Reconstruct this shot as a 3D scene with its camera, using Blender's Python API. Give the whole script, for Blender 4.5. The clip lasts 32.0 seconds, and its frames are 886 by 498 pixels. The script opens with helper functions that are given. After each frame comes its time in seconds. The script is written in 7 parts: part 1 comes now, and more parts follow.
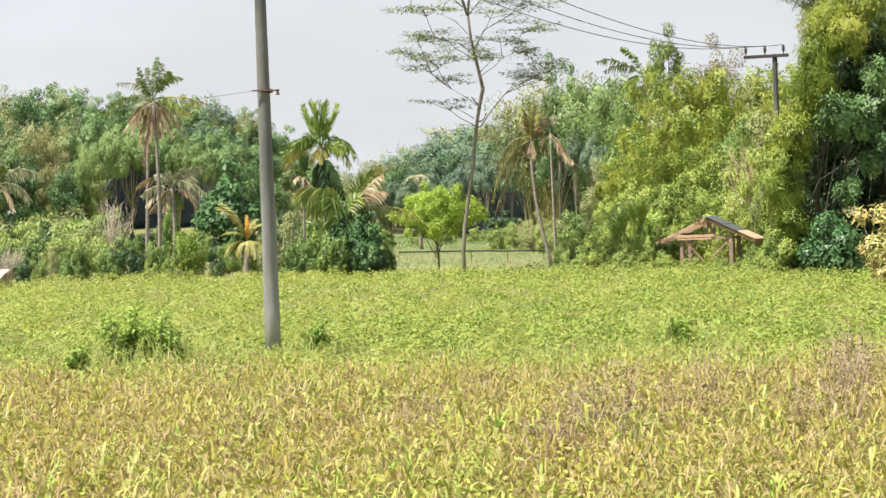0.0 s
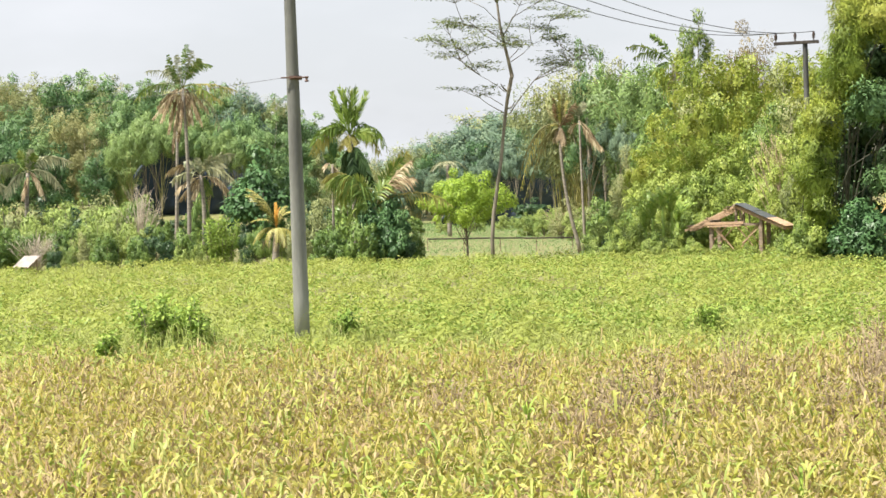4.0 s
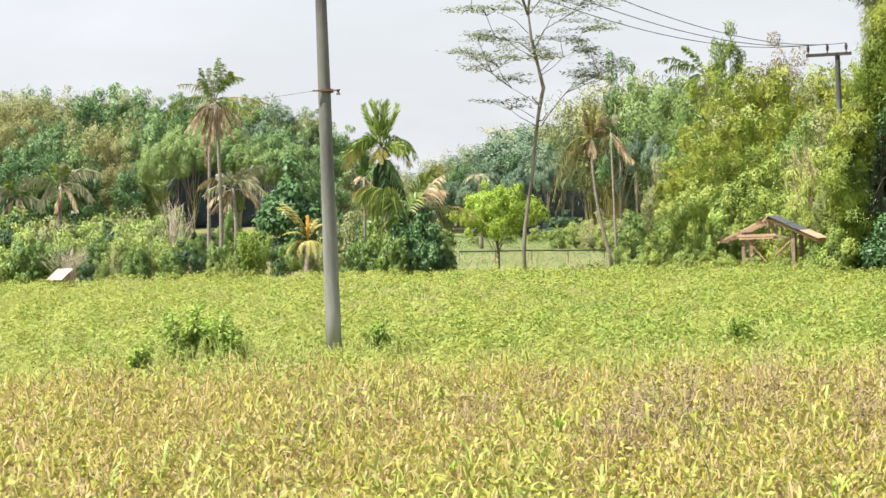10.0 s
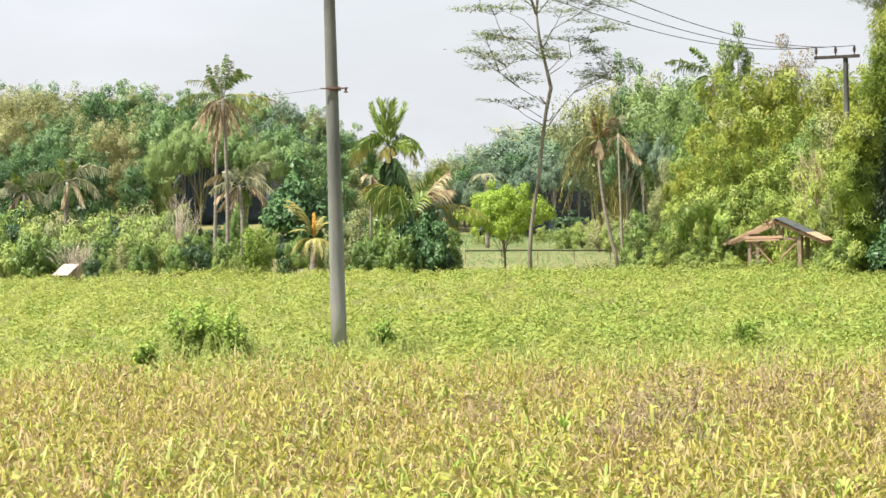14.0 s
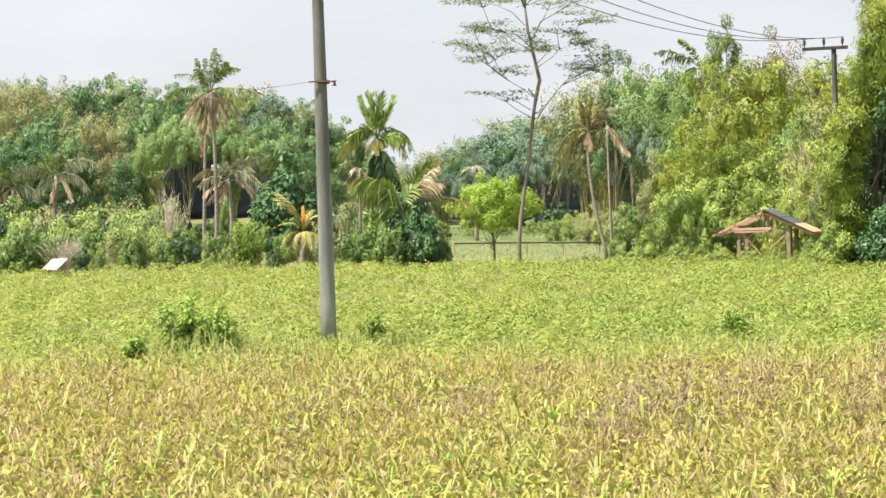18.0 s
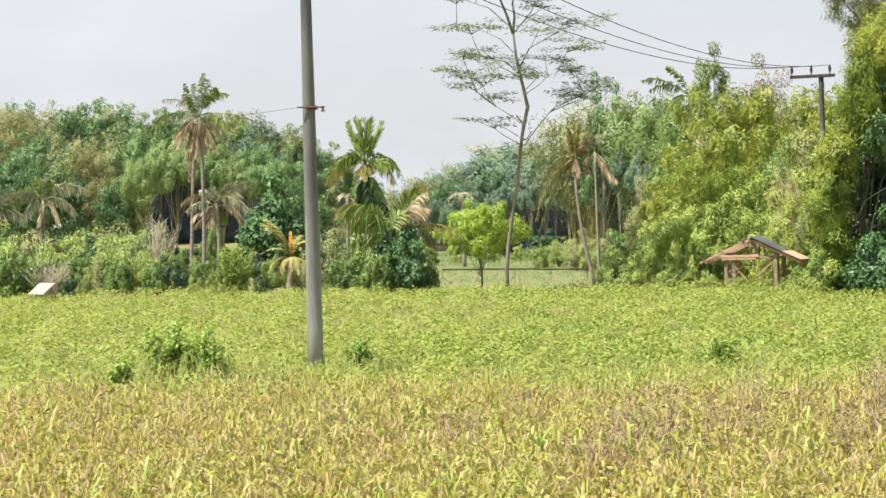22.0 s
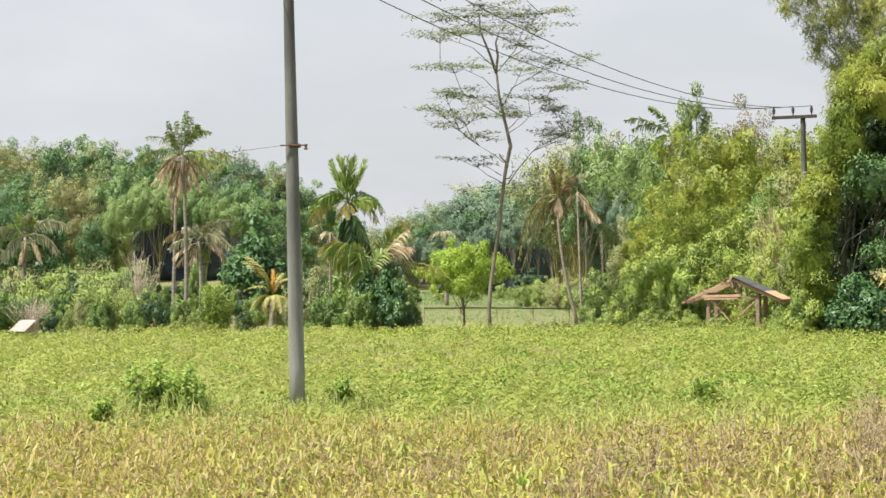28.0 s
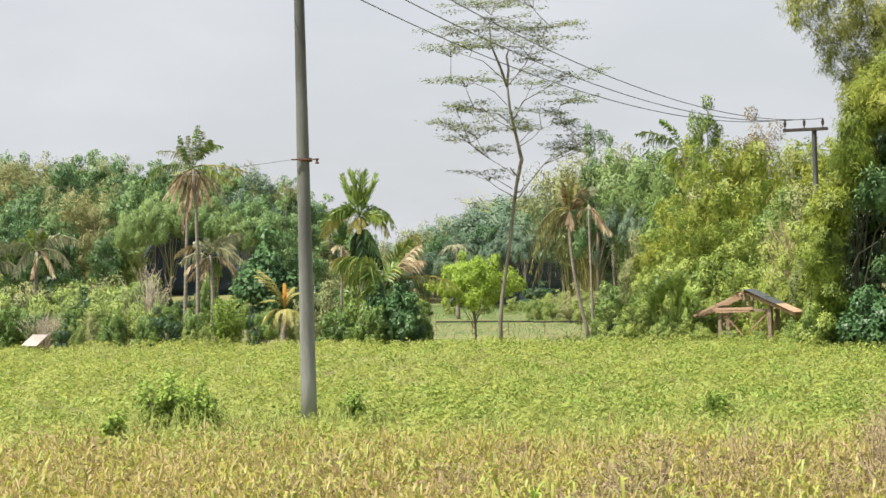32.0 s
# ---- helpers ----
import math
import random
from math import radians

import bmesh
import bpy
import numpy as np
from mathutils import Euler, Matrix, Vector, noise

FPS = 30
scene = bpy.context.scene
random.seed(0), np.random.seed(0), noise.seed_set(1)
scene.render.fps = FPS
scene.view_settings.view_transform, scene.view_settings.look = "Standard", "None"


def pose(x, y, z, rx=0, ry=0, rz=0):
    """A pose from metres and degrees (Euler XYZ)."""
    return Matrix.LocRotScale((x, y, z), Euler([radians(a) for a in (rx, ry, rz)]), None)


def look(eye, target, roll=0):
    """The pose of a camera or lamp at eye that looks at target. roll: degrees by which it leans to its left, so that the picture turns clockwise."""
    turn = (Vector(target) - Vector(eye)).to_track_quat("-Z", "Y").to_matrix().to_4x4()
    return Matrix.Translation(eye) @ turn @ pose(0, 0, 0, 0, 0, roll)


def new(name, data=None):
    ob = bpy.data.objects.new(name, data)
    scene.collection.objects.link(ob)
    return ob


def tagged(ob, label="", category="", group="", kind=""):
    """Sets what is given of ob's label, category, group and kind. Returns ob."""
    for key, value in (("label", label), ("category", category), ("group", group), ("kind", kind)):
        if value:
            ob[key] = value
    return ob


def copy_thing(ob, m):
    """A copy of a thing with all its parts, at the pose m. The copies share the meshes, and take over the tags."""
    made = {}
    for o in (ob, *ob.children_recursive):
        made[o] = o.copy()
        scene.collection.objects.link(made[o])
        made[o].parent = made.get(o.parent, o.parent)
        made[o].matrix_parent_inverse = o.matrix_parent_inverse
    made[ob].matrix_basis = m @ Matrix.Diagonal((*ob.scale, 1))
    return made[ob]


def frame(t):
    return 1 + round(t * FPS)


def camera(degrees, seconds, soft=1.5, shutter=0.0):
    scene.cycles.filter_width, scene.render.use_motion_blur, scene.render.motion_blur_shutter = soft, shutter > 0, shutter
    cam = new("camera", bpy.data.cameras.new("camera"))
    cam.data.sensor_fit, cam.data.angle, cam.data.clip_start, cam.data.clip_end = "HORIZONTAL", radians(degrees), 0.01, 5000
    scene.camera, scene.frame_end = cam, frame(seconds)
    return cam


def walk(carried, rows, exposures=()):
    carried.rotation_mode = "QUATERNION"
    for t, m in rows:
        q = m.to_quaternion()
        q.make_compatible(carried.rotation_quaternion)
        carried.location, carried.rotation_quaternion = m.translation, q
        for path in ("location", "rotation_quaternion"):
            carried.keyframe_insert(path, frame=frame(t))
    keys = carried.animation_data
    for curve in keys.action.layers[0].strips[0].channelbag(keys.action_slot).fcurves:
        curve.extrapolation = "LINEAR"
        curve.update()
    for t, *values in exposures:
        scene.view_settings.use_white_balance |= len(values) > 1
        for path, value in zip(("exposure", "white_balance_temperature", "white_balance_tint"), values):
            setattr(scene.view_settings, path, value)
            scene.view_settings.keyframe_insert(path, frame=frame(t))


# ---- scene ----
cam = camera(26.73, 32.0, soft=1.55)
EYE = 2.1
# seconds, then the turn of the camera (degrees); it is held by hand from one spot
TURNS = [
    (0, 89.079, 1.43, -1.927),
    (0.5, 89.084, 1.387, -1.852),
    (1, 88.96, 1.51, -1.375),
    (1.5, 88.925, 1.429, -1.374),
    (2, 88.648, 1.334, -1.108),
    (2.5, 88.605, 1.244, -1.099),
    (4.5, 88.835, 1.499, -0.971),
    (5, 89.106, 1.571, -0.766),
    (5.5, 89.102, 1.615, -0.336),
    (6, 88.966, 1.551, -0.195),
    (6.5, 88.98, 1.403, -0.117),
    (7, 88.902, 1.66, -0.107),
    (7.5, 88.719, 1.48, -0.047),
    (8, 88.716, 1.339, -0.088),
    (8.5, 88.961, 1.294, -0.034),
    (9, 88.958, 1.5, -0.027),
    (9.5, 88.908, 1.555, -0.214),
    (10, 89.112, 1.472, -0.071),
    (10.5, 89.127, 1.153, -0.173),
    (11, 88.813, 1.17, -0.127),
    (11.5, 88.705, 1.417, 0.015),
    (12, 88.698, 1.489, 0.026),
    (12.5, 88.981, 1.526, 0.07),
    (13, 89, 1.358, 0.265),
    (13.5, 89.18, 1.049, 0.063),
    (14, 89.082, 0.94, 0.123),
    (14.5, 89.037, 0.963, 0.047),
    (16.5, 89.04, 0.949, 0.077),
    (17, 88.793, 1.021, 0.119),
    (17.5, 88.871, 1.117, -0.068),
    (18, 88.855, 1.173, -0.209),
    (18.5, 88.901, 1.282, -0.32),
    (19, 89.106, 1.272, -0.318),
    (19.5, 89.258, 1.133, -0.37),
    (20, 89.195, 1.057, -0.486),
    (20.5, 89.284, 1.178, -0.605),
    (21, 89.352, 1.2, -0.657),
    (21.5, 89.441, 1.068, -0.711),
    (22, 89.648, 0.947, -0.586),
    (22.5, 89.79, 0.852, -0.55),
    (23, 90.186, 1.011, -0.518),
    (23.5, 90.204, 1.062, -0.875),
    (24, 90.118, 1.067, -1.188),
    (24.5, 90.275, 1.116, -0.993),
    (25, 90.314, 0.951, -1.041),
    (25.5, 90.605, 0.795, -0.833),
    (27.5, 90.824, 0.722, -0.999),
    (28, 90.827, 0.694, -1.126),
    (28.5, 90.821, 0.756, -0.893),
    (29, 90.843, 0.747, -0.909),
    (29.5, 90.741, 0.587, -0.997),
    (30, 90.736, 0.853, -0.846),
    (30.5, 90.921, 0.79, -0.893),
    (31, 90.95, 0.759, -0.866),
    (31.5, 91.08, 0.812, -0.695),
    (32, 91.251, 0.845, -0.776),
]
EXPOSURES = [(0, 0.9), (2, 0.93), (6, 1), (10, 1), (11, 0.94), (12, 0.99), (19, 0.99), (20, 0.93), (22, 0.89), (23, 0.85), (28, 0.765), (32, 0.72)]
walk(cam, [(t, pose(0, 0, EYE, rx, ry, rz)) for t, rx, ry, rz in TURNS], EXPOSURES)


# ---- light ----
SUN_AZ, SUN_EL = 246.0, 63.0
world = bpy.data.worlds.new("sky")
scene.world = world
world.use_nodes = True
wn, wl = world.node_tree.nodes, world.node_tree.links
wn.clear()
sky = wn.new("ShaderNodeTexSky")
sky.sky_type, sky.sun_disc = "NISHITA", False
sky.sun_elevation, sky.sun_rotation = radians(SUN_EL), radians(SUN_AZ)
sky.air_density, sky.dust_density, sky.ozone_density = 1.2, 4.0, 1.0
w_out, w_bg = wn.new("ShaderNodeOutputWorld"), wn.new("ShaderNodeBackground")
w_co, w_map = wn.new("ShaderNodeTexCoord"), wn.new("ShaderNodeMapping")
w_map.inputs["Scale"].default_value = (2.2, 2.2, 6.0)
cloud, cloud_ramp, cloud_mix = wn.new("ShaderNodeTexNoise"), wn.new("ShaderNodeValToRGB"), wn.new("ShaderNodeMixRGB")
cloud.inputs["Scale"].default_value, cloud.inputs["Detail"].default_value = 2.4, 5.0
cloud_ramp.color_ramp.elements[0].position, cloud_ramp.color_ramp.elements[0].color = 0.40, (0.80, 0.80, 0.80, 1)
cloud_ramp.color_ramp.elements[1].position, cloud_ramp.color_ramp.elements[1].color = 0.62, (0.98, 0.98, 0.98, 1)
cloud_mix.inputs["Color2"].default_value = (5.35, 5.5, 5.8, 1)      # thin bright haze and cloud
wl.new(w_co.outputs["Generated"], w_map.inputs["Vector"])
wl.new(w_map.outputs["Vector"], cloud.inputs["Vector"])
wl.new(cloud.outputs["Fac"], cloud_ramp.inputs["Fac"])
w_sep, w_thin, w_fac = wn.new("ShaderNodeSeparateXYZ"), wn.new("ShaderNodeMapRange"), wn.new("ShaderNodeMath")
w_thin.interpolation_type = "SMOOTHSTEP"                              # the haze lies low and thins out overhead
for socket, value in (("From Min", 0.22), ("From Max", 0.75), ("To Min", 1.0), ("To Max", 0.3)):
    w_thin.inputs[socket].default_value = value
w_fac.operation = "MULTIPLY"
wl.new(w_co.outputs["Generated"], w_sep.inputs[0])
wl.new(w_sep.outputs["Z"], w_thin.inputs["Value"])
wl.new(cloud_ramp.outputs["Color"], w_fac.inputs[0])
wl.new(w_thin.outputs["Result"], w_fac.inputs[1])
wl.new(w_fac.outputs[0], cloud_mix.inputs["Fac"])
wl.new(sky.outputs["Color"], cloud_mix.inputs["Color1"])
wl.new(cloud_mix.outputs["Color"], w_bg.inputs["Color"])
w_bg.inputs["Strength"].default_value = 0.085
wl.new(w_bg.outputs["Background"], w_out.inputs["Surface"])

sun = new("sun", bpy.data.lights.new("sun", "SUN"))
sun.data.energy, sun.data.angle, sun.data.color = 5.0, radians(0.6), (1.0, 0.95, 0.86)
az, el = radians(SUN_AZ), radians(SUN_EL)
TO_SUN = Vector((math.sin(az) * math.cos(el), math.cos(az) * math.cos(el), math.sin(el)))
sun.matrix_world = look(TO_SUN * 60, (0, 0, 0))


# ---- materials ----
def ramp_node(nt, colours):
    r = nt.nodes.new("ShaderNodeValToRGB")
    el = r.color_ramp.elements
    while len(el) < len(colours):
        el.new(0.5)
    for k, c in enumerate(colours):
        el[k].position, el[k].color = k / max(1, len(colours) - 1), (*c, 1)
    return r


def leaf_mat(name, colours, rough=0.45, through_light=0.35, patch=0.6, patch_size=0.6):
    """Leaves: a colour for each leaf, patches over the plant, a share of light passing through."""
    m = bpy.data.materials.new(name)
    m.use_nodes = True
    nt = m.node_tree
    n, l = nt.nodes, nt.links
    n.clear()
    out, bsdf, tr, mix = n.new("ShaderNodeOutputMaterial"), n.new("ShaderNodeBsdfPrincipled"), n.new("ShaderNodeBsdfTranslucent"), n.new("ShaderNodeMixShader")
    geo, obj, co, noi = n.new("ShaderNodeNewGeometry"), n.new("ShaderNodeObjectInfo"), n.new("ShaderNodeTexCoord"), n.new("ShaderNodeTexNoise")
    noi.inputs["Scale"].default_value, noi.inputs["Detail"].default_value = patch_size, 2.0
    l.new(co.outputs["Object"], noi.inputs["Vector"])
    a, b, c = (n.new("ShaderNodeMath") for _ in range(3))
    a.operation, b.operation, c.operation = "MULTIPLY_ADD", "MULTIPLY_ADD", "MULTIPLY_ADD"
    a.inputs[1].default_value, a.inputs[2].default_value = 1.0 - patch, 0.0
    l.new(geo.outputs["Random Per Island"], a.inputs[0])
    b.inputs[1].default_value = patch * 2.0
    l.new(noi.outputs["Fac"], b.inputs[0])
    l.new(a.outputs[0], b.inputs[2])
    c.inputs[1].default_value = 0.3
    l.new(obj.outputs["Random"], c.inputs[0])
    d = n.new("ShaderNodeMath")
    d.operation = "SUBTRACT"
    d.inputs[1].default_value = 0.15 + patch * 0.5
    l.new(b.outputs[0], d.inputs[0])
    l.new(d.outputs[0], c.inputs[2])
    r = ramp_node(nt, colours)
    l.new(c.outputs[0], r.inputs["Fac"])
    hue = n.new("ShaderNodeHueSaturation")
    v = n.new("ShaderNodeMapRange")
    v.inputs["To Min"].default_value, v.inputs["To Max"].default_value = 0.9, 1.1
    l.new(geo.outputs["Random Per Island"], v.inputs["Value"])
    l.new(v.outputs[0], hue.inputs["Value"])
    l.new(r.outputs["Color"], hue.inputs["Color"])
    l.new(hue.outputs["Color"], bsdf.inputs["Base Color"])
    l.new(hue.outputs["Color"], tr.inputs["Color"])
    bsdf.inputs["Roughness"].default_value = rough
    bsdf.inputs["Specular IOR Level"].default_value = 0.22
    mix.inputs["Fac"].default_value = 0.65 * through_light
    l.new(bsdf.outputs[0], mix.inputs[1])
    l.new(tr.outputs[0], mix.inputs[2])
    l.new(mix.outputs[0], out.inputs["Surface"])
    return m


def solid_mat(name, colours, rough=0.8, scale=6.0, bump=0.3, stretch=(1, 1, 1), metal=0.0, fine=40.0):
    """Wood, bark, concrete, earth: stains at one scale, grain at another, a little relief."""
    m = bpy.data.materials.new(name)
    m.use_nodes = True
    nt = m.node_tree
    n, l = nt.nodes, nt.links
    bsdf = n["Principled BSDF"]
    co, mp, n1, n2, mx = n.new("ShaderNodeTexCoord"), n.new("ShaderNodeMapping"), n.new("ShaderNodeTexNoise"), n.new("ShaderNodeTexNoise"), n.new("ShaderNodeMath")
    mp.inputs["Scale"].default_value = stretch
    n1.inputs["Scale"].default_value, n1.inputs["Detail"].default_value = scale, 6.0
    n2.inputs["Scale"].default_value, n2.inputs["Detail"].default_value = fine, 4.0
    l.new(co.outputs["Object"], mp.inputs["Vector"])
    for x in (n1, n2):
        l.new(mp.outputs["Vector"], x.inputs["Vector"])
    mx.operation = "MULTIPLY_ADD"
    mx.inputs[1].default_value = 0.4
    l.new(n2.outputs["Fac"], mx.inputs[0])
    s = n.new("ShaderNodeMath")
    s.operation = "MULTIPLY_ADD"
    s.inputs[1].default_value, s.inputs[2].default_value = 1.5, -0.45
    l.new(n1.outputs["Fac"], s.inputs[0])
    l.new(s.outputs[0], mx.inputs[2])
    r = ramp_node(nt, colours)
    l.new(mx.outputs[0], r.inputs["Fac"])
    l.new(r.outputs["Color"], bsdf.inputs["Base Color"])
    bsdf.inputs["Roughness"].default_value, bsdf.inputs["Metallic"].default_value = rough, metal
    bp = n.new("ShaderNodeBump")
    bp.inputs["Strength"].default_value, bp.inputs["Distance"].default_value = bump, 0.02
    l.new(mx.outputs[0], bp.inputs["Height"])
    l.new(bp.outputs[0], bsdf.inputs["Normal"])
    return m


DRY_CROP = leaf_mat("crop_leaf", [(0.2, 0.13, 0.066), (0.348, 0.25, 0.126), (0.49, 0.393, 0.213), (0.37, 0.307, 0.075), (0.312, 0.317, 0.056), (0.445, 0.382, 0.152), (0.317, 0.324, 0.064), (0.17, 0.247, 0.048)], 0.5, 0.5, 0.42, 1.0)
BEAN_LEAF = leaf_mat("bean_leaf", [(0.20, 0.28, 0.05), (0.29, 0.34, 0.06), (0.37, 0.39, 0.075), (0.45, 0.41, 0.10)], 0.45, 0.5, 0.35, 1.5)
LUSH_LEAF = leaf_mat("lush_leaf", [(0.17, 0.25, 0.045), (0.23, 0.32, 0.06), (0.31, 0.38, 0.08)], 0.45, 0.35, 0.4, 0.8)
FIELD_LEAF = leaf_mat("field_leaf", [(0.235, 0.29, 0.062), (0.277, 0.327, 0.069), (0.315, 0.357, 0.076), (0.315, 0.357, 0.099), (0.385, 0.396, 0.131)], 0.5, 0.55, 0.75, 0.9)
WEED_LEAF = leaf_mat("weed_leaf", [(0.26, 0.25, 0.09), (0.30, 0.33, 0.10), (0.24, 0.30, 0.07), (0.40, 0.36, 0.18)], 0.55, 0.3, 0.5, 0.7)
BUSH_LEAF = leaf_mat("field_bush_leaf", [(0.11, 0.19, 0.04), (0.22, 0.33, 0.06), (0.36, 0.45, 0.09)], 0.7, 0.35, 0.4, 2.5)
SHRUB_LEAF = leaf_mat("shrub_leaf", [(0.075, 0.135, 0.04), (0.15, 0.235, 0.06), (0.28, 0.37, 0.085)], 0.4, 0.3, 0.6, 1.2)
DARK_LEAF = leaf_mat("dark_leaf", [(0.045, 0.093, 0.039), (0.079, 0.161, 0.058), (0.13, 0.223, 0.071)], 0.4, 0.25, 0.72, 0.5)
# some haze blue is mixed into this leaf colour
MID_LEAF = leaf_mat("mid_leaf", [(0.081, 0.162, 0.076), (0.162, 0.266, 0.096), (0.275, 0.37, 0.131)], 0.45, 0.3, 0.72, 0.4)
OLIVE_LEAF = leaf_mat("olive_leaf", [(0.144, 0.187, 0.086), (0.259, 0.287, 0.115), (0.402, 0.389, 0.172)], 0.5, 0.3, 0.72, 0.4)
TAN_LEAF = leaf_mat("tan_leaf", [(0.202, 0.206, 0.085), (0.285, 0.284, 0.119), (0.34, 0.363, 0.145)], 0.6, 0.25, 0.72, 0.4)
# distance haze is put into the colour: bluer and paler than the leaf
HAZY_HILL_LEAF = leaf_mat("hazy_hill_leaf", [(0.094, 0.155, 0.117), (0.171, 0.253, 0.163), (0.295, 0.374, 0.215)], 0.5, 0.3, 0.72, 0.3)
# darker copy of the dark leaf, with the shade put into its colour
SHADED_LEAF = leaf_mat("shaded_leaf", [(0.018, 0.038, 0.014), (0.034, 0.066, 0.022), (0.07, 0.12, 0.038)], 0.35, 0.2, 0.6, 0.7)
BAMBOO_LEAF = leaf_mat("bamboo_leaf", [(0.09, 0.15, 0.032), (0.19, 0.262, 0.042), (0.315, 0.352, 0.06), (0.43, 0.41, 0.09)], 0.45, 0.4, 0.72, 0.45)
# slightly bluish and pale, haze painted into the leaf colour
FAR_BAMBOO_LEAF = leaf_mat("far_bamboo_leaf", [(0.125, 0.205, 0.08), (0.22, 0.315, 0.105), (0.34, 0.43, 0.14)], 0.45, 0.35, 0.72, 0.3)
EDGE_LEAF = leaf_mat("edge_leaf", [(0.14, 0.215, 0.06), (0.225, 0.305, 0.08), (0.315, 0.385, 0.105), (0.40, 0.45, 0.145)], 0.5, 0.3, 0.65, 1.1)
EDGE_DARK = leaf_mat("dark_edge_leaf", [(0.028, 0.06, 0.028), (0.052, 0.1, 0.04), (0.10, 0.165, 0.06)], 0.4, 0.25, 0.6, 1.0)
BRIGHT_LEAF = leaf_mat("bright_leaf", [(0.22, 0.34, 0.05), (0.34, 0.46, 0.06), (0.44, 0.52, 0.09)], 0.45, 0.4, 0.35, 0.6)
BANK_LEAF = leaf_mat("bank_leaf", [(0.09, 0.15, 0.037), (0.22, 0.30, 0.065), (0.35, 0.42, 0.092), (0.46, 0.50, 0.13)], 0.45, 0.35, 0.75, 0.8)
ALBIZIA_LEAF = leaf_mat("albizia_leaf", [(0.072, 0.114, 0.039), (0.119, 0.155, 0.055), (0.198, 0.205, 0.086)], 0.5, 0.3, 0.4, 0.5)
PALM_GREEN = leaf_mat("palm_green", [(0.075, 0.138, 0.037), (0.15, 0.225, 0.05), (0.325, 0.35, 0.088)], 0.4, 0.3, 0.4, 0.8)
FAN_GREEN = leaf_mat("fan_green", [(0.107, 0.183, 0.037), (0.198, 0.283, 0.055), (0.297, 0.348, 0.083)], 0.4, 0.35, 0.4, 1.5)
PALM_OLIVE = leaf_mat("palm_olive", [(0.13, 0.13, 0.05), (0.21, 0.20, 0.08), (0.30, 0.27, 0.12)], 0.5, 0.3, 0.4, 0.8)
PALM_GREY = leaf_mat("palm_grey_green", [(0.165, 0.198, 0.11), (0.308, 0.319, 0.187), (0.506, 0.484, 0.308)], 0.35, 0.3, 0.4, 0.8)
PALM_YELLOW = leaf_mat("palm_yellow", [(0.22, 0.24, 0.06), (0.38, 0.35, 0.10), (0.48, 0.43, 0.18)], 0.5, 0.35, 0.4, 0.8)
PALM_DRY = leaf_mat("palm_dry", [(0.17, 0.115, 0.068), (0.34, 0.255, 0.15), (0.53, 0.435, 0.28), (0.67, 0.59, 0.42)], 0.7, 0.2, 0.25, 1.6)
DRY_STRAW = leaf_mat("dry_straw", [(0.20, 0.15, 0.10), (0.34, 0.26, 0.17), (0.45, 0.36, 0.22)], 0.7, 0.25, 0.4, 1.0)
PALE_TWIG = leaf_mat("pale_twig", [(0.30, 0.25, 0.19), (0.42, 0.36, 0.28), (0.52, 0.46, 0.37)], 0.8, 0.1, 0.4, 1.0)
DRY_STALK = leaf_mat("dry_stalk", [(0.196, 0.145, 0.092), (0.297, 0.23, 0.144), (0.391, 0.323, 0.208)], 0.8, 0.15, 0.4, 3.0)
ORANGE_BRACT = leaf_mat("orange_frond", [(0.50, 0.20, 0.04), (0.62, 0.33, 0.06), (0.60, 0.42, 0.10)], 0.6, 0.3, 0.3, 1.0)
PLUME_LEAF = leaf_mat("plume_leaf", [(0.17, 0.21, 0.06), (0.29, 0.33, 0.08), (0.45, 0.44, 0.13)], 0.5, 0.3, 0.5, 0.5)
DEAD_FROND = leaf_mat("dead_frond", [(0.13, 0.085, 0.045), (0.28, 0.185, 0.10), (0.48, 0.36, 0.22)], 0.7, 0.2, 0.25, 1.6)
BROWN_LEAF = leaf_mat("brown_leaf", [(0.14, 0.12, 0.06), (0.22, 0.18, 0.09), (0.28, 0.24, 0.12)], 0.6, 0.25, 0.4, 0.6)
CROTON_LEAF = leaf_mat("croton_leaf", [(0.12, 0.18, 0.04), (0.28, 0.32, 0.08), (0.46, 0.40, 0.15), (0.42, 0.29, 0.12)], 0.45, 0.3, 0.35, 1.5)
BANANA_LEAF = leaf_mat("banana_leaf", [(0.20, 0.32, 0.07), (0.30, 0.42, 0.09), (0.42, 0.50, 0.14)], 0.2, 0.5, 0.3, 1.5)
SHOOT_LEAF = leaf_mat("shoot_leaf", [(0.16, 0.28, 0.05), (0.26, 0.38, 0.07), (0.36, 0.46, 0.10)], 0.4, 0.35, 0.3, 3.0)
MAIZE_LEAF = leaf_mat("maize_leaf", [(0.49, 0.385, 0.24), (0.44, 0.385, 0.125), (0.36, 0.38, 0.09), (0.25, 0.32, 0.075), (0.42, 0.41, 0.14)], 0.45, 0.35, 0.4, 1.2)
BARK = solid_mat("bark", [(0.07, 0.055, 0.04), (0.17, 0.14, 0.11), (0.28, 0.25, 0.21)], 0.9, 4.0, 0.5, (1, 1, 0.4))
PALE_BARK = solid_mat("pale_bark", [(0.15, 0.12, 0.09), (0.30, 0.26, 0.20), (0.42, 0.38, 0.30)], 0.85, 3.0, 0.4, (1, 1, 0.5))
GREY_BARK = solid_mat("grey_brown_bark", [(0.098, 0.081, 0.062), (0.203, 0.176, 0.137), (0.322, 0.284, 0.227)], 0.85, 3.0, 0.4, (1, 1, 0.5))
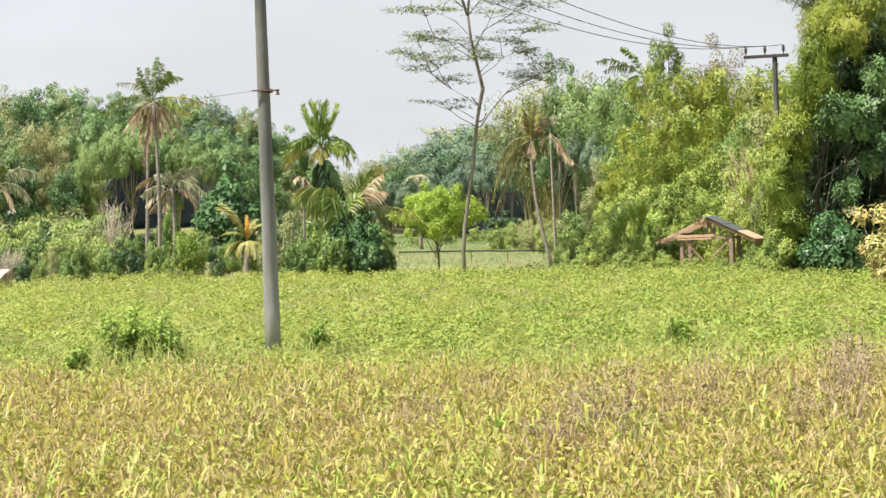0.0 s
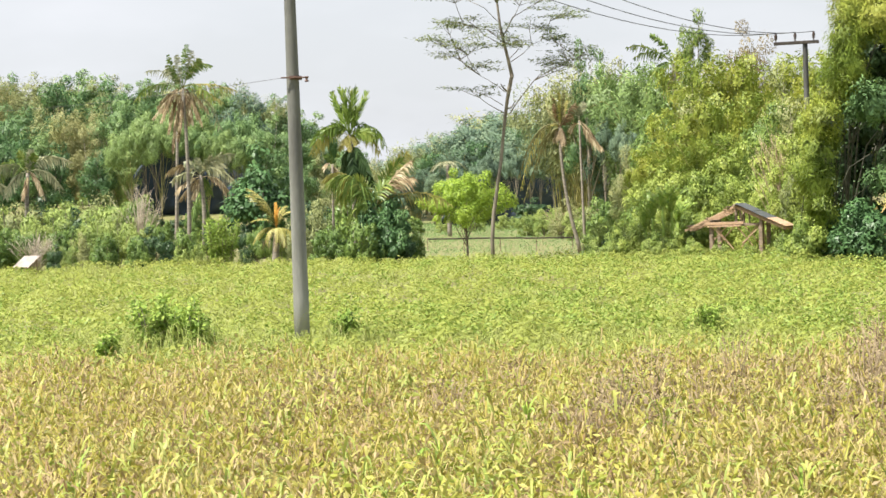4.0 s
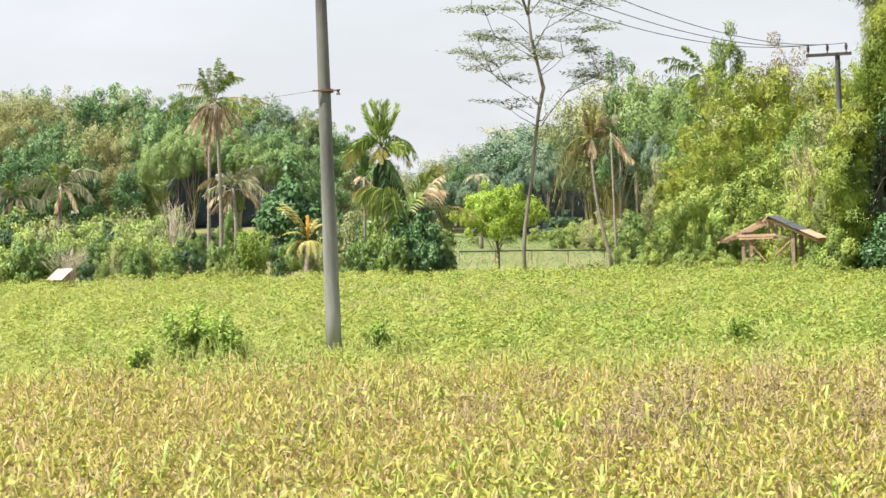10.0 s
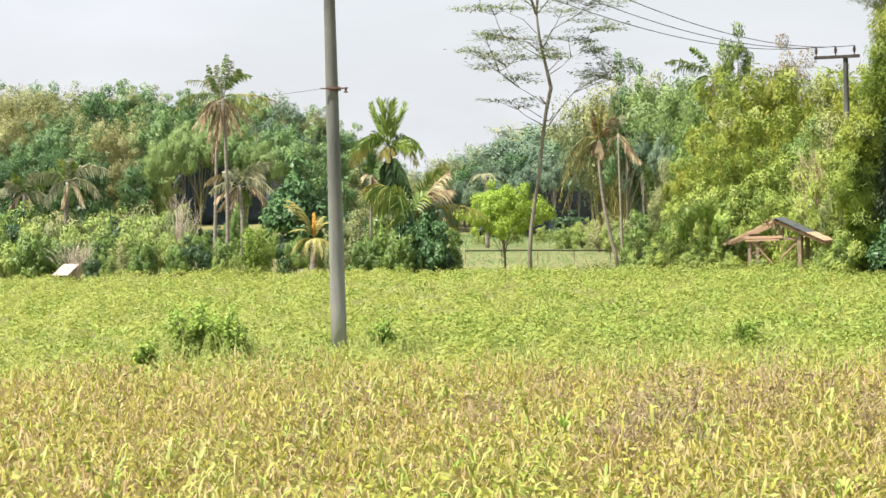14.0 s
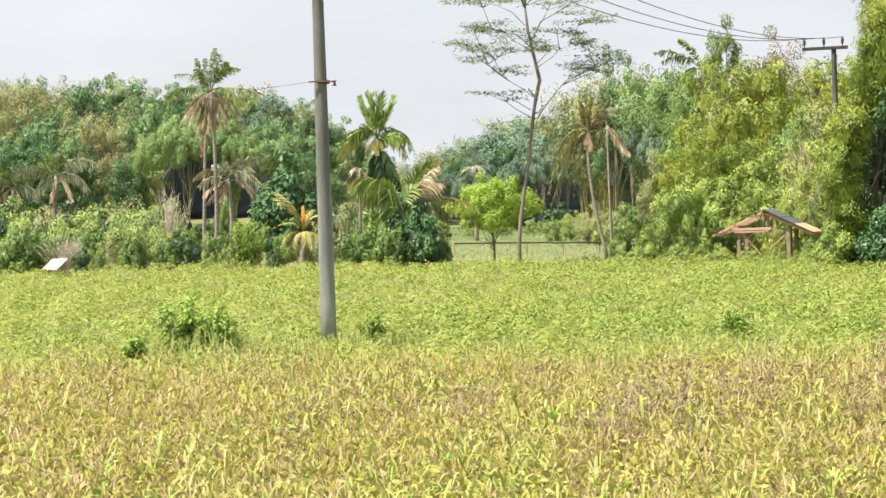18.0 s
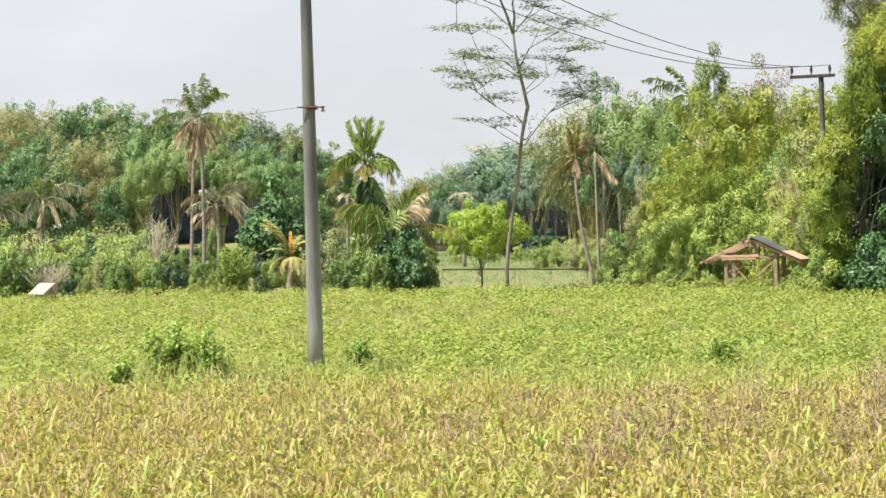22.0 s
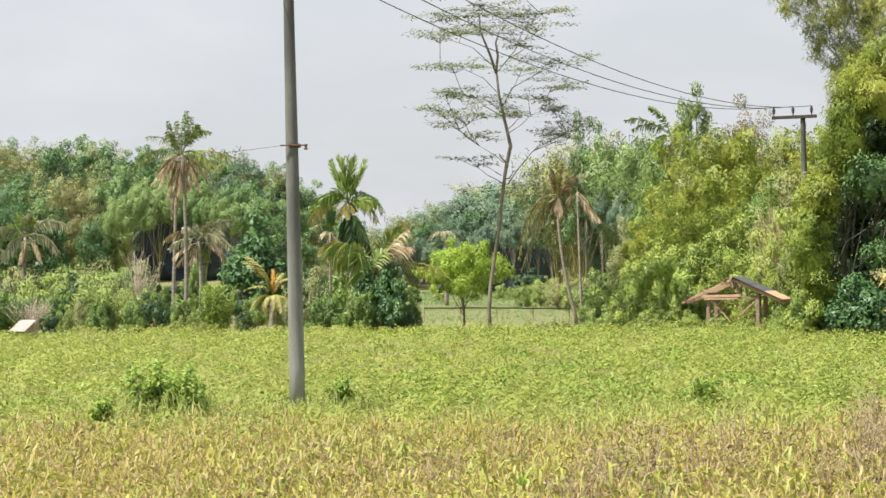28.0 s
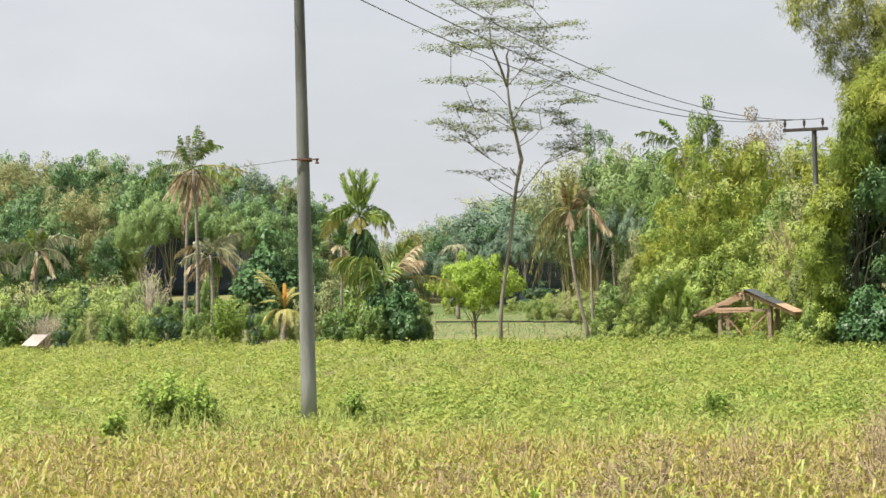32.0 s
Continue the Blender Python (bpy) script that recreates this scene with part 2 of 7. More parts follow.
PALM_BARK = solid_mat("palm_bark", [(0.12, 0.10, 0.08), (0.25, 0.22, 0.18), (0.38, 0.35, 0.29)], 0.9, 3.0, 0.6, (0.6, 0.6, 4.0))
CULM = solid_mat("bamboo_culm", [(0.20, 0.20, 0.06), (0.33, 0.30, 0.10), (0.42, 0.38, 0.18)], 0.5, 3.0, 0.2, (1, 1, 0.4))
# near-black copy of the culm, coloured for the shade inside the stand
SHADED_CULM = solid_mat("shaded_bamboo_culm", [(0.03, 0.032, 0.02), (0.05, 0.05, 0.03), (0.08, 0.075, 0.045)], 0.6, 3.0, 0.2, (1, 1, 0.4))
CONCRETE = solid_mat("streaked_concrete", [(0.07, 0.07, 0.065), (0.155, 0.158, 0.142), (0.30, 0.302, 0.275)], 0.85, 2.2, 0.25, (1.2, 1.2, 0.2), fine=30)
# the concrete's colour turns darker with height
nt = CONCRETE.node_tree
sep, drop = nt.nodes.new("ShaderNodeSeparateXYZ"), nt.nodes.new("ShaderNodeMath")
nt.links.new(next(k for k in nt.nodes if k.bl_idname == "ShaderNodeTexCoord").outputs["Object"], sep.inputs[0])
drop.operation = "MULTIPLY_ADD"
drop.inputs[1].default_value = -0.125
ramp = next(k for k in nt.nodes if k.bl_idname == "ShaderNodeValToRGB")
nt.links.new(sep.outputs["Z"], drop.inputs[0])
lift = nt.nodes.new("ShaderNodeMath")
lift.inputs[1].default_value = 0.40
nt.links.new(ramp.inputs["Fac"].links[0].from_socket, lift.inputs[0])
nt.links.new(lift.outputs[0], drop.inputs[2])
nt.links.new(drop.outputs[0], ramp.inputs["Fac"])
GALV = solid_mat("dull_steel", [(0.03, 0.026, 0.022), (0.06, 0.05, 0.042), (0.10, 0.085, 0.07)], 0.6, 8.0, 0.15, metal=0.4)
RUST = solid_mat("rusty_steel", [(0.05, 0.03, 0.025), (0.11, 0.06, 0.045), (0.17, 0.10, 0.07)], 0.8, 12.0, 0.3)
CERAMIC = solid_mat("brown_ceramic", [(0.04, 0.025, 0.02), (0.07, 0.045, 0.035), (0.09, 0.06, 0.05)], 0.3, 12.0, 0.05)
WIRE = solid_mat("wire", [(0.06, 0.06, 0.065), (0.10, 0.10, 0.105), (0.14, 0.14, 0.14)], 0.5, 8.0, 0.05, metal=0.5)
TIMBER = solid_mat("raw_timber", [(0.28, 0.16, 0.10), (0.48, 0.32, 0.20), (0.62, 0.46, 0.33)], 0.75, 3.0, 0.3, (8, 1, 8), fine=25)
OLD_TIMBER = solid_mat("old_timber", [(0.16, 0.11, 0.08), (0.28, 0.21, 0.15), (0.38, 0.31, 0.23)], 0.85, 3.0, 0.4, (6, 6, 1), fine=25)
FELT = solid_mat("roof_felt", [(0.045, 0.05, 0.055), (0.08, 0.09, 0.095), (0.13, 0.14, 0.145)], 0.6, 5.0, 0.3)
PALE_SHEET = solid_mat("pale_sheet", [(0.45, 0.38, 0.34), (0.62, 0.55, 0.51), (0.74, 0.69, 0.65)], 0.5, 4.0, 0.15)
SOIL = solid_mat("soil_and_grass", [(0.10, 0.085, 0.04), (0.17, 0.16, 0.06), (0.22, 0.25, 0.08)], 0.95, 0.8, 0.5, fine=9.0)
# forest shade and its haze blue, painted as a surface colour
HOLLOW_SHADE = solid_mat("hollow_shade", [(0.024, 0.038, 0.058), (0.038, 0.055, 0.08), (0.06, 0.075, 0.095)], 0.95, 1.2, 0.6, fine=7.0)
MEADOW = leaf_mat("meadow_grass", [(0.075, 0.14, 0.05), (0.125, 0.21, 0.07), (0.18, 0.26, 0.09)], 0.6, 0.3, 0.6, 0.1)


# ---- building helpers ----
def mesh_np(name, V, F, mat, N=None):
    """A mesh from arrays of points and triangles; N: the way each point's surface faces, where a mass of leaves is shaded as one lump."""
    me = bpy.data.meshes.new(name)
    V, F = np.asarray(V, np.float32), np.asarray(F, np.int32)
    me.vertices.add(len(V))
    me.vertices.foreach_set("co", V.ravel())
    me.loops.add(F.size)
    me.loops.foreach_set("vertex_index", F.ravel())
    me.polygons.add(len(F))
    me.polygons.foreach_set("loop_start", np.arange(len(F), dtype=np.int32) * F.shape[1])
    me.update(calc_edges=True)
    me.materials.append(mat)
    if N is not None:
        me.polygons.foreach_set("use_smooth", [True] * len(F))
        me.normals_split_custom_set_from_vertices(np.asarray(N, np.float32))
    return me


def thing(name, m, label, category, group="", kind=""):
    ob = new(name)
    ob.empty_display_size = 0.2
    ob.matrix_basis = m
    return tagged(ob, label, category, group, kind)


def child(name, mesh, parent, label="", m=None):
    ob = new(name, mesh)
    ob.parent = parent
    if m is not None:
        ob.matrix_basis = m
    return tagged(ob, label)


def part(name, bm, mat, parent, label="", m=None, smooth=False):
    me = bpy.data.meshes.new(name)
    bm.to_mesh(me)
    bm.free()
    me.materials.append(mat)
    if smooth:
        me.polygons.foreach_set("use_smooth", [True] * len(me.polygons))
    return child(name, me, parent, label, m)


def unit(v):
    return v / np.maximum(np.linalg.norm(v, axis=-1, keepdims=True), 1e-9)


def leaves(rng, pos, along, length, width, fold=0.2, face=None, stray=0.45, three=False):
    """Folded pointed leaves, four points each: base, side, tip, side. face: the way that the blades face, more or less."""
    n = len(pos)
    if face is None:
        along = unit(along)
        side = unit(np.cross(along, rng.normal(size=(n, 3))))
    else:
        f = unit(unit(face) + rng.normal(0, stray, (n, 3)))
        along = unit(unit(along) - f * np.sum(unit(along) * f, -1, keepdims=True) * 0.85)
        side = unit(np.cross(f, along))
    up = np.cross(side, along)
    L = (length * rng.uniform(0.65, 1.25, n))[:, None]
    Wd = (width * rng.uniform(0.7, 1.25, n))[:, None]
    if three:
        V = np.stack([pos + side * Wd * 0.5, pos + along * L, pos - side * Wd * 0.5 - along * L * 0.2], 1).reshape(-1, 3)
        return V, np.arange(3 * n).reshape(-1, 3)
    base, tip = pos, pos + along * L - np.array([0, 0, 0.12]) * L
    mid = pos + along * L * 0.45
    V = np.stack([base, mid + side * Wd * 0.5 + up * Wd * fold, tip, mid - side * Wd * 0.5 + up * Wd * fold], 1).reshape(-1, 3)
    k = np.arange(n)[:, None] * 4
    F = np.concatenate([k + np.array([0, 1, 2]), k + np.array([0, 2, 3])], 0)
    return V, F


def lump_normals(V, F, way, own=0.45):
    """Turns each leaf to face out of its lump and blends its own facing with the lump's."""
    per = len(V) // len(way)
    u = np.repeat(unit(way), per, axis=0)
    g = unit(np.cross(V[F[:, 1]] - V[F[:, 0]], V[F[:, 2]] - V[F[:, 0]]))
    back = np.sum(g * u[F[:, 0]], -1) < 0
    F = F.copy()
    F[back] = F[back][:, ::-1]
    g[back] *= -1
    N = np.zeros_like(V)
    for k in range(3):
        N[F[:, k]] = g
    return F, unit(u + own * N)


def straps(rng, base, out, length, width, rise, segs=3):
    """Long arching leaves: they rise from the base and bend over outwards."""
    n = len(base)
    out = unit(out * np.array([1, 1, 0]))
    side = np.cross(out, np.array([0, 0, 1.0]))
    L, Wd, R = length[:, None], width[:, None], rise[:, None]
    V = []
    twist = rng.normal(0, 0.35, (n, 1))
    for k in range(segs + 1):
        s = k / segs
        p = base + out * L * (0.35 * s + 0.5 * s * s) + np.array([0, 0, 1.0]) * L * (R * s - (R * 0.9 + 0.1) * s * s * s)
        w = Wd * (0.55 + 0.9 * s - 1.42 * s * s)
        sd = side + np.array([0, 0, 1.0]) * twist * s
        V += [p - sd * w * 0.5, p + sd * w * 0.5]
    V = np.stack(V, 1).reshape(-1, 3)
    k = np.arange(n)[:, None] * (2 * segs + 2)
    F = []
    for j in range(segs):
        a = 2 * j
        F += [k + np.array([a, a + 1, a + 3]), k + np.array([a, a + 3, a + 2])]
    return V, np.concatenate(F, 0)


def tube(points, radii, sides=8):
    """A round, tapering limb along points."""
    P = np.asarray(points, float)
    T = unit(np.gradient(P, axis=0))
    ref = np.array([0.3, 1.0, 0.1]) if abs(T[0, 1]) < 0.9 else np.array([1.0, 0.2, 0.1])
    A = unit(np.cross(T, ref))
    B = np.cross(T, A)
    th = np.linspace(0, 2 * np.pi, sides, endpoint=False)
    ring = A[:, None, :] * np.cos(th)[None, :, None] + B[:, None, :] * np.sin(th)[None, :, None]
    V = (P[:, None, :] + ring * np.asarray(radii, float)[:, None, None]).reshape(-1, 3)
    F = []
    for i in range(len(P) - 1):
        for j in range(sides):
            a, b = i * sides + j, i * sides + (j + 1) % sides
            F += [(a, b, b + sides), (a, b + sides, a + sides)]
    n = len(V)
    V = np.vstack([V, P[:1], P[-1:]])
    for j in range(sides):
        F.append((n, (j + 1) % sides, j))
        F.append((n + 1, n - sides + j, n - sides + (j + 1) % sides))
    return V, np.array(F)


def join(parts):
    V, F, k = [], [], 0
    for v, f in parts:
        V.append(v)
        F.append(f + k)
        k += len(v)
    return np.vstack(V), np.vstack(F)


def smooth(me):
    me.polygons.foreach_set("use_smooth", [True] * len(me.polygons))
    return me


def ease(a, b, v):
    t = np.clip((v - a) / (b - a), 0, 1)
    return t * t * (3 - 2 * t)


def ground_z(x, y):
    """Height of the ground: a level field, a wooded slope on either hand, a low hill far off."""
    x, y = np.asarray(x, float), np.asarray(y, float)
    z = 0.05 * np.sin(x * 0.35 + 1.1) * np.sin(y * 0.27) * ease(6, 14, y)
    z = z - 0.25 + 0.4 * ease(34, 60, y) + 0.75 * (1 - ease(2, 9, y))
    z = z + 5.5 * ease(88, 165, y) * (1 - ease(-0.09, -0.02, x / np.maximum(y, 1)))
    z = z + 6.0 * ease(66, 130, y) * ease(0.17, 0.27, x / np.maximum(y, 1))
    z = z + 7.0 * ease(205, 330, y)
    return z


def gz(x, y):
    return float(ground_z(x, y))


# ---- ground ----
def make_ground():
    ys = np.concatenate([np.linspace(-60, 0, 7), np.linspace(2, 100, 99), np.linspace(104, 340, 60), np.linspace(360, 3000, 12)])
    xs = np.concatenate([np.linspace(-2500, -200, 8), np.linspace(-180, -32, 20), np.linspace(-30, 30, 61), np.linspace(32, 180, 20), np.linspace(200, 2500, 8)])
    X, Y = np.meshgrid(xs, ys)
    V = np.stack([X, Y, ground_z(X, Y)], -1).reshape(-1, 3)
    w = len(xs)
    i, j = np.meshgrid(np.arange(len(ys) - 1), np.arange(w - 1), indexing="ij")
    a = (i * w + j).ravel()
    F = np.concatenate([np.stack([a, a + 1, a + w + 1], 1), np.stack([a, a + w + 1, a + w], 1)])
    ob = new("ground", smooth(mesh_np("ground", V, F, SOIL)))
    tagged(ob, "level farm soil with short grass, rising to wooded slopes", "ground", kind="structure")


make_ground()


# ---- crops ----
def field_points(rng, n, y0, y1, spread=0.31, extra=2.0):
    y = np.sqrt(rng.uniform(y0 * y0, y1 * y1, n))
    x = rng.uniform(-1, 1, n) * (spread * y + extra) + 0.01 * y
    return x, y


def make_dry_crop():
    """A ripening crop: short blades and small folded leaves, dry and green ones mixed."""
    rng = np.random.RandomState(11)
    y = rng.uniform(8.2, 26.5, 10000)
    x = rng.uniform(-1, 1, len(y)) * (0.31 * y + 2.0)
    keep = y < 24.2 + 0.8 * np.sin(x * 0.9) + 0.5 * np.sin(x * 2.3) + rng.normal(0, 0.4, len(y))
    x, y = x[keep], y[keep]
    h = 0.48 + 0.12 * np.sin(x * 0.8 + 0.4 * y) * np.sin(y * 0.6) + rng.uniform(-0.12, 0.16, len(x))
    per = 5
    X, Y, Hh = np.repeat(x, per), np.repeat(y, per), np.repeat(h, per)
    n = len(X)
    f = np.tile(np.linspace(0.2, 0.92, per), len(x))
    ang = rng.uniform(0, 2 * np.pi, n)
    out = np.stack([np.cos(ang), np.sin(ang), 0 * ang], -1)
    base = np.stack([X + rng.normal(0, 0.06, n), Y + rng.normal(0, 0.06, n), ground_z(X, Y) + Hh * f], -1)
    a = straps(rng, base, out, rng.uniform(0.08, 0.22, n), rng.uniform(0.012, 0.03, n), rng.uniform(0.3, 2.2, n), 2)
    per = 11
    X, Y, Hh = np.repeat(x, per), np.repeat(y, per), np.repeat(h, per)
    n = len(X)
    ang, rad = rng.uniform(0, 2 * np.pi, n), rng.uniform(0.01, 0.18, n)
    pos = np.stack([X + np.cos(ang) * rad, Y + np.sin(ang) * rad, ground_z(X, Y) + Hh * rng.uniform(0.25, 1.05, n)], -1)
    along = np.stack([np.cos(ang), np.sin(ang), rng.normal(0.9, 1.1, n)], -1)
    b = leaves(rng, pos, along, 0.09, 0.025)
    ob = new("dry_crop", mesh_np("dry_crop", *join([a, b]), DRY_CROP))
    tagged(ob, "yellowing leafy crop drying off in the field", "crop", kind="stuff")


def make_bean_crop():
    """Low yellow-green bean plants with broad leaves, thickest where the field begins."""
    rng = np.random.RandomState(18)
    m = 1300
    y = 8.3 + 13.0 * rng.rand(m) ** 1.7
    x = rng.uniform(-1, 1, m) * (0.31 * y + 1.5)
    keep = np.sin(x * 1.3 - 0.7 * y) * np.sin(y * 0.9 + 0.5 * x) + rng.normal(0, 0.5, m) > -0.15
    x, y = x[keep], y[keep]
    per = 9
    X, Y = np.repeat(x, per), np.repeat(y, per)
    n = len(X)
    ang, rad = rng.uniform(0, 2 * np.pi, n), rng.uniform(0.03, 0.15, n)
    pos = np.stack([X + np.cos(ang) * rad, Y + np.sin(ang) * rad, ground_z(X, Y) + rng.uniform(0.3, 0.62, n)], -1)
    along = np.stack([np.cos(ang), np.sin(ang), rng.uniform(-0.5, 0.9, n)], -1)
    V, F = leaves(rng, pos, along, 0.075, 0.036, 0.2, np.stack([np.cos(ang) * 0.5, np.sin(ang) * 0.5 - 0.3, 0.9 + 0 * ang], -1), 0.8)
    tagged(new("bean_crop", mesh_np("bean_crop", V, F, BEAN_LEAF)), "yellow-green bean plants among the drying crop", "crop", kind="stuff")


make_bean_crop()


def make_maize():
    """Low maize with broad strap leaves, half green, standing in loose drifts."""
    rng = np.random.RandomState(16)
    m = 1500
    y = rng.uniform(8.4, 23.5, m)
    x = rng.uniform(-1, 1, m) * (0.31 * y + 1.5)
    keep = np.sin(x * 1.7 + 0.6 * y) * np.sin(y * 1.1 - 0.8 * x) + rng.normal(0, 0.5, m) > -0.1
    x, y = x[keep], y[keep]
    per = 8
    X, Y = np.repeat(x, per), np.repeat(y, per)
    n = len(X)
    h = np.repeat(rng.uniform(0.4, 0.62, len(x)), per) * np.tile(np.linspace(0.25, 0.95, per), len(x))
    ang = rng.uniform(0, 2 * np.pi, n)
    base = np.stack([X + rng.normal(0, 0.01, n), Y + rng.normal(0, 0.01, n), ground_z(X, Y) + h], -1)
    V, F = straps(rng, base, np.stack([np.cos(ang), np.sin(ang), 0 * ang], -1), rng.uniform(0.18, 0.38, n), rng.uniform(0.020, 0.040, n), rng.uniform(0.4, 1.8, n), 4)
    tagged(new("maize_crop", mesh_np("maize_crop", V, F, MAIZE_LEAF)), "low maize with yellowing broad leaves", "crop", kind="stuff")


make_maize()


def make_green_crop():
    """Leafy plants that close into low domes, with shaded gaps between them."""
    rng = np.random.RandomState(12)
    m = 3900
    y = 22.5 + 39.0 * rng.rand(m) ** 0.9
    x = rng.uniform(-1, 1, m) * (0.29 * y + 3.0)
    wide = rng.uniform(0.22, 0.75, m) * (0.75 + 0.25 * ease(25, 40, y))
    swell = np.sin(x * 0.9 + 0.5 * y) * np.sin(0.55 * y - 0.5 * x)
    tall = (0.22 + 0.07 * swell + rng.uniform(-0.08, 0.2, m)) * (0.55 + 0.45 * ease(23, 33, y))
    per = 62
    X, Y, R_, H_ = np.repeat(x, per), np.repeat(y, per), np.repeat(wide, per), np.repeat(tall, per)
    n = len(X)
    ang, q = rng.uniform(0, 2 * np.pi, n), np.sqrt(rng.rand(n))
    rad = R_ * q * (1 + 0.25 * np.sin(3 * ang + X))
    px, py = X + np.cos(ang) * rad, Y + np.sin(ang) * rad
    pos = np.stack([px, py, ground_z(px, py) + 0.04 + H_ * (1.0 - 0.75 * q ** 2.2) + rng.normal(0, 0.025, n)], -1)
    along = np.stack([np.cos(ang), np.sin(ang), rng.uniform(-0.5, 0.5, n)], -1)
    way = np.stack([np.cos(ang) * q, np.sin(ang) * q, 0.85 + 0 * ang], -1)
    V, F = leaves(rng, pos, along, 0.085, 0.046, face=way, stray=0.4, three=True)
    F, N = lump_normals(V, F, way, 0.3)
    ob = new("green_crop", mesh_np("green_crop", V, F, FIELD_LEAF, N))
    tagged(ob, "light green leafy crop covering the field", "crop", kind="stuff")


def make_leafy_weeds():
    """Clumps of larger, deeper green leaves scattered in the crop."""
    rng = np.random.RandomState(15)
    m = 1050
    y = rng.uniform(30, 58, m)
    u = rng.uniform(-1, 1, m)
    u = np.where(rng.rand(m) < 0.45, np.abs(u), u)
    x = u * (0.29 * y + 2.0)
    per = 34
    X, Y = np.repeat(x, per), np.repeat(y, per)
    n = len(X)
    size = np.repeat(rng.uniform(0.1, 0.32, m), per)
    ang, rad = rng.uniform(0, 2 * np.pi, n), size * np.sqrt(rng.rand(n))
    pos = np.stack([X + np.cos(ang) * rad, Y + np.sin(ang) * rad, ground_z(X, Y) + rng.uniform(0.1, 0.28, n) + 0.9 * (size - rad * 0.6)], -1)
    along = np.stack([np.cos(ang), np.sin(ang), rng.uniform(-0.4, 0.8, n)], -1)
    V, F = leaves(rng, pos, along, 0.085, 0.045, face=np.stack([np.cos(ang), np.sin(ang), 1.2 + 0 * ang], -1))
    ob = new("leafy_weeds", mesh_np("leafy_weeds", V, F, LUSH_LEAF))
    tagged(ob, "clumps of fresh green weeds in the crop", "weed", kind="stuff")


def make_weeds():
    rng = np.random.RandomState(13)
    x, y = field_points(rng, 5600, 22.0, 35.0)
    per = 8
    X, Y = np.repeat(x, per), np.repeat(y, per)
    n = len(X)
    ang = rng.uniform(0, 2 * np.pi, n)
    base = np.stack([X + rng.normal(0, 0.06, n), Y + rng.normal(0, 0.06, n), ground_z(X, Y)], -1)
    V, F = straps(rng, base, np.stack([np.cos(ang), np.sin(ang), 0 * ang], -1), rng.uniform(0.2, 0.5, n), rng.uniform(0.006, 0.016, n), rng.uniform(0.9, 1.9, n))
    ob = new("weeds", mesh_np("weeds", V, F, WEED_LEAF))
    tagged(ob, "olive and straw-coloured weeds between the two crops", "grass", kind="stuff")


def make_edge_grass():
    """Long grass in uneven clumps along the far edge of the crop and in a few drifts inside it."""
    rng = np.random.RandomState(17)
    m = 520
    y = rng.uniform(54, 61, m)
    x = rng.uniform(-1, 1, m) * (0.29 * y + 2.0)
    tall = rng.uniform(0.25, 0.75, m) * (0.6 + 0.4 * np.sin(x * 0.8) * np.sin(x * 0.31 + 1))
    cx = np.array([-4.6, -3.6, -5.6, 2.6, 5.2, -0.6, -2.6, -2.3])
    cy = np.array([31.5, 38.0, 44.0, 41.0, 35.0, 48.0, 29.6, 30.2])
    k = rng.randint(0, 8, 190)
    x = np.concatenate([x, cx[k] + rng.normal(0, 0.75, 190)])
    y = np.concatenate([y, cy[k] + rng.normal(0, 1.2, 190)])
    tall = np.concatenate([tall, rng.uniform(0.3, 0.6, 190)])
    per = 12
    X, Y, T = np.repeat(x, per), np.repeat(y, per), np.repeat(tall, per)
    n = len(X)
    ang = rng.uniform(0, 2 * np.pi, n)
    base = np.stack([X + rng.normal(0, 0.1, n), Y + rng.normal(0, 0.1, n), ground_z(X, Y) + 0.12], -1)
    V, F = straps(rng, base, np.stack([np.cos(ang), np.sin(ang), 0 * ang], -1), T * rng.uniform(0.7, 1.1, n), rng.uniform(0.012, 0.026, n), rng.uniform(0.9, 1.7, n))
    tagged(new("long_grass", mesh_np("long_grass", V, F, WEED_LEAF)), "clumps of long yellow-green grass along the crop's edge", "grass", kind="stuff")


make_edge_grass()
make_leafy_weeds()
make_dry_crop()
make_green_crop()
make_weeds()


# ---- foliage ----
def blob_crown(rng, w, d, h, z0, blobs, blob_r, n, ll, lw, hang=0.1, hollow=0.55, three=False):
    """Leaves on many small lumps that together fill an uneven crown; the lowest point is at z0."""
    c = rng.normal(size=(blobs, 3))
    c = unit(c) * (rng.uniform(0.25, 1.0, (blobs, 1)) ** 0.6)
    c[:, :2] *= 1.0 + 0.15 * np.sin(np.arange(blobs))[:, None]
    c[:, 2] = np.abs(c[:, 2]) * 1.0 - 0.35 * (rng.rand(blobs) < 0.35)
    c = c * np.array([w / 2, d / 2, h * 0.78]) + np.array([0, 0, z0 + h * 0.18])
    r = blob_r * rng.uniform(0.6, 1.3, blobs)
    k = rng.choice(blobs, n, p=r ** 2 / np.sum(r ** 2))
    u = unit(rng.normal(size=(n, 3)))
    pos = c[k] + u * (r[k] * rng.uniform(hollow, 1.06, n) ** 0.5)[:, None] * np.array([1.0, 1.0, 0.8]) + rng.normal(0, 1, (n, 3)) * (r[k] * rng.choice([0.06, 0.28], n, p=[0.8, 0.2]))[:, None]
    along = rng.normal(0, 0.8, (n, 3)) + u * 0.3 + np.array([0, 0, -0.5 - hang * 3])
    V, F = leaves(rng, pos, along, ll, lw, face=u + np.array([0, 0, 0.4]), stray=0.35, three=three)
    F, N = lump_normals(V, F, u + np.array([0, 0, 0.5]) + 0.5 * unit(c[k] - np.array([0, 0, z0 + h * 0.3])), 0.4)
    return V, F, N, c, r


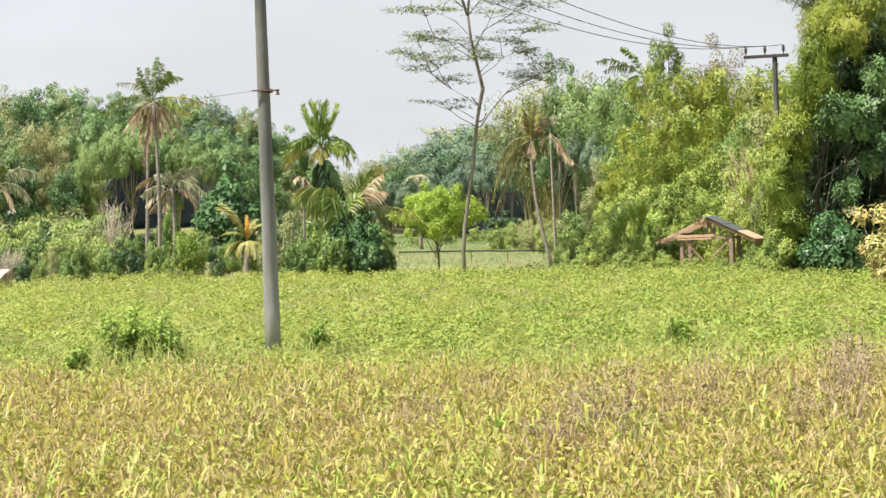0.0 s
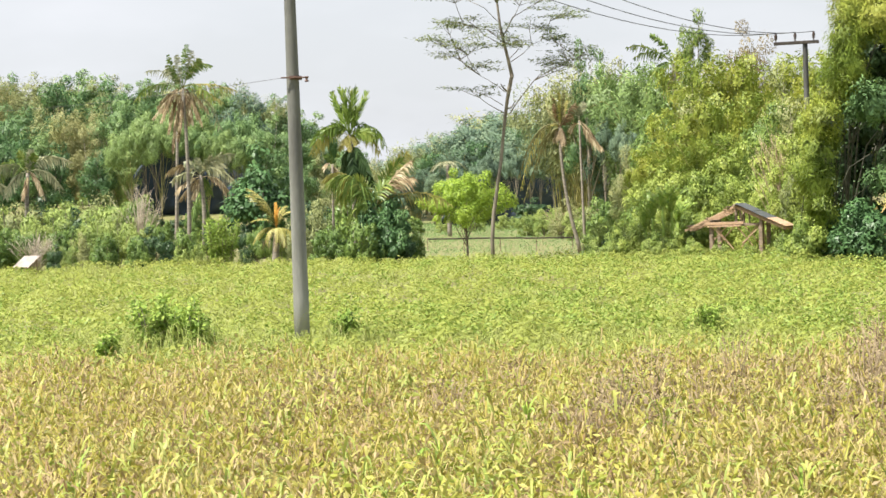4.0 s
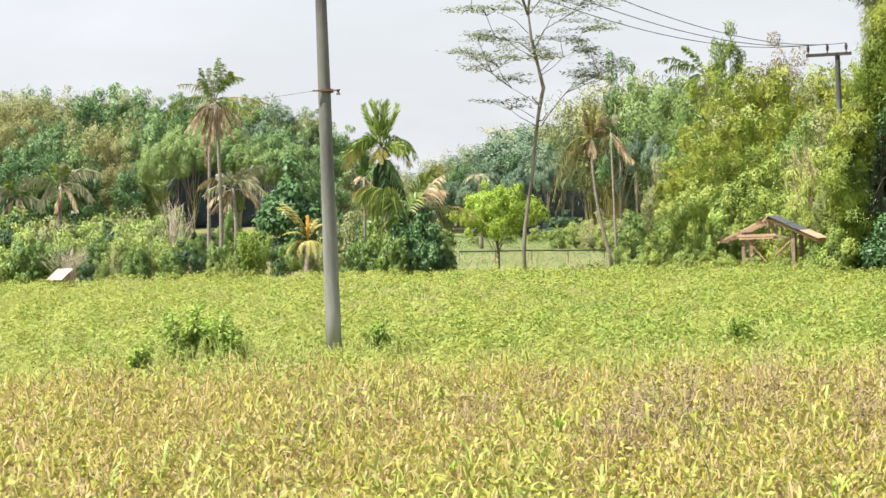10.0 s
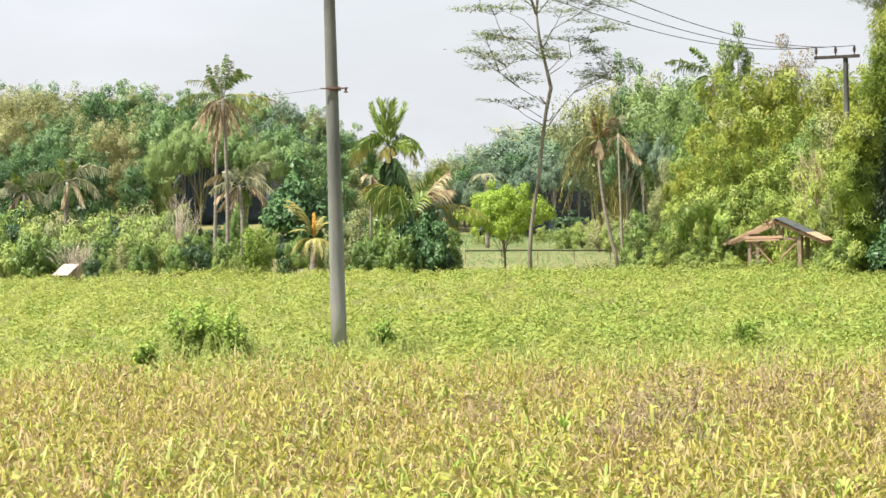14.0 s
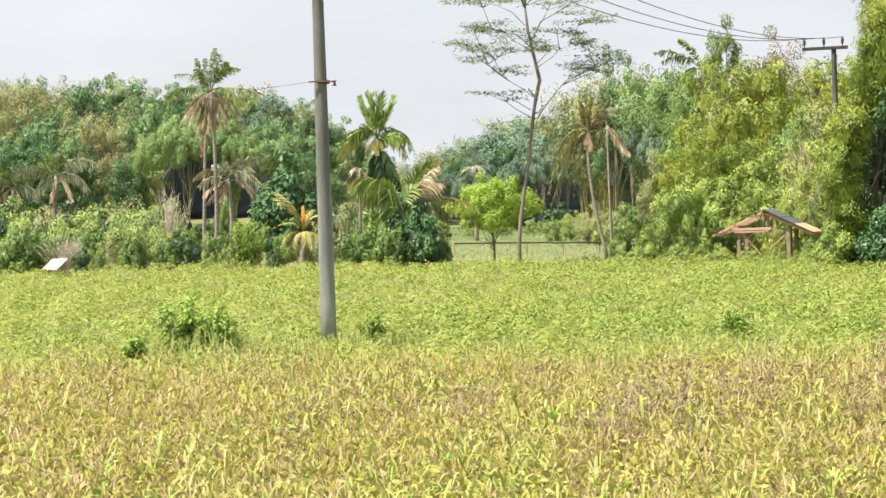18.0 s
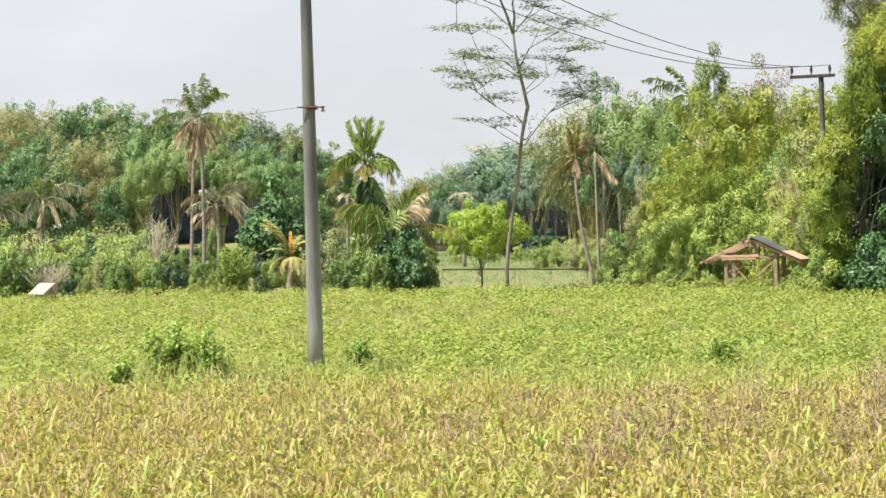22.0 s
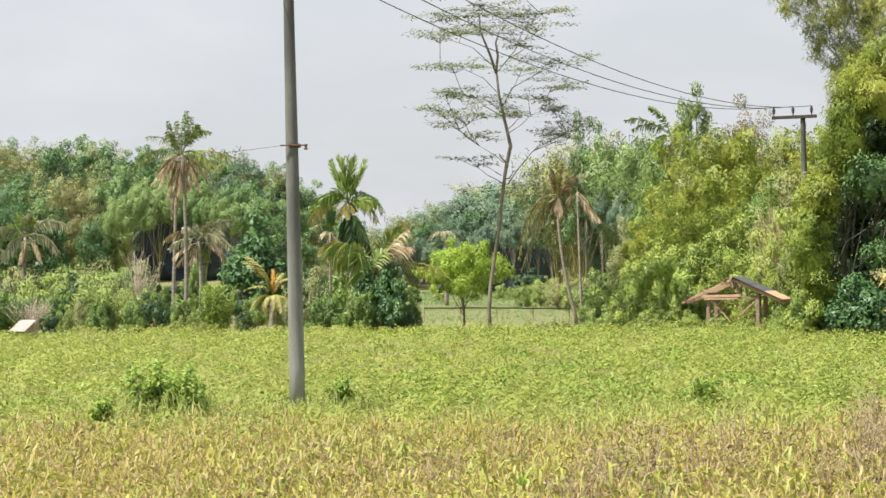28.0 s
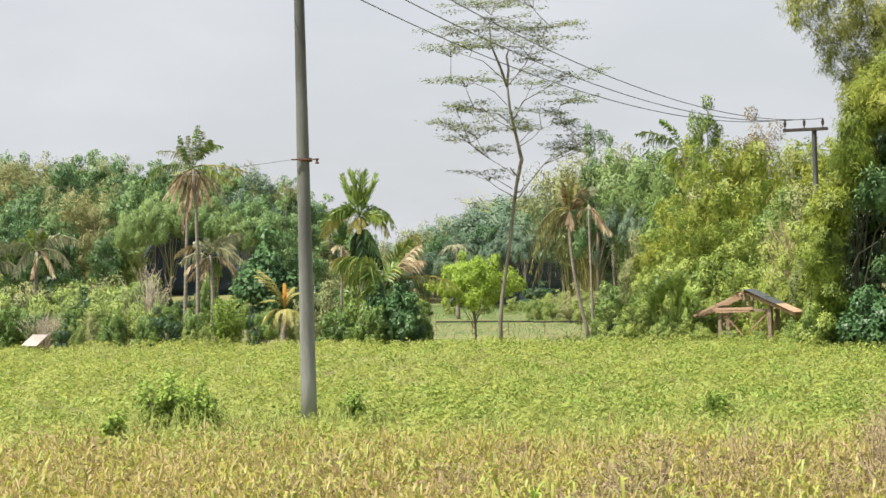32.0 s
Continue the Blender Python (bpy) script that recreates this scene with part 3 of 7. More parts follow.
def limbs(rng, top, spread, radius, ends, sides=7):
    """A trunk to the fork and limbs from it to the lumps of the crown."""
    fork = top * 0.55
    pts = np.array([[0, 0, -0.3], [0.02 * spread, 0.01, fork * 0.5], [-0.02 * spread, 0.02, fork], [0.03 * spread, 0, top]])
    out = [tube(pts, [radius * 1.25, radius, radius * 0.8, radius * 0.25], sides)]
    for e in ends:
        s = rng.uniform(0.45, 0.95) * fork
        a = np.array([0, 0, s])
        m = (a + e) / 2 + np.array([0, 0, -0.08 * spread])
        out.append(tube([a, m, e], [radius * 0.45, radius * 0.3, radius * 0.08], 5))
    return out


PROTO = {}


def plant(kind, make, p, rz=0.0, wide=1.0, label="", category="", group=""):
    """A plant on the ground below p that reaches up to p. The first of a kind is built; the next ones are copies that share its meshes."""
    x, y, z = p
    if kind not in PROTO:
        ob = make()
        tops = [max(v.co.z for v in c.data.vertices) for c in ob.children]
        PROTO[kind] = (ob, max(tops))
    else:
        ob = None
    proto, own = PROTO[kind]
    h = max(0.4, z - gz(x, y)) / own
    m = Matrix.Translation((x, y, gz(x, y))) @ Euler((0, 0, rz)).to_matrix().to_4x4() @ Matrix.Diagonal((h * wide, h * wide, h, 1))
    if ob is None:
        ob = copy_thing(proto, m @ Matrix.Diagonal((*[1 / k for k in proto.scale], 1)))
    else:
        ob.matrix_basis = m
    return tagged(ob, label, category, group)


def broad_tree(seed, leaf, bark=BARK, w=6.0, h=10.0, clear=2.0, blobs=24, br=1.45, n=9000, ll=0.3, lw=0.21, hang=0.1, name="tree", far=True, stem=0.018):
    def make():
        rng = np.random.RandomState(seed)
        V, F, N, c, r = blob_crown(rng, w, w, h - clear, clear, blobs, br, n, ll, lw, hang, three=far)
        ob = new(name)
        wood = limbs(rng, max(h * 0.62, clear + 0.5), w * 0.3, stem * h, c[:9])
        child("trunk", smooth(mesh_np("trunk", *wood[0], bark)), ob)
        for w_ in wood[1:]:
            child("branch", smooth(mesh_np("branch", *w_, bark)), ob)
        child("crown", mesh_np("crown", V, F, leaf, N), ob)
        return ob
    return make


def bamboo_culms(rng, culms, h, spread, arch):
    """Leaning culms that bow over at the tip."""
    out = []
    for _ in range(culms):
        a = rng.uniform(0, 2 * np.pi)
        o = np.array([np.cos(a), np.sin(a), 0])
        b = o * rng.uniform(0, 0.35) * spread * 0.4
        hh, lean = h * rng.uniform(0.6, 1.0), spread * rng.uniform(0.25, 0.75)
        s = np.linspace(0, 1, 9)[:, None]
        p = b + o * lean * (0.25 * s + 0.75 * s ** 2.6) + np.array([0, 0, 1.0]) * hh * (1.12 * s - arch * s ** 4)
        out.append(p)
    return out


def bamboo(seed, leaf, culms=26, h=9.0, spread=3.2, arch=0.3, n=7000, ll=0.3, lw=0.055, puff=0.42, low=0.25, name="bamboo_clump"):
    def make():
        rng = np.random.RandomState(seed)
        ps = bamboo_culms(rng, culms, h, spread, arch)
        ob = new(name)
        for p in ps:
            child("culm", smooth(mesh_np("culm", *tube(p, np.linspace(0.045, 0.008, 9), 5), CULM)), ob)
        k, s = rng.randint(0, culms, n), low + (1 - low) * rng.rand(n) ** 0.8
        P = np.array(ps)
        i = np.minimum((s * 8).astype(int), 7)
        f = (s * 8 - i)[:, None]
        pos = P[k, i] * (1 - f) + P[k, i + 1] * f
        tuft = np.floor(s * 14)
        jit = np.stack([np.sin(k * 12.9 + tuft * 78.2), np.sin(k * 39.3 + tuft * 11.1), np.sin(k * 7.7 + tuft * 53.7)], -1)
        pos = pos + jit * puff * 1.1 + rng.normal(0, puff * 0.45, (n, 3))
        along = rng.normal(0, 0.7, (n, 3)) + jit * 0.8 + np.array([0, 0, -0.55])
        V, F = leaves(rng, pos, along, ll, lw, 0.15, jit * 0.7 + np.array([0, -0.1, 0.8]), three=True)
        F, N = lump_normals(V, F, jit + rng.normal(0, 0.25, (n, 3)) + np.array([0, 0, 0.45]) + 0.5 * unit(pos - np.array([0, 0, h * 0.4])), 0.35)
        child("foliage", mesh_np("foliage", V, F, leaf, N), ob)
        return ob
    return make


def bush(seed, leaf, w=2.2, h=1.6, blobs=16, br=0.42, n=1500, ll=0.2, lw=0.11, name="bush"):
    def make():
        rng = np.random.RandomState(seed)
        V, F, N, c, r = blob_crown(rng, w, w, h, 0.05, blobs, br, int(n * 1.5), ll, lw, 0.05, three=True)
        ob = new(name)
        st = [tube([[0, 0, -0.15], c[k] * 0.5, c[k]], [0.03, 0.02, 0.006], 5) for k in range(8)]
        child("woody_base", mesh_np("woody_base", *join(st), BARK), ob)
        child("foliage", mesh_np("foliage", V, F, leaf, N), ob)
        return ob
    return make


# ---- palms ----
def frond_mesh(seed, length, leaf, droop, leaflet=0.55, pairs=34, width=0.035, lift=0.5, hang=0.5, sweep=0.75):
    """One feather frond along +x: an arching midrib with drooping leaflets on both sides."""
    rng = np.random.RandomState(seed)
    s = np.linspace(0, 1, 10)[:, None]
    rib = np.array([1.0, 0, 0]) * length * (s - 0.18 * droop * s ** 3) + np.array([0, 0, 1.0]) * length * (lift * s - (lift + 0.75 * droop) * s ** 2.2)
    parts = [tube(rib, np.linspace(0.02, 0.004, 10) * length / 2.5, 4)]
    t = np.tile(np.linspace(0.16, 0.99, pairs), 2)
    n = len(t)
    i = np.minimum((t * 9).astype(int), 8)
    f = (t * 9 - i)[:, None]
    pos = rib[i] * (1 - f) + rib[i + 1] * f
    tan = unit(rib[i + 1] - rib[i])
    sgn = np.repeat([1.0, -1.0], pairs)[:, None]
    along = np.array([0, 1.0, 0]) * sgn + tan * sweep + np.array([0, 0, -hang]) + rng.normal(0, 0.12, (n, 3))
    L = leaflet * (0.45 + 1.2 * t - 1.15 * t ** 3) * rng.uniform(0.8, 1.15, n)
    a = unit(along)
    side = unit(np.cross(a, np.array([0, 0, 1.0]) + 0.4 * tan))
    mid = pos + a * L[:, None] * 0.5
    tip = pos + a * L[:, None] + np.array([0, 0, -0.3 * hang - 0.05]) * L[:, None]
    w = width * np.ones((n, 1))
    V = np.stack([pos - side * w * 0.4, pos + side * w * 0.4, mid + side * w * 0.5, mid - side * w * 0.5, tip], 1).reshape(-1, 3)
    k = np.arange(n)[:, None] * 5
    F = np.concatenate([k + np.array([0, 1, 2]), k + np.array([0, 2, 3]), k + np.array([3, 2, 4])])
    parts.append((V, F))
    return mesh_np("frond", *join(parts), leaf)


def palm(p_base, p_top, fronds, r0, r1, label, bend=0.0, nuts=0, name="coconut_palm", group="palms"):
    """A palm from its foot to its head. fronds: mesh, turn, tilt, size."""
    b, t = Vector(p_base), Vector(p_top)
    ob = thing(name, Matrix.Translation(b), label, "palm", group)
    d = np.array(t - b)
    s = np.linspace(0, 1, 11)[:, None]
    pts = d * s + np.array([bend, 0.1 * bend, 0]) * (4 * s * (1 - s))
    rad = r0 * (1 - s[:, 0]) ** 3 * 0.25 + r0 + (r1 - r0) * s[:, 0]
    pts[0, 2] -= 0.3
    child("trunk", smooth(mesh_np("trunk", *tube(pts, rad, 9), PALM_BARK)), ob, "ringed grey trunk")
    top = Vector(d)
    for me, turn, tilt, size in fronds:
        m = Matrix.Translation(top) @ Euler((0, radians(-tilt), radians(turn)), "XYZ").to_matrix().to_4x4() @ Matrix.Scale(size, 4)
        child("frond", me, ob, m=m)
    for k in range(nuts):
        bm = bmesh.new()
        bmesh.ops.create_icosphere(bm, subdivisions=2, radius=0.11)
        a = k * 2.4
        part("coconut", bm, SHRUB_LEAF, ob, m=Matrix.Translation(top + Vector((0.2 * math.cos(a), 0.2 * math.sin(a), -0.15 - 0.05 * (k % 3)))) @ Matrix.Diagonal((1, 1, 1.25, 1)), smooth=True)
    return ob


FR_GREY = frond_mesh(3, 2.3, PALM_GREY, 0.7, 0.6, hang=0.7)
FR_DRY = frond_mesh(4, 2.2, PALM_DRY, 0.35, 0.4, 20, 0.04, lift=0.15, hang=0.9)
FR_YELLOW = frond_mesh(5, 1.9, PALM_YELLOW, 0.6, 0.5, hang=0.6)
FR_ORANGE = frond_mesh(6, 1.0, ORANGE_BRACT, 0.05, 0.12, lift=0.2, hang=0.1)
FR_ARC = frond_mesh(11, 1.9, PALM_YELLOW, 0.4, 0.5, 30, 0.04, 0.15, 0.5)


def frond_to(seed, tip, arch, leaf, leaflet=0.5, hang=0.5, pairs=26, width=0.05, sweep=0.8):
    """One feather frond from the origin to its tip, bowed upwards by arch, with leaflets on both sides of the midrib."""
    rng = np.random.RandomState(seed)
    tip = np.asarray(tip, float)
    size = np.linalg.norm(tip)
    s = np.linspace(0, 1, 10)[:, None]
    rib = tip * s + np.array([0, 0, 1.0]) * size * arch * 4 * s * (1 - s) + np.array([rng.normal(0, 0.03), rng.normal(0, 0.05), 0]) * size * np.sin(3.14 * s)
    parts = [tube(rib, np.linspace(0.016, 0.004, 10) * max(1.0, size * 0.7), 4)]
    t = np.tile(np.linspace(0.2, 1.0, pairs), 2) + rng.normal(0, 0.008, 2 * pairs)
    t = np.clip(t, 0.12, 1.0)
    keep = rng.rand(2 * pairs) > 0.12
    n = len(t)
    i = np.minimum((t * 9).astype(int), 8)
    f = (t * 9 - i)[:, None]
    pos = rib[i] * (1 - f) + rib[i + 1] * f
    tan = unit(rib[i + 1] - rib[i])
    ref = unit(np.array([rng.normal(0, 0.35), -1.0, rng.normal(0, 0.35)]))
    out = unit(np.cross(tan, ref)) * np.repeat([1.0, -1.0], pairs)[:, None]
    a = unit(out + tan * sweep + np.array([0, 0, -hang]) + rng.normal(0, 0.16, (n, 3)))
    L = (leaflet * (0.5 + 1.1 * t - 1.2 * t ** 3) * rng.uniform(0.7, 1.2, n) * keep + 0.02)[:, None]
    side = unit(np.cross(a, ref + rng.normal(0, 0.3, (n, 3))))
    w = width * rng.uniform(0.6, 1.15, (n, 1))
    mid = pos + a * L * 0.5
    end = pos + a * L + np.array([0, 0, -0.35 * hang - 0.04]) * L
    V = np.stack([pos - side * w * 0.35, pos + side * w * 0.35, mid + side * w * 0.5, mid - side * w * 0.5, end], 1).reshape(-1, 3)
    k = np.arange(n)[:, None] * 5
    F = np.concatenate([k + np.array([0, 1, 2]), k + np.array([0, 2, 3]), k + np.array([3, 2, 4])])
    parts.append((V, F))
    return mesh_np("frond", *join(parts), leaf)


SWAYING = []          # fronds that the breeze stirs: part, foot, degrees, seconds, phase


def palm2(p_base, p_top, fronds, r0, r1, label, bend=0.0, nuts=0, name="coconut_palm"):
    """A palm whose fronds are given one by one: reach to the side and upwards, bow, leaf, leaflet length and hang."""
    ob = palm(p_base, p_top, [], r0, r1, label, bend, nuts, name)
    top = Vector(p_top) - Vector(p_base)
    rng = random.Random(len(fronds) * 3 + int(10 * r0))
    for k, (x, z, arch, leaf, leaflet, hang) in enumerate(fronds):
        size = math.hypot(x, z)
        stiff, low, dry, rising = hang < 0.2, leaf is SHADED_LEAF and z < 0, leaf in (PALM_DRY, DEAD_FROND), z > 0.7 * abs(x)
        deep = rng.uniform(-0.35, 0.35) * size
        width, sweep, pairs = 0.045, 0.8, 26
        if stiff:
            width, sweep, pairs, leaflet = 0.045, 2.4, 16, leaflet * 1.25
        elif low:
            width, sweep = 0.085, 1.0
        elif dry:
            width, sweep, pairs = 0.062, 2.2, int(11 + 8 * size)
        elif rising:
            width, sweep, pairs, hang, leaflet = 0.055, 1.1, 26, hang * 0.6, leaflet * 0.85
        if p_top[1] > 82:
            width *= 1.5
        me = frond_to(300 + k, (x, deep, z), arch, leaf, leaflet, hang, pairs, width, sweep)
        start = Vector((rng.uniform(-0.05, 0.05), rng.uniform(-0.08, 0.08), rng.uniform(-0.05, 0.1) if stiff else -0.3 if low else rng.uniform(-0.12, 0.1)))
        fr = child("frond", me, ob, "dry straw-coloured frond" if dry else "", Matrix.Translation(top + start))
        if abs(x) > 0.5 * size and size > 0.8 and k % 2 == 0:
            SWAYING.append((fr, top + start, rng.uniform(1.0, 2.2), rng.uniform(2.2, 3.4), rng.uniform(0, 6.28)))
    return ob


def on_ground(p):
    return (p[0], p[1], gz(p[0], p[1]))



# ---- electricity line ----
def pole(base, top, r0, r1, label):
    b, t = Vector(base), Vector(top)
    ob = thing("utility_pole", Matrix.Translation(b), label, "pole", "poles of the power line")
    d = np.array(t - b)
    s = np.concatenate([np.linspace(0, 1, 13)[:9], [0.6667, 0.6667], np.linspace(0, 1, 13)[9:], [1.0]])[:, None]
    s[7:9, 0] = (0.6, 0.666)
    s[10, 0], s[-2, 0] = 0.6674, 0.9993
    pts = d * s
    pts[0, 2] -= 0.5
    rad = r0 + (r1 - r0) * s[:, 0]
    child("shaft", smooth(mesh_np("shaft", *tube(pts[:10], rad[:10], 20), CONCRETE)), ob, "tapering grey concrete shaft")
    child("upper_shaft", smooth(mesh_np("upper_shaft", *tube(pts[9:], rad[9:] * 0.99, 20), CONCRETE)), ob, "upper length, darker towards the top")
    return ob


def box_bm(sx, sy, sz, bevel=0.006):
    bm = bmesh.new()
    bmesh.ops.create_cube(bm, size=1)
    bmesh.ops.scale(bm, vec=(sx, sy, sz), verts=bm.verts)
    bmesh.ops.bevel(bm, geom=bm.edges[:], offset=bevel, segments=1, affect="EDGES", clamp_overlap=True)
    return bm


def lathe_bm(profile, sides=14):
    bm = bmesh.new()
    rings = []
    for r, z in profile:
        rings.append([bm.verts.new((r * math.cos(2 * math.pi * k / sides), r * math.sin(2 * math.pi * k / sides), z)) for k in range(sides)])
    for a, b in zip(rings, rings[1:]):
        for k in range(sides):
            bm.faces.new((a[k], a[(k + 1) % sides], b[(k + 1) % sides], b[k]))
    bm.faces.new(rings[0][::-1])
    bm.faces.new(rings[-1])
    return bm


def crossarm(ob, height, yaw, left, right, posts):
    """A steel arm with braces and post insulators on it; returns the tops of the insulators."""
    rot = Euler((0, 0, yaw)).to_matrix().to_4x4()
    arm = part("crossarm", box_bm(left + right, 0.09, 0.11), GALV, ob, "dark steel crossarm", Matrix.Translation((0, 0, height)) @ rot @ Matrix.Translation(((right - left) / 2, -0.13, 0)))
    part("arm_strap", box_bm(0.26, 0.34, 0.05), GALV, ob, m=Matrix.Translation((0, 0, height)) @ rot)
    tops = []
    for p in posts:
        m = Matrix.Translation((p - (right - left) / 2, 0, 0.055))
        part("insulator", lathe_bm([(0.03, 0), (0.03, 0.08), (0.075, 0.09), (0.07, 0.13), (0.05, 0.15), (0.085, 0.17), (0.075, 0.22), (0.05, 0.25), (0.06, 0.29), (0.03, 0.31)]), CERAMIC, arm, "brown ceramic insulator", m @ Matrix.Diagonal((0.7, 0.7, 1, 1)), True)
        tops.append(ob.matrix_basis @ arm.matrix_basis @ m @ Vector((0, 0, 0.31)))
    return tops


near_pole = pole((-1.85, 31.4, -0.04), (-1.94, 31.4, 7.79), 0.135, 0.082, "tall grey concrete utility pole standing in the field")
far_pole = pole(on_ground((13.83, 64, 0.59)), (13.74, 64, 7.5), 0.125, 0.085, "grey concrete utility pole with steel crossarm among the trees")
LINE_YAW = -0.42
near_tops = crossarm(near_pole, 7.47, LINE_YAW, 0.6, 1.25, (-0.48, 0.31, 1.12))
far_tops = crossarm(far_pole, 7.27, LINE_YAW, 1.14, 0.42, (-1.07, -0.4, 0.24))
for a, b in zip(near_tops, far_tops):
    s = np.linspace(0, 1, 41)[:, None]
    pts = np.array(a) * (1 - s) + np.array(b) * s + np.array([0, 0, -4 * 0.93]) * s * (1 - s)
    tagged(new("power_line", smooth(mesh_np("power_line", *tube(pts, np.full(41, 0.011), 6), WIRE))), "dark bare power wire hung between the utility poles", "wire", "power wires")
    # the line goes on behind the near pole, out of sight
    c = np.array(a) + np.array([-13.5, -30.0, 0.4])
    pts = np.array(a) * (1 - s) + c * s + np.array([0, 0, -4 * 0.93]) * s * (1 - s)
    tagged(new("power_line", smooth(mesh_np("power_line", *tube(pts, np.full(41, 0.011), 6), WIRE))), "dark bare power wire hung between the utility poles", "wire", "power wires")

# clamp with a cable hook on the near pole
CLAMP_Z = 4.36
clamp = part("clamp", lathe_bm([(0.118, -0.03), (0.125, -0.03), (0.125, 0.03), (0.118, 0.03)], 20), RUST, near_pole, "rusty steel clamp band", Matrix.Translation((-0.02, 0, CLAMP_Z)))
part("clamp_bar", box_bm(0.44, 0.03, 0.024), RUST, clamp, "rusty flat bar", Matrix.Translation((0, -0.13, 0)))
part("spool", lathe_bm([(0.015, -0.045), (0.034, -0.045), (0.034, -0.026), (0.02, -0.015), (0.02, 0.015), (0.034, 0.026), (0.034, 0.045), (0.015, 0.045)]), RUST, clamp, "small rust-red spool", Matrix.Translation((0.21, -0.13, -0.03)), True)
a = np.array(near_pole.matrix_basis.translation) + np.array([-0.22, -0.1, CLAMP_Z])
b = np.array((-17.75, 70, 6.08))
s = np.linspace(0, 1, 31)[:, None]
tagged(new("telephone_cable", smooth(mesh_np("telephone_cable", *tube(a * (1 - s) + b * s + np.array([0, 0, -0.7]) * s * (1 - s), np.full(31, 0.004), 5), WIRE))), "thin grey telephone cable tied to the pole clamp", "wire")


# ---- shelter ----
def beam(a, b, w, h, mat, parent, name, label=""):
    """A squared timber from a to b."""
    a, b = Vector(a), Vector(b)
    d = b - a
    m = Matrix.Translation((a + b) / 2) @ d.to_track_quat("X", "Z").to_matrix().to_4x4()
    return part(name, box_bm(d.length, w, h, min(w, h) * 0.12), mat, parent, label, m)


def shelter(p):
    ob = thing("field_shelter", pose(*p, 0, 0, -24), "unfinished timber field shelter with a partly covered gable roof", "shelter")
    rng = random.Random(5)
    L, R, ridge, eave, tie = -0.82, 0.82, 2.08, 1.33, 1.52
    deep = 1.0
    for x in (L, R):
        for y in (0, deep):
            beam((x + rng.uniform(-0.03, 0.03), y, -0.4), (x, y, tie + 0.05), 0.13 if y or x < 0 else 0.28, 0.13, OLD_TIMBER, ob, "post", "weathered round-edged post")
    for y in (0, deep):
        beam((L - 0.12, y - 0.09, tie), (R + 0.05, y - 0.09, tie - 0.03), 0.05, 0.07, OLD_TIMBER, ob, "tie_beam")
        beam((0.0, y, tie), (0.0, y, ridge - 0.05), 0.08, 0.08, OLD_TIMBER, ob, "king_post")
    for x in (L, R):
        beam((x, -0.1, tie + 0.1), (x, deep + 0.1, tie + 0.1), 0.08, 0.09, OLD_TIMBER, ob, "wall_plate")
    for y in (-0.16, 0.42, 0.84, deep + 0.12):
        beam((0.0, y, ridge), (-1.66, y, eave), 0.05, 0.075, TIMBER, ob, "rafter", "pale sawn rafter")
        beam((0.0, y, ridge), (1.66, y, eave), 0.05, 0.075, TIMBER, ob, "rafter", "pale sawn rafter")
    beam((0, -0.3, ridge + 0.03), (0, deep + 0.3, ridge + 0.03), 0.09, 0.09, OLD_TIMBER, ob, "ridge_beam")
    beam((L - 0.2, -0.16, tie + 0.02), (0.28, -0.16, tie + 0.04), 0.04, 0.085, TIMBER, ob, "tie_plank", "pale sawn plank nailed to the tie beam")
    beam((L - 0.1, -0.2, tie - 0.07), (0.2, -0.2, tie - 0.05), 0.03, 0.05, TIMBER, ob, "tie_plank", "pale sawn plank nailed to the tie beam")
    beam((0.2, -0.05, tie), (0.14, -0.05, ridge - 0.12), 0.06, 0.06, OLD_TIMBER, ob, "king_post")
    beam((0.42, 0.1, tie), (0.4, 0.1, ridge - 0.22), 0.045, 0.045, OLD_TIMBER, ob, "king_post")
    # thin crossed braces
    for x0, x1, y, z1 in ((L, -0.35, 0.0, 1.0), (-0.3, L, 0.05, 0.95), (R, 0.2, 0.0, 0.9), (0.45, R, deep, 1.0), (-0.25, 0.3, deep, 0.8), (-0.72, -0.1, 0.02, 0.72), (-0.05, -0.62, 0.1, 0.85), (0.62, 0.05, 0.3, 0.7), (0.1, 0.7, 0.7, 0.75)):
        beam((x0, y - 0.06, tie - 0.05), (x1, y - 0.06, z1), 0.025, 0.035, TIMBER, ob, "brace", "thin split-bamboo brace")
    slope = math.atan2(ridge - eave, 1.66)
    for k in range(3):
        f = 0.2 + 0.36 * k
        for sx in (-1, 1):
            beam((sx * 1.66 * f, -0.22, ridge - (ridge - eave) * f + 0.07), (sx * 1.66 * f, deep + 0.2, ridge - (ridge - eave) * f + 0.07), 0.05, 0.03, TIMBER, ob, "batten")
    # the covered side: felt above, bare boards at the eave
    for k in range(2):
        m = Matrix.Translation((0, 0.45, ridge + 0.115 - 0.012 * k)) @ Euler((0, slope, 0)).to_matrix().to_4x4()
        part("roof_felt", box_bm(0.62, 1.5, 0.012, 0.003), FELT, ob, "sheet of dark grey roofing felt", m @ Matrix.Translation((0.33 + 0.55 * k, 0, 0)))
    for k in range(4):
        m = Matrix.Translation((0, -0.1 + 0.37 * k, ridge + 0.1)) @ Euler((0, slope, 0)).to_matrix().to_4x4()
        part("roof_board", box_bm(0.66, 0.34, 0.022, 0.004), TIMBER, ob, "pale bare roof board", m @ Matrix.Translation((1.5, 0, 0)))
    for k in range(2):
        m = Matrix.Translation((0, 0.45, ridge + 0.1)) @ Euler((0, -slope, 0)).to_matrix().to_4x4()
        part("eave_board", box_bm(0.1, 1.5, 0.022, 0.004), OLD_TIMBER, ob, "", m @ Matrix.Translation((-0.25 - 1.45 * k, 0, 0)))
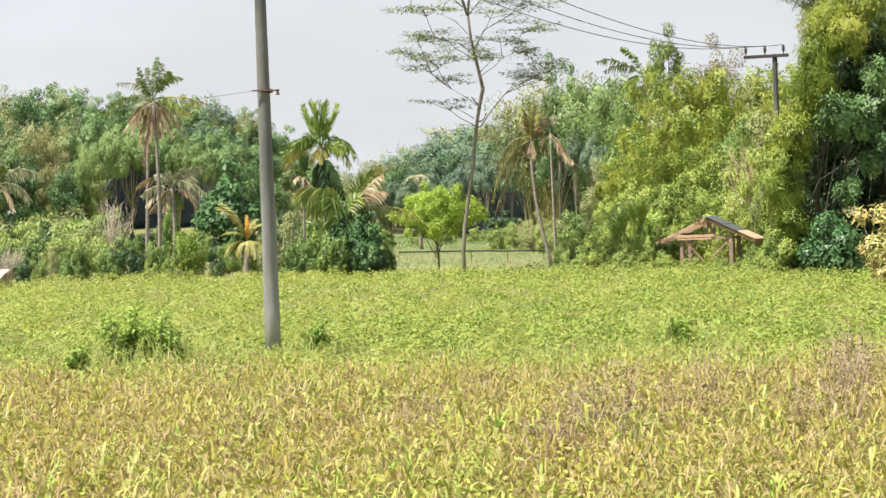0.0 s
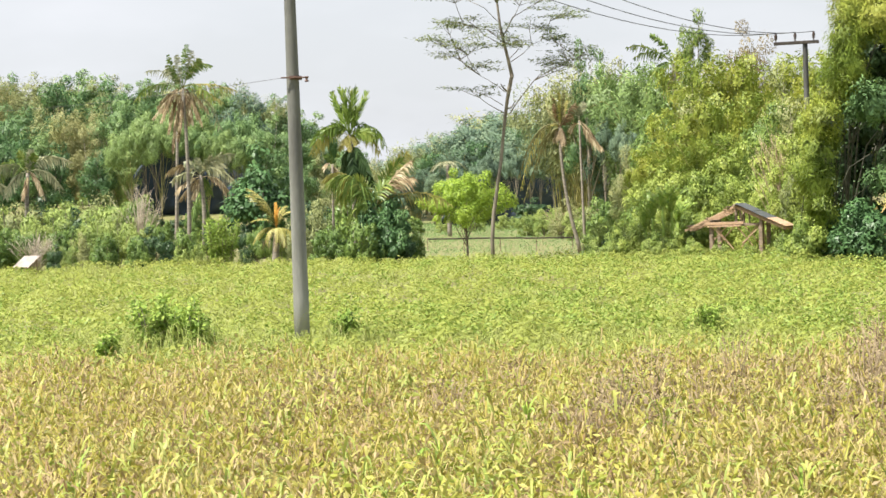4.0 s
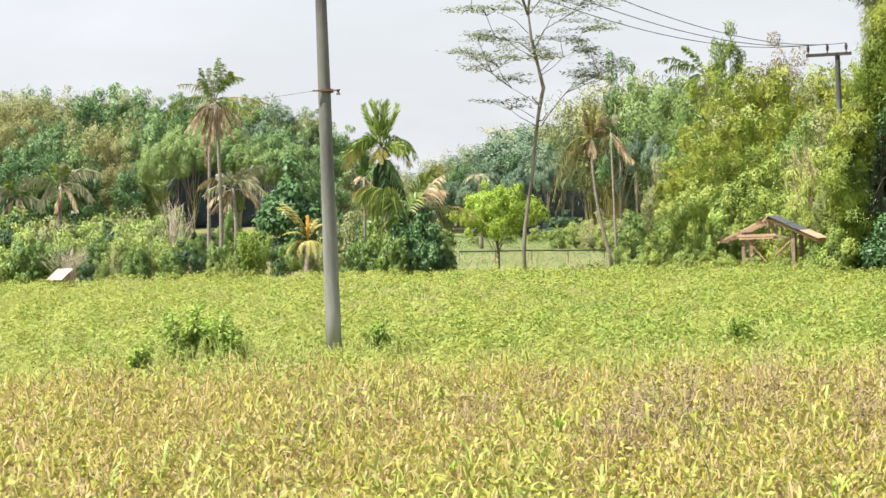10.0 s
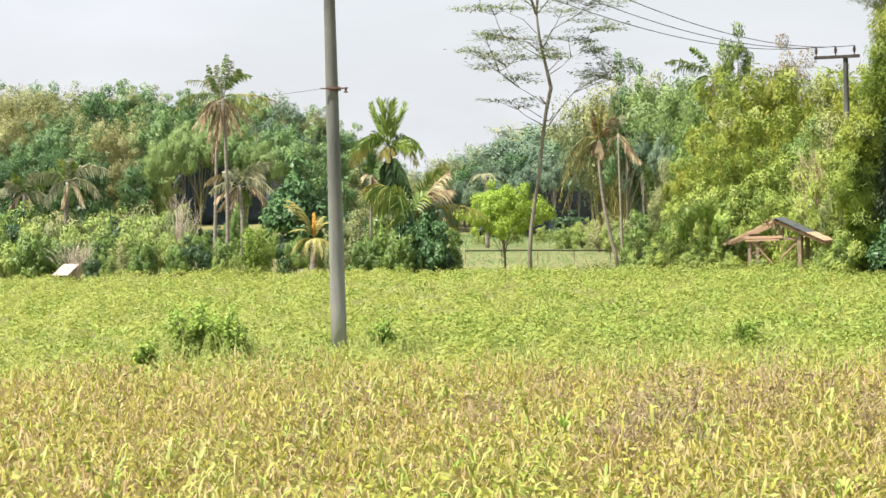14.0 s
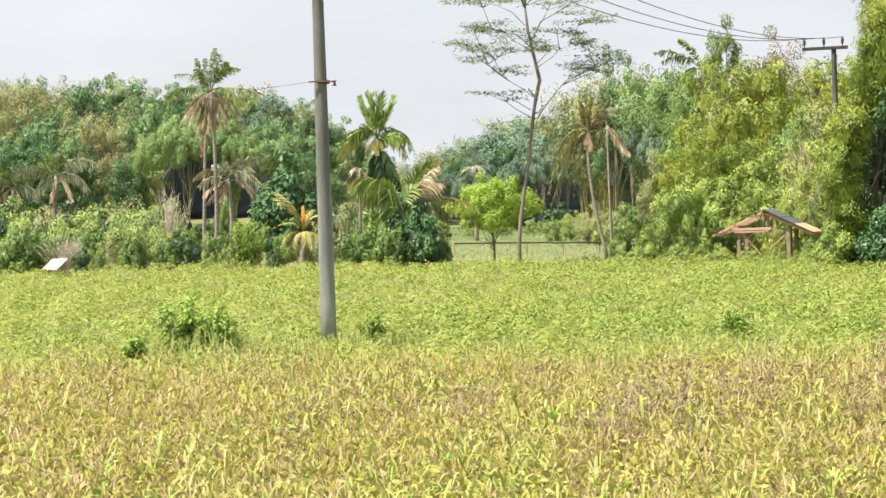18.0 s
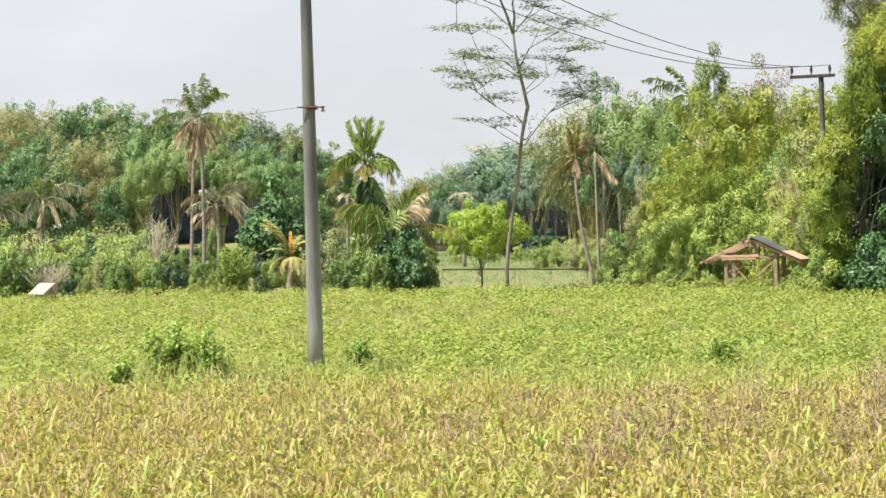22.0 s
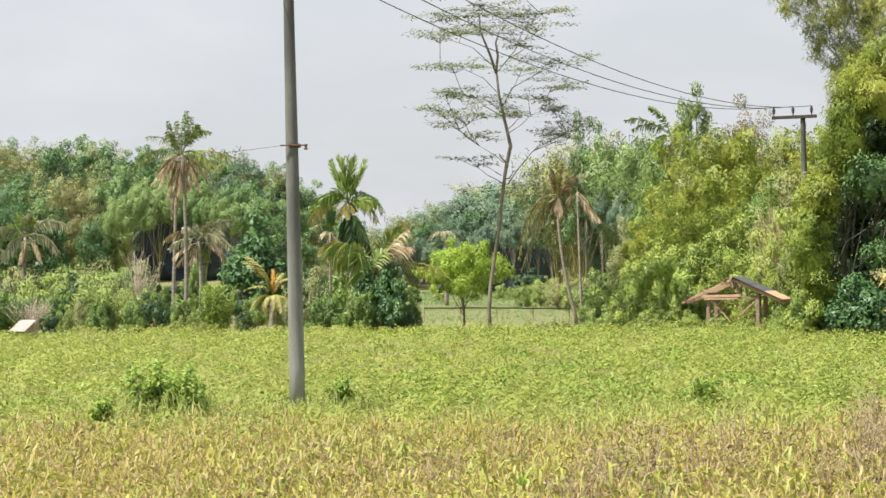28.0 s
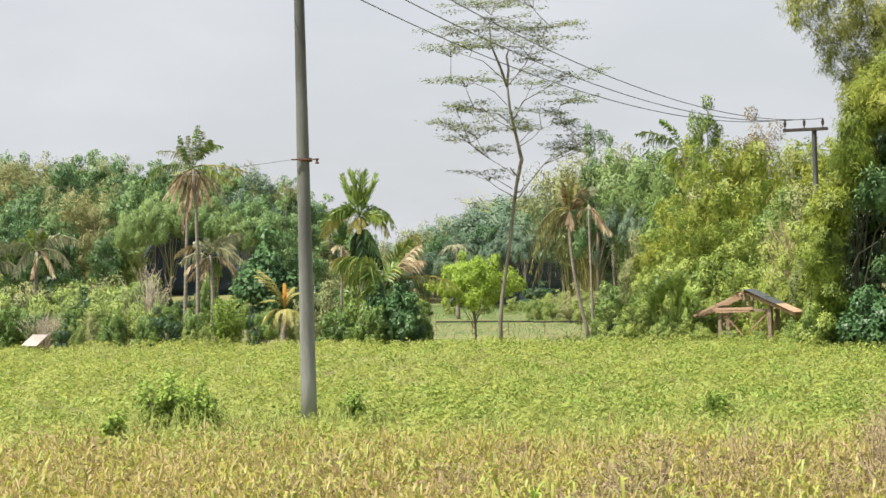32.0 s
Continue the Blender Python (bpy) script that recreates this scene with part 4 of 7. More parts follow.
    return ob


hx, hy, hz = (10.54, 60, 1.92)
shelter((hx, hy, hz - 2.13))


# ---- small roof of pale sheet at the field's edge ----
def sheet_roof(p):
    ob = thing("sheet_roof", pose(p[0], p[1], p[2] - 0.7, 0, 0, -30), "pale tilted metal sheet on short stakes beside the crop", "roof")
    bm = bmesh.new()
    rows = []
    for i in range(2):
        rows.append([bm.verts.new(((k / 18 - 0.5) * 0.64, (i - 0.5) * 0.66, 0.008 * math.sin(k * math.pi / 1.5))) for k in range(19)])
    for k in range(18):
        bm.faces.new((rows[0][k], rows[0][k + 1], rows[1][k + 1], rows[1][k]))
    bmesh.ops.solidify(bm, geom=bm.faces[:], thickness=0.006)
    part("sheet", bm, PALE_SHEET, ob, "pale corrugated sheet", pose(0, 0, 0.68, 31, 0, 0))
    for x in (-0.25, 0.22):
        for y, z in ((-0.22, 0.53), (0.22, 0.80)):
            beam((x, y, -0.1), (x, y, z), 0.05, 0.05, OLD_TIMBER, ob, "stake")
    return ob


sheet_roof((-11.9, 58, 0.74))


# ---- rail along the meadow ----
def rail_fence(a, b):
    ob = thing("rail_fence", Matrix.Translation(a), "low dark bamboo rail fence across the meadow", "fence")
    d = Vector(b) - Vector(a)
    n = 5
    for k in range(n):
        q = d * (k / (n - 1))
        beam(q + Vector((0, 0, -1.0)), q + Vector((0, 0, 0.06)), 0.035, 0.035, OLD_TIMBER, ob, "post")
    for k in range(3):
        beam(d * (k / 3) + Vector((0, -0.05, 0.02 * (k % 2))), d * ((k + 1) / 3) + Vector((0, -0.05, 0.015)), 0.07, 0.06, GALV, ob, "rail", "dark weathered rail")
    return ob


rail_fence((0.74, 78, 0.76), (6.81, 78, 0.67))


# ---- slender feathery tree ----
def feathery_tree():
    rng = np.random.RandomState(21)
    foot = np.array(on_ground((2.68, 60, 0.41)))
    ob = thing("feathery_tree", Matrix.Translation(foot), "tall slender tree with thin flat layers of feathery leaves", "tree")
    way = [(2.69, 60, 0.36), (2.65, 60, 0.99), (2.71, 60, 1.79), (2.86, 60, 2.72), (2.99, 60, 3.51), (3.1, 60, 4.45), (3.21, 60, 5.3), (3.3, 60, 5.81), (3.41, 60, 6.25), (3.3, 60, 6.77), (3.16, 60, 7.39), (3.06, 60, 7.9), (2.98, 60, 8.66)]
    pts = np.array(way) - foot
    pts[0] = (0, 0, -0.3)
    child("trunk", smooth(mesh_np("trunk", *tube(pts, [0.07, 0.066, 0.062, 0.058, 0.055, 0.053, 0.056, 0.062, 0.066, 0.054, 0.049, 0.043, 0.036], 10), GREY_BARK)), ob, "grey-brown crooked trunk")
    for q, r in (([(3.19, 60, 5.25), (3.3, 59.9, 5.6), (3.4, 59.9, 6.0), (3.43, 59.9, 6.4)], 0.02), ([(3.24, 60, 5.75), (3.12, 59.9, 5.86), (3.03, 59.85, 6.0)], 0.035), ([(3.22, 60, 5.2), (3.36, 59.9, 5.22), (3.5, 59.9, 5.45)], 0.03)):
        child("branch", smooth(mesh_np("branch", *tube(np.array(q) - foot, np.linspace(r, 0.4 * r, len(q)), 7), GREY_BARK)), ob)
    fork_a = np.array([(2.97, 60, 8.63), (2.78, 60, 9.22), (2.5, 60, 9.92), (2.43, 60, 10.52)]) - foot
    fork_b = np.array([(2.97, 60, 8.63), (3.05, 60, 9.22), (3, 60, 9.67), (3.18, 60, 10.22)]) - foot
    child("branch", smooth(mesh_np("branch", *tube(fork_a, [0.05, 0.042, 0.03, 0.012], 8), GREY_BARK)), ob)
    child("branch", smooth(mesh_np("branch", *tube(fork_b + np.array([0, 0.3, 0]) * np.arange(4)[:, None], [0.05, 0.04, 0.03, 0.012], 8), GREY_BARK)), ob)
    # main limbs that rise and spread from the trunk
    ways = [
        ([(3.31, 60, 5.03), (3.48, 60, 5.38), (4.1, 60, 6), (4.74, 60, 6.43), (5.37, 60, 6.79)], 0.034), ([(3.1, 60, 5.31), (2.79, 60, 5.5), (2.36, 60, 5.68), (2.07, 60, 5.85)], 0.022), ([(3.18, 60, 5.73), (2.93, 60, 5.91), (2.44, 60, 6.36), (1.79, 60, 6.88)], 0.022),
        ([(3.15, 60, 7.5), (3.53, 60, 8.11), (4.14, 60, 8.54), (4.85, 60, 8.88)], 0.03), ([(2.98, 60, 8.01), (2.53, 60, 8.38), (1.93, 60, 8.7), (1.17, 60, 8.8)], 0.022), ([(2.83, 60, 8.89), (2.2, 60, 9.45), (1.53, 60, 9.71), (0.85, 60, 9.81)], 0.026),
        ([(3.01, 60, 8.65), (3.49, 60, 9.32), (3.96, 60, 10.04), (4.74, 60, 10.64)], 0.028), ([(3.1, 60, 7.37), (2.72, 60, 7.68), (2.28, 60, 7.82), (1.88, 60, 7.93)], 0.018), ([(3.3, 60, 6.64), (3.73, 60, 6.98), (4.13, 60, 7.25), (4.56, 60, 7.46)], 0.02),
        ([(2.5, 60, 9.92), (2.05, 60, 10.44), (1.5, 60, 10.57), (1.05, 60, 10.54)], 0.02), ([(2.43, 60, 10.52), (2.48, 60, 11.03), (2.7, 60, 11.52)], 0.016),
    ]
    more = []
    for way, r in ways:
        q = np.array(way) - foot
        q[:, 1] += rng.uniform(-0.9, 0.9) * np.linspace(0, 1, len(q))
        q[1:-1] += rng.normal(0, 0.05, (len(q) - 2, 3))
        child("branch", smooth(mesh_np("branch", *tube(q, np.linspace(0.62 * r, 0.2 * r, len(q)), 6), GREY_BARK)), ob)
        more += [q[k] * (1 - f) + q[k + 1] * f for k in range(len(q) - 1) for f in (0.3, 0.65, 1.0)]
    # flat pads of leaves and their half widths
    upper = [
        ((2.15, 60, 11.29), 1.25), ((1.08, 60, 10.58), 0.95), ((1.16, 60, 9.81), 1.05), ((2.49, 60, 10.78), 1.4), ((3.33, 60, 10.47), 1.4), ((4.35, 60, 10.64), 1.3), ((3.41, 60, 9.92), 1.3), ((4.17, 60, 9.66), 0.85),
        ((4.6, 60, 10.24), 0.9), ((2.71, 60, 11.69), 1.1), ((3.61, 60, 11.28), 1.0), ((1.95, 60, 10.16), 1.0), ((1.53, 60, 8.76), 1.25), ((4.67, 60, 8.94), 1.5), ((3.74, 60, 8.62), 0.8), ((4.7, 60, 8.15), 1.05),
    ]
    lower = [
        ((1.97, 60, 7.97), 0.95), ((2.66, 60, 7.76), 0.6), ((1.34, 60, 7.94), 0.55), ((3.96, 60, 7.89), 0.85), ((3.37, 60, 7.46), 0.5), ((1.04, 60, 7.43), 0.65), ((1.74, 60, 7.24), 0.75), ((2.31, 60, 7.27), 0.5),
        ((1.5, 60, 7.01), 0.6), ((2.43, 60, 6.67), 0.6), ((3.77, 60, 7.29), 0.7), ((4.47, 60, 7.5), 0.5), ((4.99, 60, 7.34), 0.55), ((5.46, 60, 6.86), 0.85), ((5.97, 60, 7.08), 0.45), ((4.64, 60, 6.75), 0.65),
        ((2.07, 60, 5.78), 0.75), ((5.03, 60, 6.5), 0.6),
    ]
    bones = np.vstack([pts[k] * (1 - f) + pts[k + 1] * f for k in range(5, 12) for f in (0, 0.35, 0.7)] + list(fork_a) + list(fork_b) + more)
    leaf, nor = [], []
    for c, rx in upper + lower:
        dy = rng.uniform(-1.3, 1.3)
        c = np.array(c) - foot + np.array([0, dy, 0])
        d = bones - c
        flat = np.hypot(d[:, 0], d[:, 1])
        reach = np.linalg.norm(d, axis=1) + 2 * np.maximum(0, np.abs(d[:, 2]) - flat) + 6 * np.maximum(0, d[:, 2] + 0.5 * flat)
        a = bones[np.argmin(reach)]
        mid = a * 0.5 + c * 0.5 + np.array([0, 0, -0.05 * np.linalg.norm(c - a)])
        limb = [tube([a, a * 0.6 + mid * 0.4, mid, c * 0.6 + mid * 0.4, c], [0.015, 0.013, 0.011, 0.008, 0.004], 6)]
        tufts = int((8 if rx > 0.9 else 6) * rx) + 3
        tc = rng.uniform(-1, 1, (tufts, 3)) * np.array([rx * 0.88, rx * 0.6, 0.16]) + c
        for q in tc[::2]:
            limb.append(tube([c * 0.5 + mid * 0.5, (c + q) / 2 + np.array([0, 0, -0.05]), q], [0.009, 0.006, 0.003], 4))
        child("branch", smooth(mesh_np("branch", *join(limb), GREY_BARK)), ob)
        n = int(tufts * 46)
        j = rng.randint(0, tufts, n)
        pos = tc[j] + rng.normal(0, 1, (n, 3)) * np.array([0.17, 0.15, 0.035])
        along = (pos - tc[j]) * np.array([1, 1, 0.3]) + rng.normal(0, 0.08, (n, 3)) * np.array([1, 1, 0.5]) + np.array([0, 0, -0.02])
        V, F = leaves(rng, pos, along, 0.13, 0.042, 0.1, np.tile([0, -0.25, 1.0], (n, 1)), 0.35)
        F, N = lump_normals(V, F, np.tile([0, -0.2, 1.0], (n, 1)), 0.6)
        leaf.append((V, F))
        nor.append(N)
    child("crown", mesh_np("crown", *join(leaf), ALBIZIA_LEAF, np.vstack(nor)), ob, "thin feathery layered foliage")


feathery_tree()


# ---- palms of the field's edge ----
def ring(mesh, n, tilt, size, start=0.0, jitter=14.0, seed=0):
    r = random.Random(seed)
    return [(mesh, start + 360.0 * k / n + r.uniform(-jitter, jitter), tilt + r.uniform(-jitter, jitter) * 0.6, size * r.uniform(0.85, 1.12)) for k in range(n)]


COCONUT = [(-0.52, 1.46, 0.03, PALM_GREEN, 0.26, 1.0), (0.22, 1.86, 0.03, PALM_GREEN, 0.3, 1.0), (0.40, 1.62, 0.06, PALM_GREY, 0.3, 1.1), (1.22, 0.98, 0.25, PALM_GREEN, 0.36, 1.1), (0.80, 1.16, 0.2, PALM_GREEN, 0.36, 1.1), (-0.66, 1.02, 0.06, PALM_GREY, 0.26, 1.1), (-0.12, 1.30, 0.03, PALM_GREY, 0.28, 1.1), (0.12, 1.62, 0.05, PALM_GREEN, 0.28, 1.1), (0.85, 0.92, 0.25, PALM_GREY, 0.42, 0.8), (-0.78, 0.87, 0.2, PALM_GREY, 0.42, 0.8), (-1.43, 0.80, 0.2, PALM_GREY, 0.28, 0.9), (-1.84, -0.44, 0.22, PALM_GREEN, 0.45, 0.9), (-1.45, -0.10, 0.25, PALM_GREY, 0.45, 0.9), (2.20, -0.20, 0.08, PALM_YELLOW, 0.36, 1.2), (1.62, -0.58, 0.1, PALM_YELLOW, 0.36, 1.1), (1.33, -0.53, 0.25, PALM_GREEN, 0.45, 0.9), (1.41, -1.60, 0.25, PALM_GREY, 0.5, 0.9), (-1.21, -1.16, 0.12, PALM_DRY, 0.3, 0.9), (-0.97, -1.36, 0.08, PALM_DRY, 0.3, 0.9), (-1.12, -0.73, 0.15, PALM_DRY, 0.3, 0.9), (-0.44, -2.62, 0.04, PALM_DRY, 0.3, 0.9), (-0.34, -2.23, 0.03, PALM_DRY, 0.3, 0.9), (-0.19, -1.94, 0.02, PALM_DRY, 0.3, 0.9), (-0.10, -1.70, 0.02, PALM_DRY, 0.3, 0.9), (0.05, -1.82, 0.03, PALM_DRY, 0.3, 0.9), (0.19, -1.60, 0.05, PALM_DRY, 0.3, 0.9), (0.39, -1.45, 0.08, PALM_DRY, 0.3, 0.9), (0.58, -1.26, 0.12, PALM_DRY, 0.3, 0.9), (0.82, -1.55, 0.15, PALM_DRY, 0.3, 0.9), (-0.68, -1.75, 0.08, PALM_DRY, 0.3, 0.9), (1.07, -1.02, 0.15, PALM_DRY, 0.3, 0.9), (-0.58, -1.21, 0.1, PALM_DRY, 0.3, 0.9), (-0.82, -0.97, 0.12, PALM_DRY, 0.3, 0.9)]
palm2(on_ground((-9.47, 80.0, 0.21)), (-9.56, 80.0, 7.43), COCONUT, 0.085, 0.065, "tall coconut palm with green top fronds and hanging dead fronds", 0.1, 0)
palm2(on_ground((-11.50, 92.0, 1.17)), (-11.30, 92.0, 6.12), [], 0.09, 0.07, "thin pale palm trunk behind the coconut palm")
SMALL_PALM = [(1.43, 0.94, 0.18, PALM_GREY, 0.5, 0.9), (1.32, -0.87, 0.22, PALM_DRY, 0.42, 0.9), (-1.50, 0.08, 0.25, PALM_DRY, 0.42, 0.9), (-1.09, -0.66, 0.12, PALM_DRY, 0.36, 0.8), (-0.97, -0.97, 0.08, PALM_DRY, 0.36, 0.8), (-0.10, 0.84, 0.02, PALM_GREY, 0.3, 0.6), (0.51, 0.64, 0.12, PALM_GREY, 0.4, 0.7), (-0.64, 0.56, 0.15, PALM_GREY, 0.4, 0.8), (1.07, 0.25, 0.25, PALM_GREY, 0.5, 0.9), (0.38, -0.76, 0.15, PALM_GREEN, 0.4, 0.8), (-0.38, -0.89, 0.08, PALM_DRY, 0.35, 0.8), (1.53, -0.31, 0.25, PALM_GREY, 0.5, 0.9), (-1.27, -0.20, 0.2, PALM_GREY, 0.4, 0.9)]
palm2(on_ground((-9.30, 84.0, 1.48)), (-9.33, 84.0, 3.79), SMALL_PALM, 0.1, 0.08, "small coconut palm with pale drooping fronds", 0.1)
GREY_PALM = [(1.94, 0.44, 0.2, PALM_GREY, 0.55, 0.9), (1.61, -0.74, 0.25, PALM_GREY, 0.5, 0.9), (-1.69, 0.00, 0.22, PALM_GREY, 0.55, 0.9), (-1.04, -1.17, 0.2, PALM_GREY, 0.5, 0.9), (-0.49, 1.09, 0.06, PALM_GREEN, 0.45, 0.6), (0.41, 0.82, 0.08, PALM_GREEN, 0.45, 0.6), (0.22, 1.15, 0.03, PALM_GREY, 0.4, 0.6), (1.23, 0.71, 0.2, PALM_GREY, 0.5, 0.8), (0.82, -1.23, 0.2, PALM_DRY, 0.4, 0.9), (-0.27, -1.23, 0.1, PALM_DRY, 0.4, 0.8), (-1.23, 0.55, 0.2, PALM_GREEN, 0.5, 0.8)]
palm2(on_ground((-18.51, 90.0, 1.11)), (-18.28, 90.0, 4.21), GREY_PALM, 0.11, 0.09, "coconut palm with arching grey-green fronds over the bushes")
LOW_PALM = [(1.31, -0.17, 0.2, PALM_GREY, 0.5, 0.9), (0.59, 1.09, 0.1, PALM_GREY, 0.5, 0.8), (-0.78, 0.64, 0.15, PALM_GREY, 0.5, 0.8), (-0.50, 0.89, 0.08, PALM_GREEN, 0.45, 0.7), (0.17, -0.84, 0.1, PALM_DRY, 0.4, 0.8), (-0.61, -0.78, 0.15, PALM_DRY, 0.4, 0.9), (1.00, 0.50, 0.15, PALM_GREEN, 0.5, 0.8), (-1.28, 0.06, 0.2, PALM_GREY, 0.5, 0.9), (0.39, -0.67, 0.1, PALM_DRY, 0.3, 0.8)]
palm2(on_ground((-20.82, 92.0, 1.13)), (-20.85, 92.0, 3.67), LOW_PALM, 0.11, 0.09, "low coconut palm with arching grey-green fronds over the bushes")
ARECA = [(-0.53, 1.37, 0.03, FAN_GREEN, 0.3, 0.05), (-0.29, 1.53, 0.02, FAN_GREEN, 0.3, 0.05), (0.06, 1.49, 0.02, FAN_GREEN, 0.3, 0.05), (0.32, 1.49, 0.03, FAN_GREEN, 0.3, 0.05), (0.59, 1.41, 0.03, FAN_GREEN, 0.3, 0.05), (-0.42, 1.05, 0.05, FAN_GREEN, 0.3, 0.05), (0.48, 1.11, 0.05, FAN_GREEN, 0.3, 0.05), (-0.11, 1.34, 0.02, FAN_GREEN, 0.3, 0.05), (0.21, 1.34, 0.02, FAN_GREEN, 0.3, 0.05), (-0.23, 0.92, 0.02, FAN_GREEN, 0.3, 0.05), (0.27, 0.88, 0.02, FAN_GREEN, 0.3, 0.05), (-1.26, -0.38, 0.3, FAN_GREEN, 0.36, 0.7), (-0.99, -0.08, 0.3, FAN_GREEN, 0.36, 0.7), (-0.80, 0.15, 0.25, FAN_GREEN, 0.36, 0.7), (1.18, -0.34, 0.3, FAN_GREEN, 0.36, 0.7), (1.11, -0.15, 0.3, FAN_GREEN, 0.36, 0.7), (0.76, -0.04, 0.25, FAN_GREEN, 0.36, 0.7), (0.57, 0.11, 0.2, FAN_GREEN, 0.36, 0.7), (-0.57, 0.27, 0.2, FAN_GREEN, 0.36, 0.7), (-1.11, -0.73, 0.32, PALM_YELLOW, 0.36, 0.9), (-1.26, -0.57, 0.3, PALM_YELLOW, 0.36, 0.9), (0.95, -0.53, 0.32, PALM_YELLOW, 0.36, 0.9), (-0.11, -0.46, 0.02, PALM_YELLOW, 0.14, 0.4), (0.04, -0.53, 0.02, PALM_YELLOW, 0.14, 0.4), (0.17, -0.38, 0.05, PALM_YELLOW, 0.14, 0.4), (-0.25, -0.38, 0.05, PALM_YELLOW, 0.14, 0.4), (-0.38, -0.50, 0.1, PALM_YELLOW, 0.14, 0.4), (0.31, -0.31, 0.1, PALM_YELLOW, 0.14, 0.4)]
ARECA_SHADED = [(0.27, -1.87, 0.02, SHADED_LEAF, 0.36, 0.5), (0.53, -1.72, 0.04, SHADED_LEAF, 0.36, 0.5), (0.73, -1.49, 0.08, SHADED_LEAF, 0.36, 0.5), (-0.15, -1.18, 0.02, SHADED_LEAF, 0.36, 0.5), (0.42, -1.45, 0.03, SHADED_LEAF, 0.36, 0.5), (0.11, -1.41, 0.02, SHADED_LEAF, 0.36, 0.5), (0.61, -1.15, 0.08, SHADED_LEAF, 0.36, 0.5), (0.31, -1.07, 0.04, SHADED_LEAF, 0.36, 0.5), (-0.04, -0.92, 0.02, SHADED_LEAF, 0.36, 0.5)]
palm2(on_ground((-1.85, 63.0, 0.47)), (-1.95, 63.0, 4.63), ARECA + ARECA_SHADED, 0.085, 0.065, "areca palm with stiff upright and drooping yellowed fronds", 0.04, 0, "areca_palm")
YOUNG_PALM = [(-1.55, 1.01, 0.28, PALM_YELLOW, 0.75, 1.4), (-1.45, 0.86, 0.3, PALM_GREEN, 0.8, 1.5), (1.12, 1.60, 0.08, PALM_YELLOW, 0.62, 0.9), (0.97, 1.38, 0.1, PALM_GREEN, 0.7, 1.0), (2.39, -0.06, 0.16, PALM_YELLOW, 0.5, 0.9), (-1.12, 0.26, 0.3, PALM_GREEN, 0.7, 1.3), (-0.75, -0.26, 0.3, PALM_GREEN, 0.6, 1.2), (0.56, 0.82, 0.15, PALM_GREEN, 0.6, 1.0), (1.30, 0.93, 0.2, PALM_DRY, 0.55, 1.0), (-0.56, 0.93, 0.1, PALM_GREEN, 0.6, 0.9), (1.23, 1.45, 0.1, PALM_DRY, 0.4, 1.0)]
palm2(on_ground((-1.13, 61.5, 0.53)), (-1.14, 61.5, 2.20), YOUNG_PALM, 0.08, 0.06, "young coconut palm with yellow-green arching fronds", 0.0, 0, "young_palm")
SPEAR_PALM = [(-0.08, 0.84, 0.02, DARK_LEAF, 0.25, 0.1), (0.08, 0.80, 0.02, DARK_LEAF, 0.25, 0.1), (0.00, 0.92, 0.02, PALM_GREEN, 0.25, 0.1), (0.18, 0.44, 0.1, PALM_GREEN, 0.25, 0.4), (-0.24, -0.12, 0.15, PALM_DRY, 0.25, 0.6), (0.12, -0.20, 0.1, PALM_DRY, 0.2, 0.6), (-0.18, 0.40, 0.1, PALM_GREEN, 0.25, 0.4)]
palm2(on_ground((-2.71, 66.0, 0.69)), (-2.67, 66.0, 3.69), SPEAR_PALM, 0.05, 0.04, "young palm with an upright dark green spear", 0.0, 0, "young_palm")
DYING_PALM = [(-1.60, -1.92, 0.26, PALM_OLIVE, 0.32, 1.6), (-1.42, -2.73, 0.26, PALM_OLIVE, 0.32, 1.6), (-1.15, -1.35, 0.24, PALM_OLIVE, 0.3, 1.6), (-1.52, -2.27, 0.29, PALM_YELLOW, 0.28, 1.6), (-0.30, 1.25, 0.02, PALM_OLIVE, 0.15, 0.6), (-0.06, 1.35, 0.02, PALM_YELLOW, 0.15, 0.6), (0.13, 1.20, 0.03, PALM_OLIVE, 0.15, 0.6), (-0.42, 0.85, 0.05, PALM_OLIVE, 0.15, 0.6), (0.36, 1.0, 0.06, PALM_YELLOW, 0.15, 0.6), (0.00, 0.87, 0, DEAD_FROND, 0.17, 0.6), (-0.17, 1.09, 0, DEAD_FROND, 0.17, 0.6), (-0.24, 0.79, 0.02, DEAD_FROND, 0.17, 0.6), (0.11, 0.65, 0.02, DEAD_FROND, 0.17, 0.6), (0.61, 0.87, 0.08, DEAD_FROND, 0.3, 0.9), (0.44, 0.48, 0.1, DEAD_FROND, 0.3, 0.9), (-0.17, -0.55, 0.02, DRY_STALK, 0.22, 0.8), (0.09, -0.79, 0.02, DRY_STALK, 0.22, 0.8), (0.20, -0.65, 0.04, DRY_STALK, 0.22, 0.8), (0.00, -0.44, 0, DRY_STALK, 0.22, 0.8), (-0.31, -0.31, 0.05, DRY_STALK, 0.22, 0.8)]
palm2(on_ground((6.63, 72.0, 0.64)), (5.89, 72.0, 5.08), DYING_PALM, 0.068, 0.055, "dying coconut palm with brown hanging fronds", -0.2)
THIN_PALM = [(0.81, -1.06, 0.03, PALM_DRY, 0.4, 0.9), (0.69, -0.92, 0.05, PALM_DRY, 0.36, 0.9), (-0.09, 0.51, 0.02, PALM_GREY, 0.25, 0.6), (0.25, 0.69, 0.05, PALM_GREY, 0.3, 0.7), (-0.28, 0.55, 0.1, PALM_GREY, 0.3, 0.8), (-0.37, -0.23, 0.2, PALM_DRY, 0.3, 0.9)]
